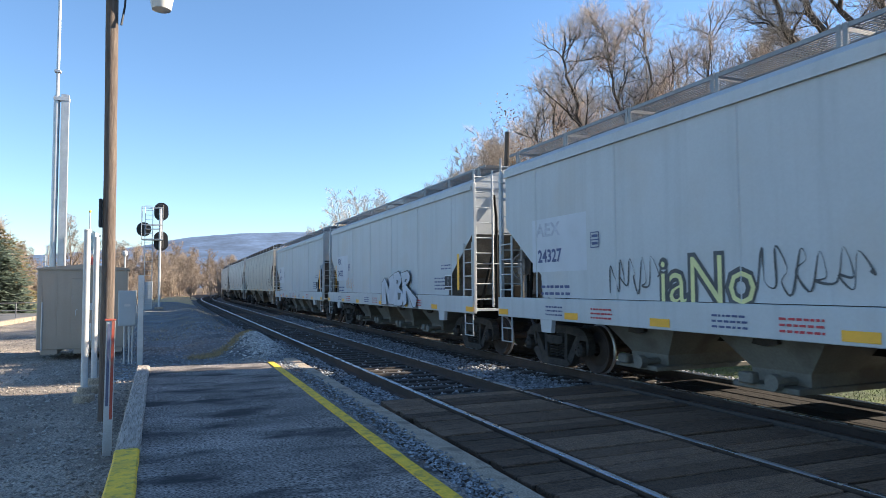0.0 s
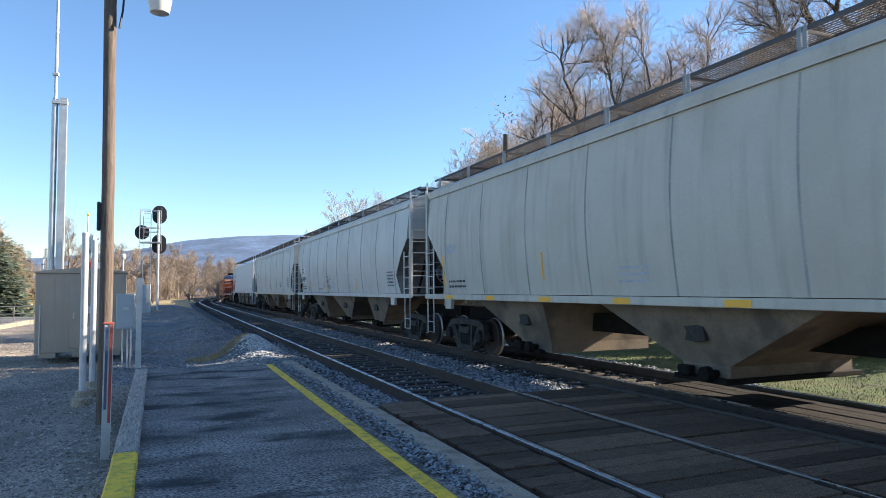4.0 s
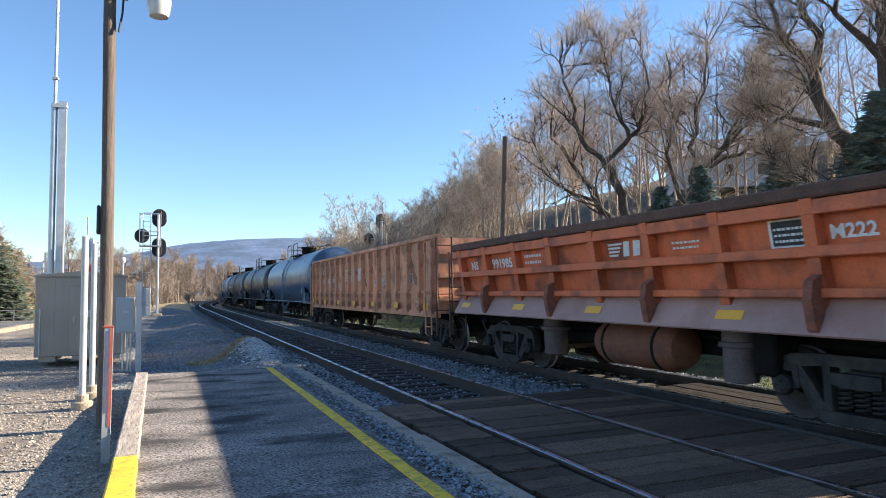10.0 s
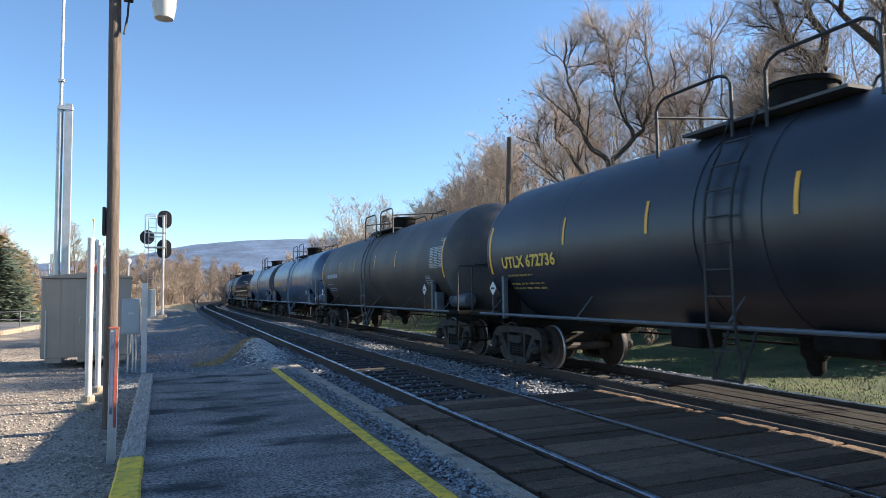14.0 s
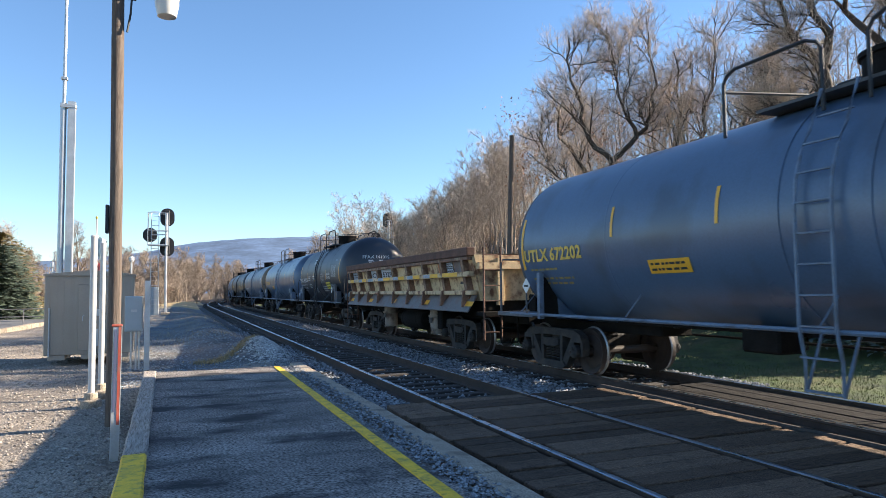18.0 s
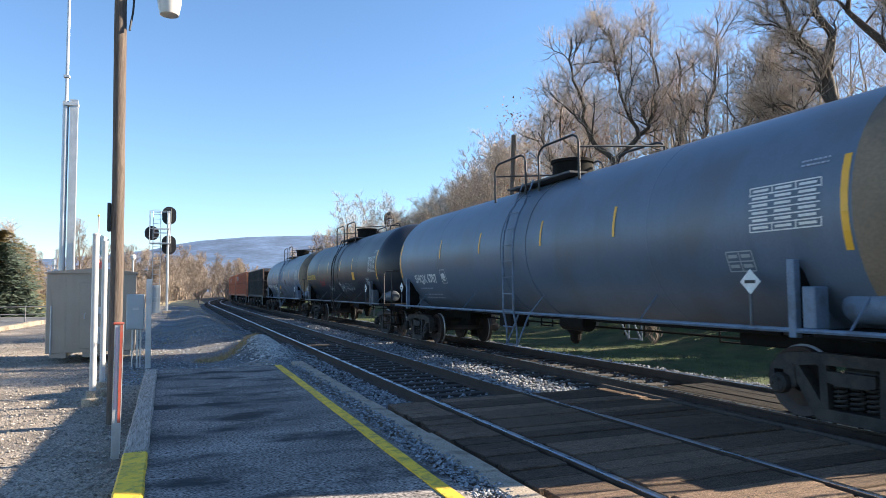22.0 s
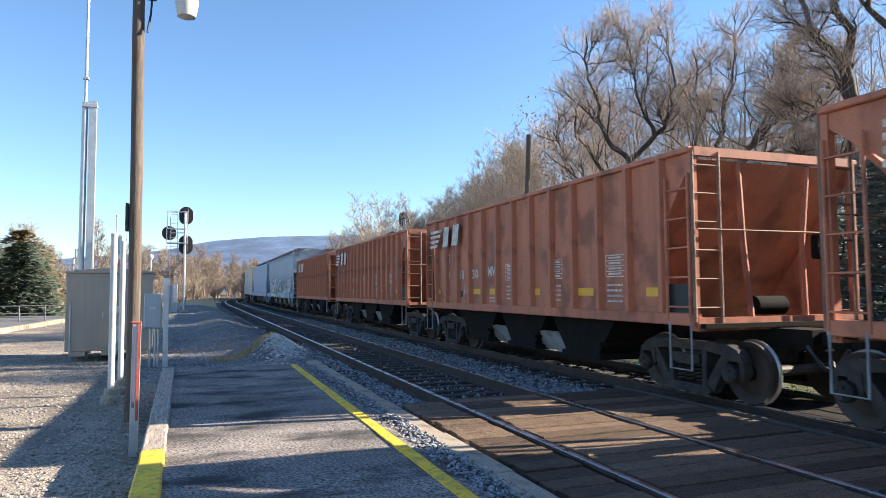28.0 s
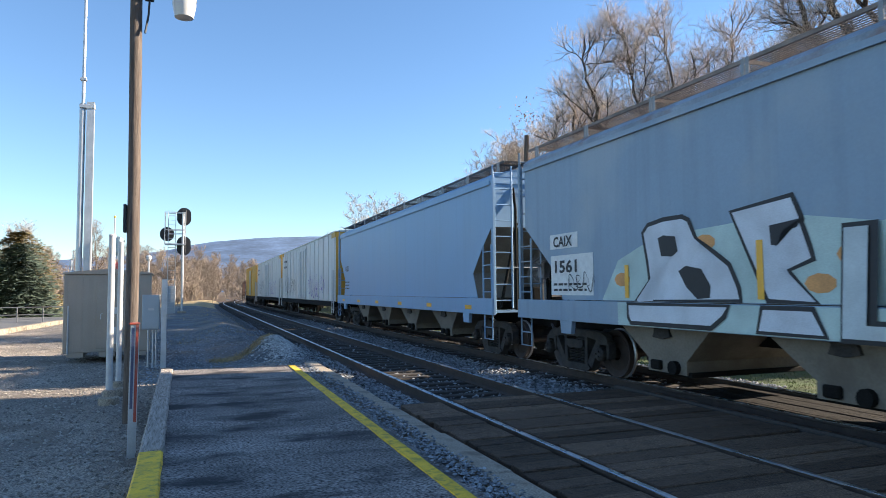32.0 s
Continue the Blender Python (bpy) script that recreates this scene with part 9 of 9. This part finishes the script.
# open hoppers
HOP_NUM = {22: ("99", "41", "30", "MW"), 24: ("994", "826", "MW", "")}
for i in (20, 21, 22, 23, 24):
    a, b, L = span(i)
    car, sx, yE = open_hopper("open_hopper_car", "black weathered open-top hopper car" if i == 20 else "faded rust-orange ribbed open-top hopper car", L, M_COAL if i == 20 else M_ORANGE, zt=3.42 if i > 20 else 3.3,
                              near=0.6 if i == 22 else 0.85, ribs={22: 13, 23: 16, 24: 15}.get(i, 12))
    put(car, a, b)
    hop_x = (lambda z: -1.512)
    before = set(car.children)
    top = yE - 0.04
    if i == 20:
        lettering(car, "NS", top - 0.3, 2.5, 0.3, M_FADED, hop_x, 0.4)
        bars(car, top - 0.3, 1.7, 0.5, 0.5, 4, M_FADED, hop_x)
    else:
        stripes_logo(car, 5.2, 2.68, 2.1, 0.52, lambda z: -1.612, M_GHOST)
        lettering(car, "NS", 4.36, 2.26, 0.32, M_GHOST, hop_x, 0.40)
        for k, (w, y) in enumerate(zip(HOP_NUM.get(i, ("", "", "", "MW")), (4.36, 3.47, 2.58, 1.68))):
            if not w and i != 24:
                bars(car, y, 1.8, 0.4, 0.4, 1, M_GHOST, hop_x, seed=k)
            elif w:
                lettering(car, w, y, 1.82 if k < 3 else 1.86, 0.30, M_GHOST, hop_x, 0.40 if k < 3 else 0.55)
        scribble(car, 5.2, 1.76, 0.5, 0.24, M_GHOST, hop_x, i, 4, 0.02)
        scribble(car, 3.05, 1.4, 0.5, 0.3, M_GHOST, hop_x, i + 40, 3, 0.02)
        for y in (5.16, 2.5, 1.6, -0.2, -1.98, -3.77):
            patch(car, "reflector", y, 1.44, 0.48, 0.13, M_REFL, hop_x, "yellow reflective strip")
        for y in (5.15, 4.3, 1.6):
            bars(car, y, 1.26, 0.36, 0.14, 2, M_GHOST, hop_x, seed=int(y * 10))
        patch(car, "dark_patch", 3.35, 1.36, 0.22, 0.16, M_TXT_BLACK, hop_x)
        for y in (0.78, -1.0, -2.8):
            table(car, y, 1.75, 0.5, 0.34, 4, 1, M_GHOST, hop_x, "faded ruled data table")
            bars(car, y - 0.02, 1.32, 0.42, 0.34, 4, M_GHOST, hop_x, seed=int(y * 10) + 60)
        if i % 2:
            patch(car, "faded_panel", -3.3, 1.9, 0.55, 0.8, M_APRON, hop_x, "faded grey panel")
    if i == 24:
        patch(car, "blue_patch", 5.16, 1.78, 0.34, 0.26, mat("grey_blue_patch", (0.20, 0.26, 0.32), 0.6, 0, 0.1, 5, 0.0), hop_x, "grey-blue painted square")
    if i > 20:
        for o in set(car.children) - before:
            o.location.y -= {21: 0.3, 22: 0.48, 23: 0.3, 24: 0.8}[i]

# blue covered hoppers
B_FORM = ((5.10, 1.375), (5.02, 1.43), (4.72, 1.43), (4.80, 2.0), (4.90, 2.55), (4.76, 2.70), (4.40, 2.76), (4.0, 2.76), (3.86, 2.68), (3.72, 2.36), (3.80, 2.18), (3.45, 2.18), (3.15, 1.95), (3.00, 1.60), (2.98, 1.375))
F_FORM = ((2.62, 1.375), (2.74, 1.75), (3.16, 2.70), (2.20, 2.82), (2.06, 2.46), (2.10, 2.30), (1.98, 2.12), (1.94, 1.92), (2.26, 1.80), (2.06, 1.55), (1.90, 1.375))


for i in (25, 26):
    a, b, L = span(i)
    car, sx, yE = covered_hopper("covered_hopper", "faded light blue covered hopper car with graffiti along its foot" if i == 25 else "clean light blue covered hopper car", L, M_BLUE_H if i == 25 else M_BLUE_H2, eave=3.98, peak=4.35, walk_z=4.44, sill=(1.0, 1.36), bins=4, bin_paint=M_BINS, roof=M_RUSTY if i == 25 else M_BLUE_H2, grate=M_RUSTGRATE if i == 25 else None, slope_paint=M_BINS if i == 26 else None, end_cut=((1.36, 0.82), (1.95, 1.08), (2.5, 0.55), (2.97, 0.0)) if i == 26 else ((1.35, 1.40), (1.75, 1.30), (2.78, 0.0)))
    put(car, a, b)
    if i == 26:
        lettering(car, "CAIX", 6.9, 2.4, 0.3, M_TXT_BLACK, sx, 0.7)
        bars(car, 6.9, 1.6, 0.8, 0.4, 3, M_TXT_BLACK, sx)
        reflectors(car, -6.8, 6.8, 6, 1.1, lambda z: -1.648, 0.42, 0.1)
        continue
    before = set(car.children)

    def low_x(z):
        return -1.648 if z < 1.37 else -1.56
    patch(car, "number_panel", 7.62, 2.29, 0.95, 0.27, M_TXT_WHITE, sx, "white number panel")
    patch(car, "number_panel", 7.6, 1.45, 1.4, 0.72, M_TXT_WHITE, sx, "white number panel")
    lettering(car, "CAIX", 7.5, 2.33, 0.26, M_TXT_BLACK, sx, 0.66, lift=0.011)
    bars(car, 7.5, 1.50, 1.1, 0.2, 2, M_TXT_BLACK, sx, lift=0.011, seed=61)
    lettering(car, "1561", 7.45, 1.86, 0.30, M_TXT_BLACK, sx, 0.75, lift=0.011)
    scribble(car, 7.0, 1.5, 0.9, 0.4, M_TAG_GREY, sx, 7, 4, 0.02, lift=0.013)
    bm = B()
    out = [(5.95, 1.38), (5.5, 2.0), (4.6, 2.3), (3.3, 2.35), (2.4, 2.4), (1.2, 2.2), (0.0, 2.35), (-1.5, 2.25), (-2.6, 1.95), (-3.4, 2.2), (-4.2, 1.9), (-4.3, 1.38)]
    bm.faces.new([bm.verts.new((sx(v) - 0.004, u, v)) for u, v in out])
    part("painted_field", bm, M_TAG_GREEN, car, "pale green painted field")
    patch(car, "painted_field", 5.4, 1.01, 9.4, 0.34, M_TAG_GREEN, lambda z: -1.646, "pale green painted field")
    fat_letter(car, B_FORM, sx, ((4.52, 2.42), (4.40, 2.46), (4.15, 2.42), (4.10, 2.18), (4.22, 2.10), (4.45, 2.12)), ((4.10, 1.86), (3.95, 1.94), (3.66, 1.88), (3.50, 1.62), (3.52, 1.44), (3.75, 1.42), (3.95, 1.60)))
    fat_letter(car, ((5.16, 1.355), (3.08, 1.355), (3.16, 1.18), (3.40, 1.02), (5.08, 1.02), (5.16, 1.12)), lambda z: -1.650)
    fat_letter(car, F_FORM, sx, ((2.54, 2.42), (2.10, 2.47), (2.16, 2.36), (2.36, 2.33), (2.44, 2.14), (2.52, 2.16)))
    fat_letter(car, ((2.62, 1.355), (1.90, 1.355), (1.74, 1.02), (2.70, 1.02)), lambda z: -1.650)
    for w, y, wd in (("L", 1.60, 1.2), ("N", 0.25, 1.1), ("K", -1.0, 1.1), ("I", -2.25, 0.4)):
        outlined(car, w, y, 1.04, 1.65, wd, M_TAG_WHITE, M_TAG_BLACK, low_x, "white painted letter with a black outline", 0.045, lift=0.05)
    for k, (y, z) in enumerate(((5.4, 1.7), (3.3, 1.6), (3.6, 2.15), (1.9, 1.6), (1.5, 1.9), (-0.4, 1.8))):
        lathe_pts = [(sx(z) - 0.007, y + 0.2 * math.cos(q * 0.7), z + 0.11 * math.sin(q * 0.7)) for q in range(9)]
        bm = B()
        bm.faces.new([bm.verts.new(p) for p in lathe_pts])
        part("paint_blot", bm, M_TAG_ORANGE, car, "faint orange paint blot")
    for y, h in ((5.32, 0.5), (2.74, 0.7), (-0.9, 0.55), (-1.9, 0.7), (-4.6, 0.8)):
        patch(car, "orange_streak", y, 1.42, 0.10, h, M_REFL, sx, "orange vertical strip", 0.019)
    scribble(car, -2.4, 1.5, 1.6, 0.9, M_TAG_GREY, sx, 17, 5, 0.024, lift=0.014)
    patch(car, "white_patch", -4.9, 1.42, 1.35, 0.95, M_TAG_WHITE, sx, "white painted patch", 0.006)
    scribble(car, -3.7, 1.45, 2.4, 1.1, M_TAG_GREY, sx, 23, 8, 0.024, lift=0.012)
    scribble(car, -3.4, 1.7, 1.0, 0.5, M_TAG_PURPLE, sx, 29, 4, 0.028, lift=0.015)
    scribble(car, -5.6, 2.3, 0.5, 1.1, M_FADED, sx, 33, 2, 0.03, lift=0.012)
    bars(car, -4.9, 1.75, 0.8, 0.22, 3, M_TXT_BLACK, sx, lift=0.016)
    patch(car, "white_patch", -5.8, 1.05, 0.8, 0.24, M_TAG_WHITE, lambda z: -1.648, "white painted patch")
    part("jacking_plate", prism(B(), [(-0.09, 0.74), (0.09, 0.74), (0.09, 1.38), (0.05, 1.46), (-0.05, 1.46), (-0.09, 1.38)], -1.70, -1.65), M_BLUE_H, car, "hanging blue jacking plate", at=pose(0, -6.9, 0))

    for o in set(car.children) - before:
        o.location.y -= 0.35

# refrigerator cars and the last car
M_OCHRE = mat("ochre_yellow_paint", (0.62, 0.36, 0.05), 0.55, 0, 0.1, 1, 0.1)
for i in (27, 28, 29):
    a, b, L = span(i)
    car, sx, yE = reefer("refrigerator_car", "white refrigerator car with ochre ends and graffiti" if i < 29 else "ochre yellow refrigerator car", L, M_REEFER if i < 29 else M_OCHRE, M_OCHRE)
    put(car, a, b)
    if i < 29:
        scribble(car, 7.5, 1.2, 5.5, 1.5, M_TAG_GREY, sx, 60 + i, 9, 0.06, lift=0.055)
        scribble(car, -1.8, 1.2, 5.5, 1.3, M_TAG_PURPLE, sx, 70 + i, 8, 0.06, lift=0.055)
        bars(car, 7.6, 3.1, 1.5, 0.8, 2, M_TXT_BLACK, sx, lift=0.055)
a, b, L = span(30)
car, sx, yE = gondola("gondola_car", "dark brown gondola car", L, M_RIM)
put(car, a, b)


for car, bare, k in MARKED:
    respace(car, bare, k)


def motions():
    """The cars roll along the far track; their wheelsets turn while they are near."""
    for car, mid in CARS:
        rows = []
        for k in range(0, 33):
            x, y, a = line(mid - travel(k), FAR_TRACK)
            rows.append((float(k), pose(x, y, 0, 0, 0, -math.degrees(a))))
        walk(car, rows)
    mids = dict(CARS)
    for w, car, along, yy in WHEELSETS:
        s0 = mids[car] + along
        near = [f for f in range(0, 961) if -2.0 <= s0 - travel(f / 30) <= 60.0]
        if not near:
            continue
        f0, f1 = near[0], near[-1]
        rows = [(0.0, pose(0, yy, WHEEL_R))] if f0 > 0 else []
        rows += [(f / 30, pose(0, yy, WHEEL_R, math.degrees((travel(f / 30) - travel(f0 / 30)) / WHEEL_R))) for f in range(f0, f1 + 1)]
        if f1 < 960:
            rows.append((32.0, pose(0, yy, WHEEL_R, math.degrees((travel(f1 / 30) - travel(f0 / 30)) / WHEEL_R))))
        walk(w, rows)


motions()
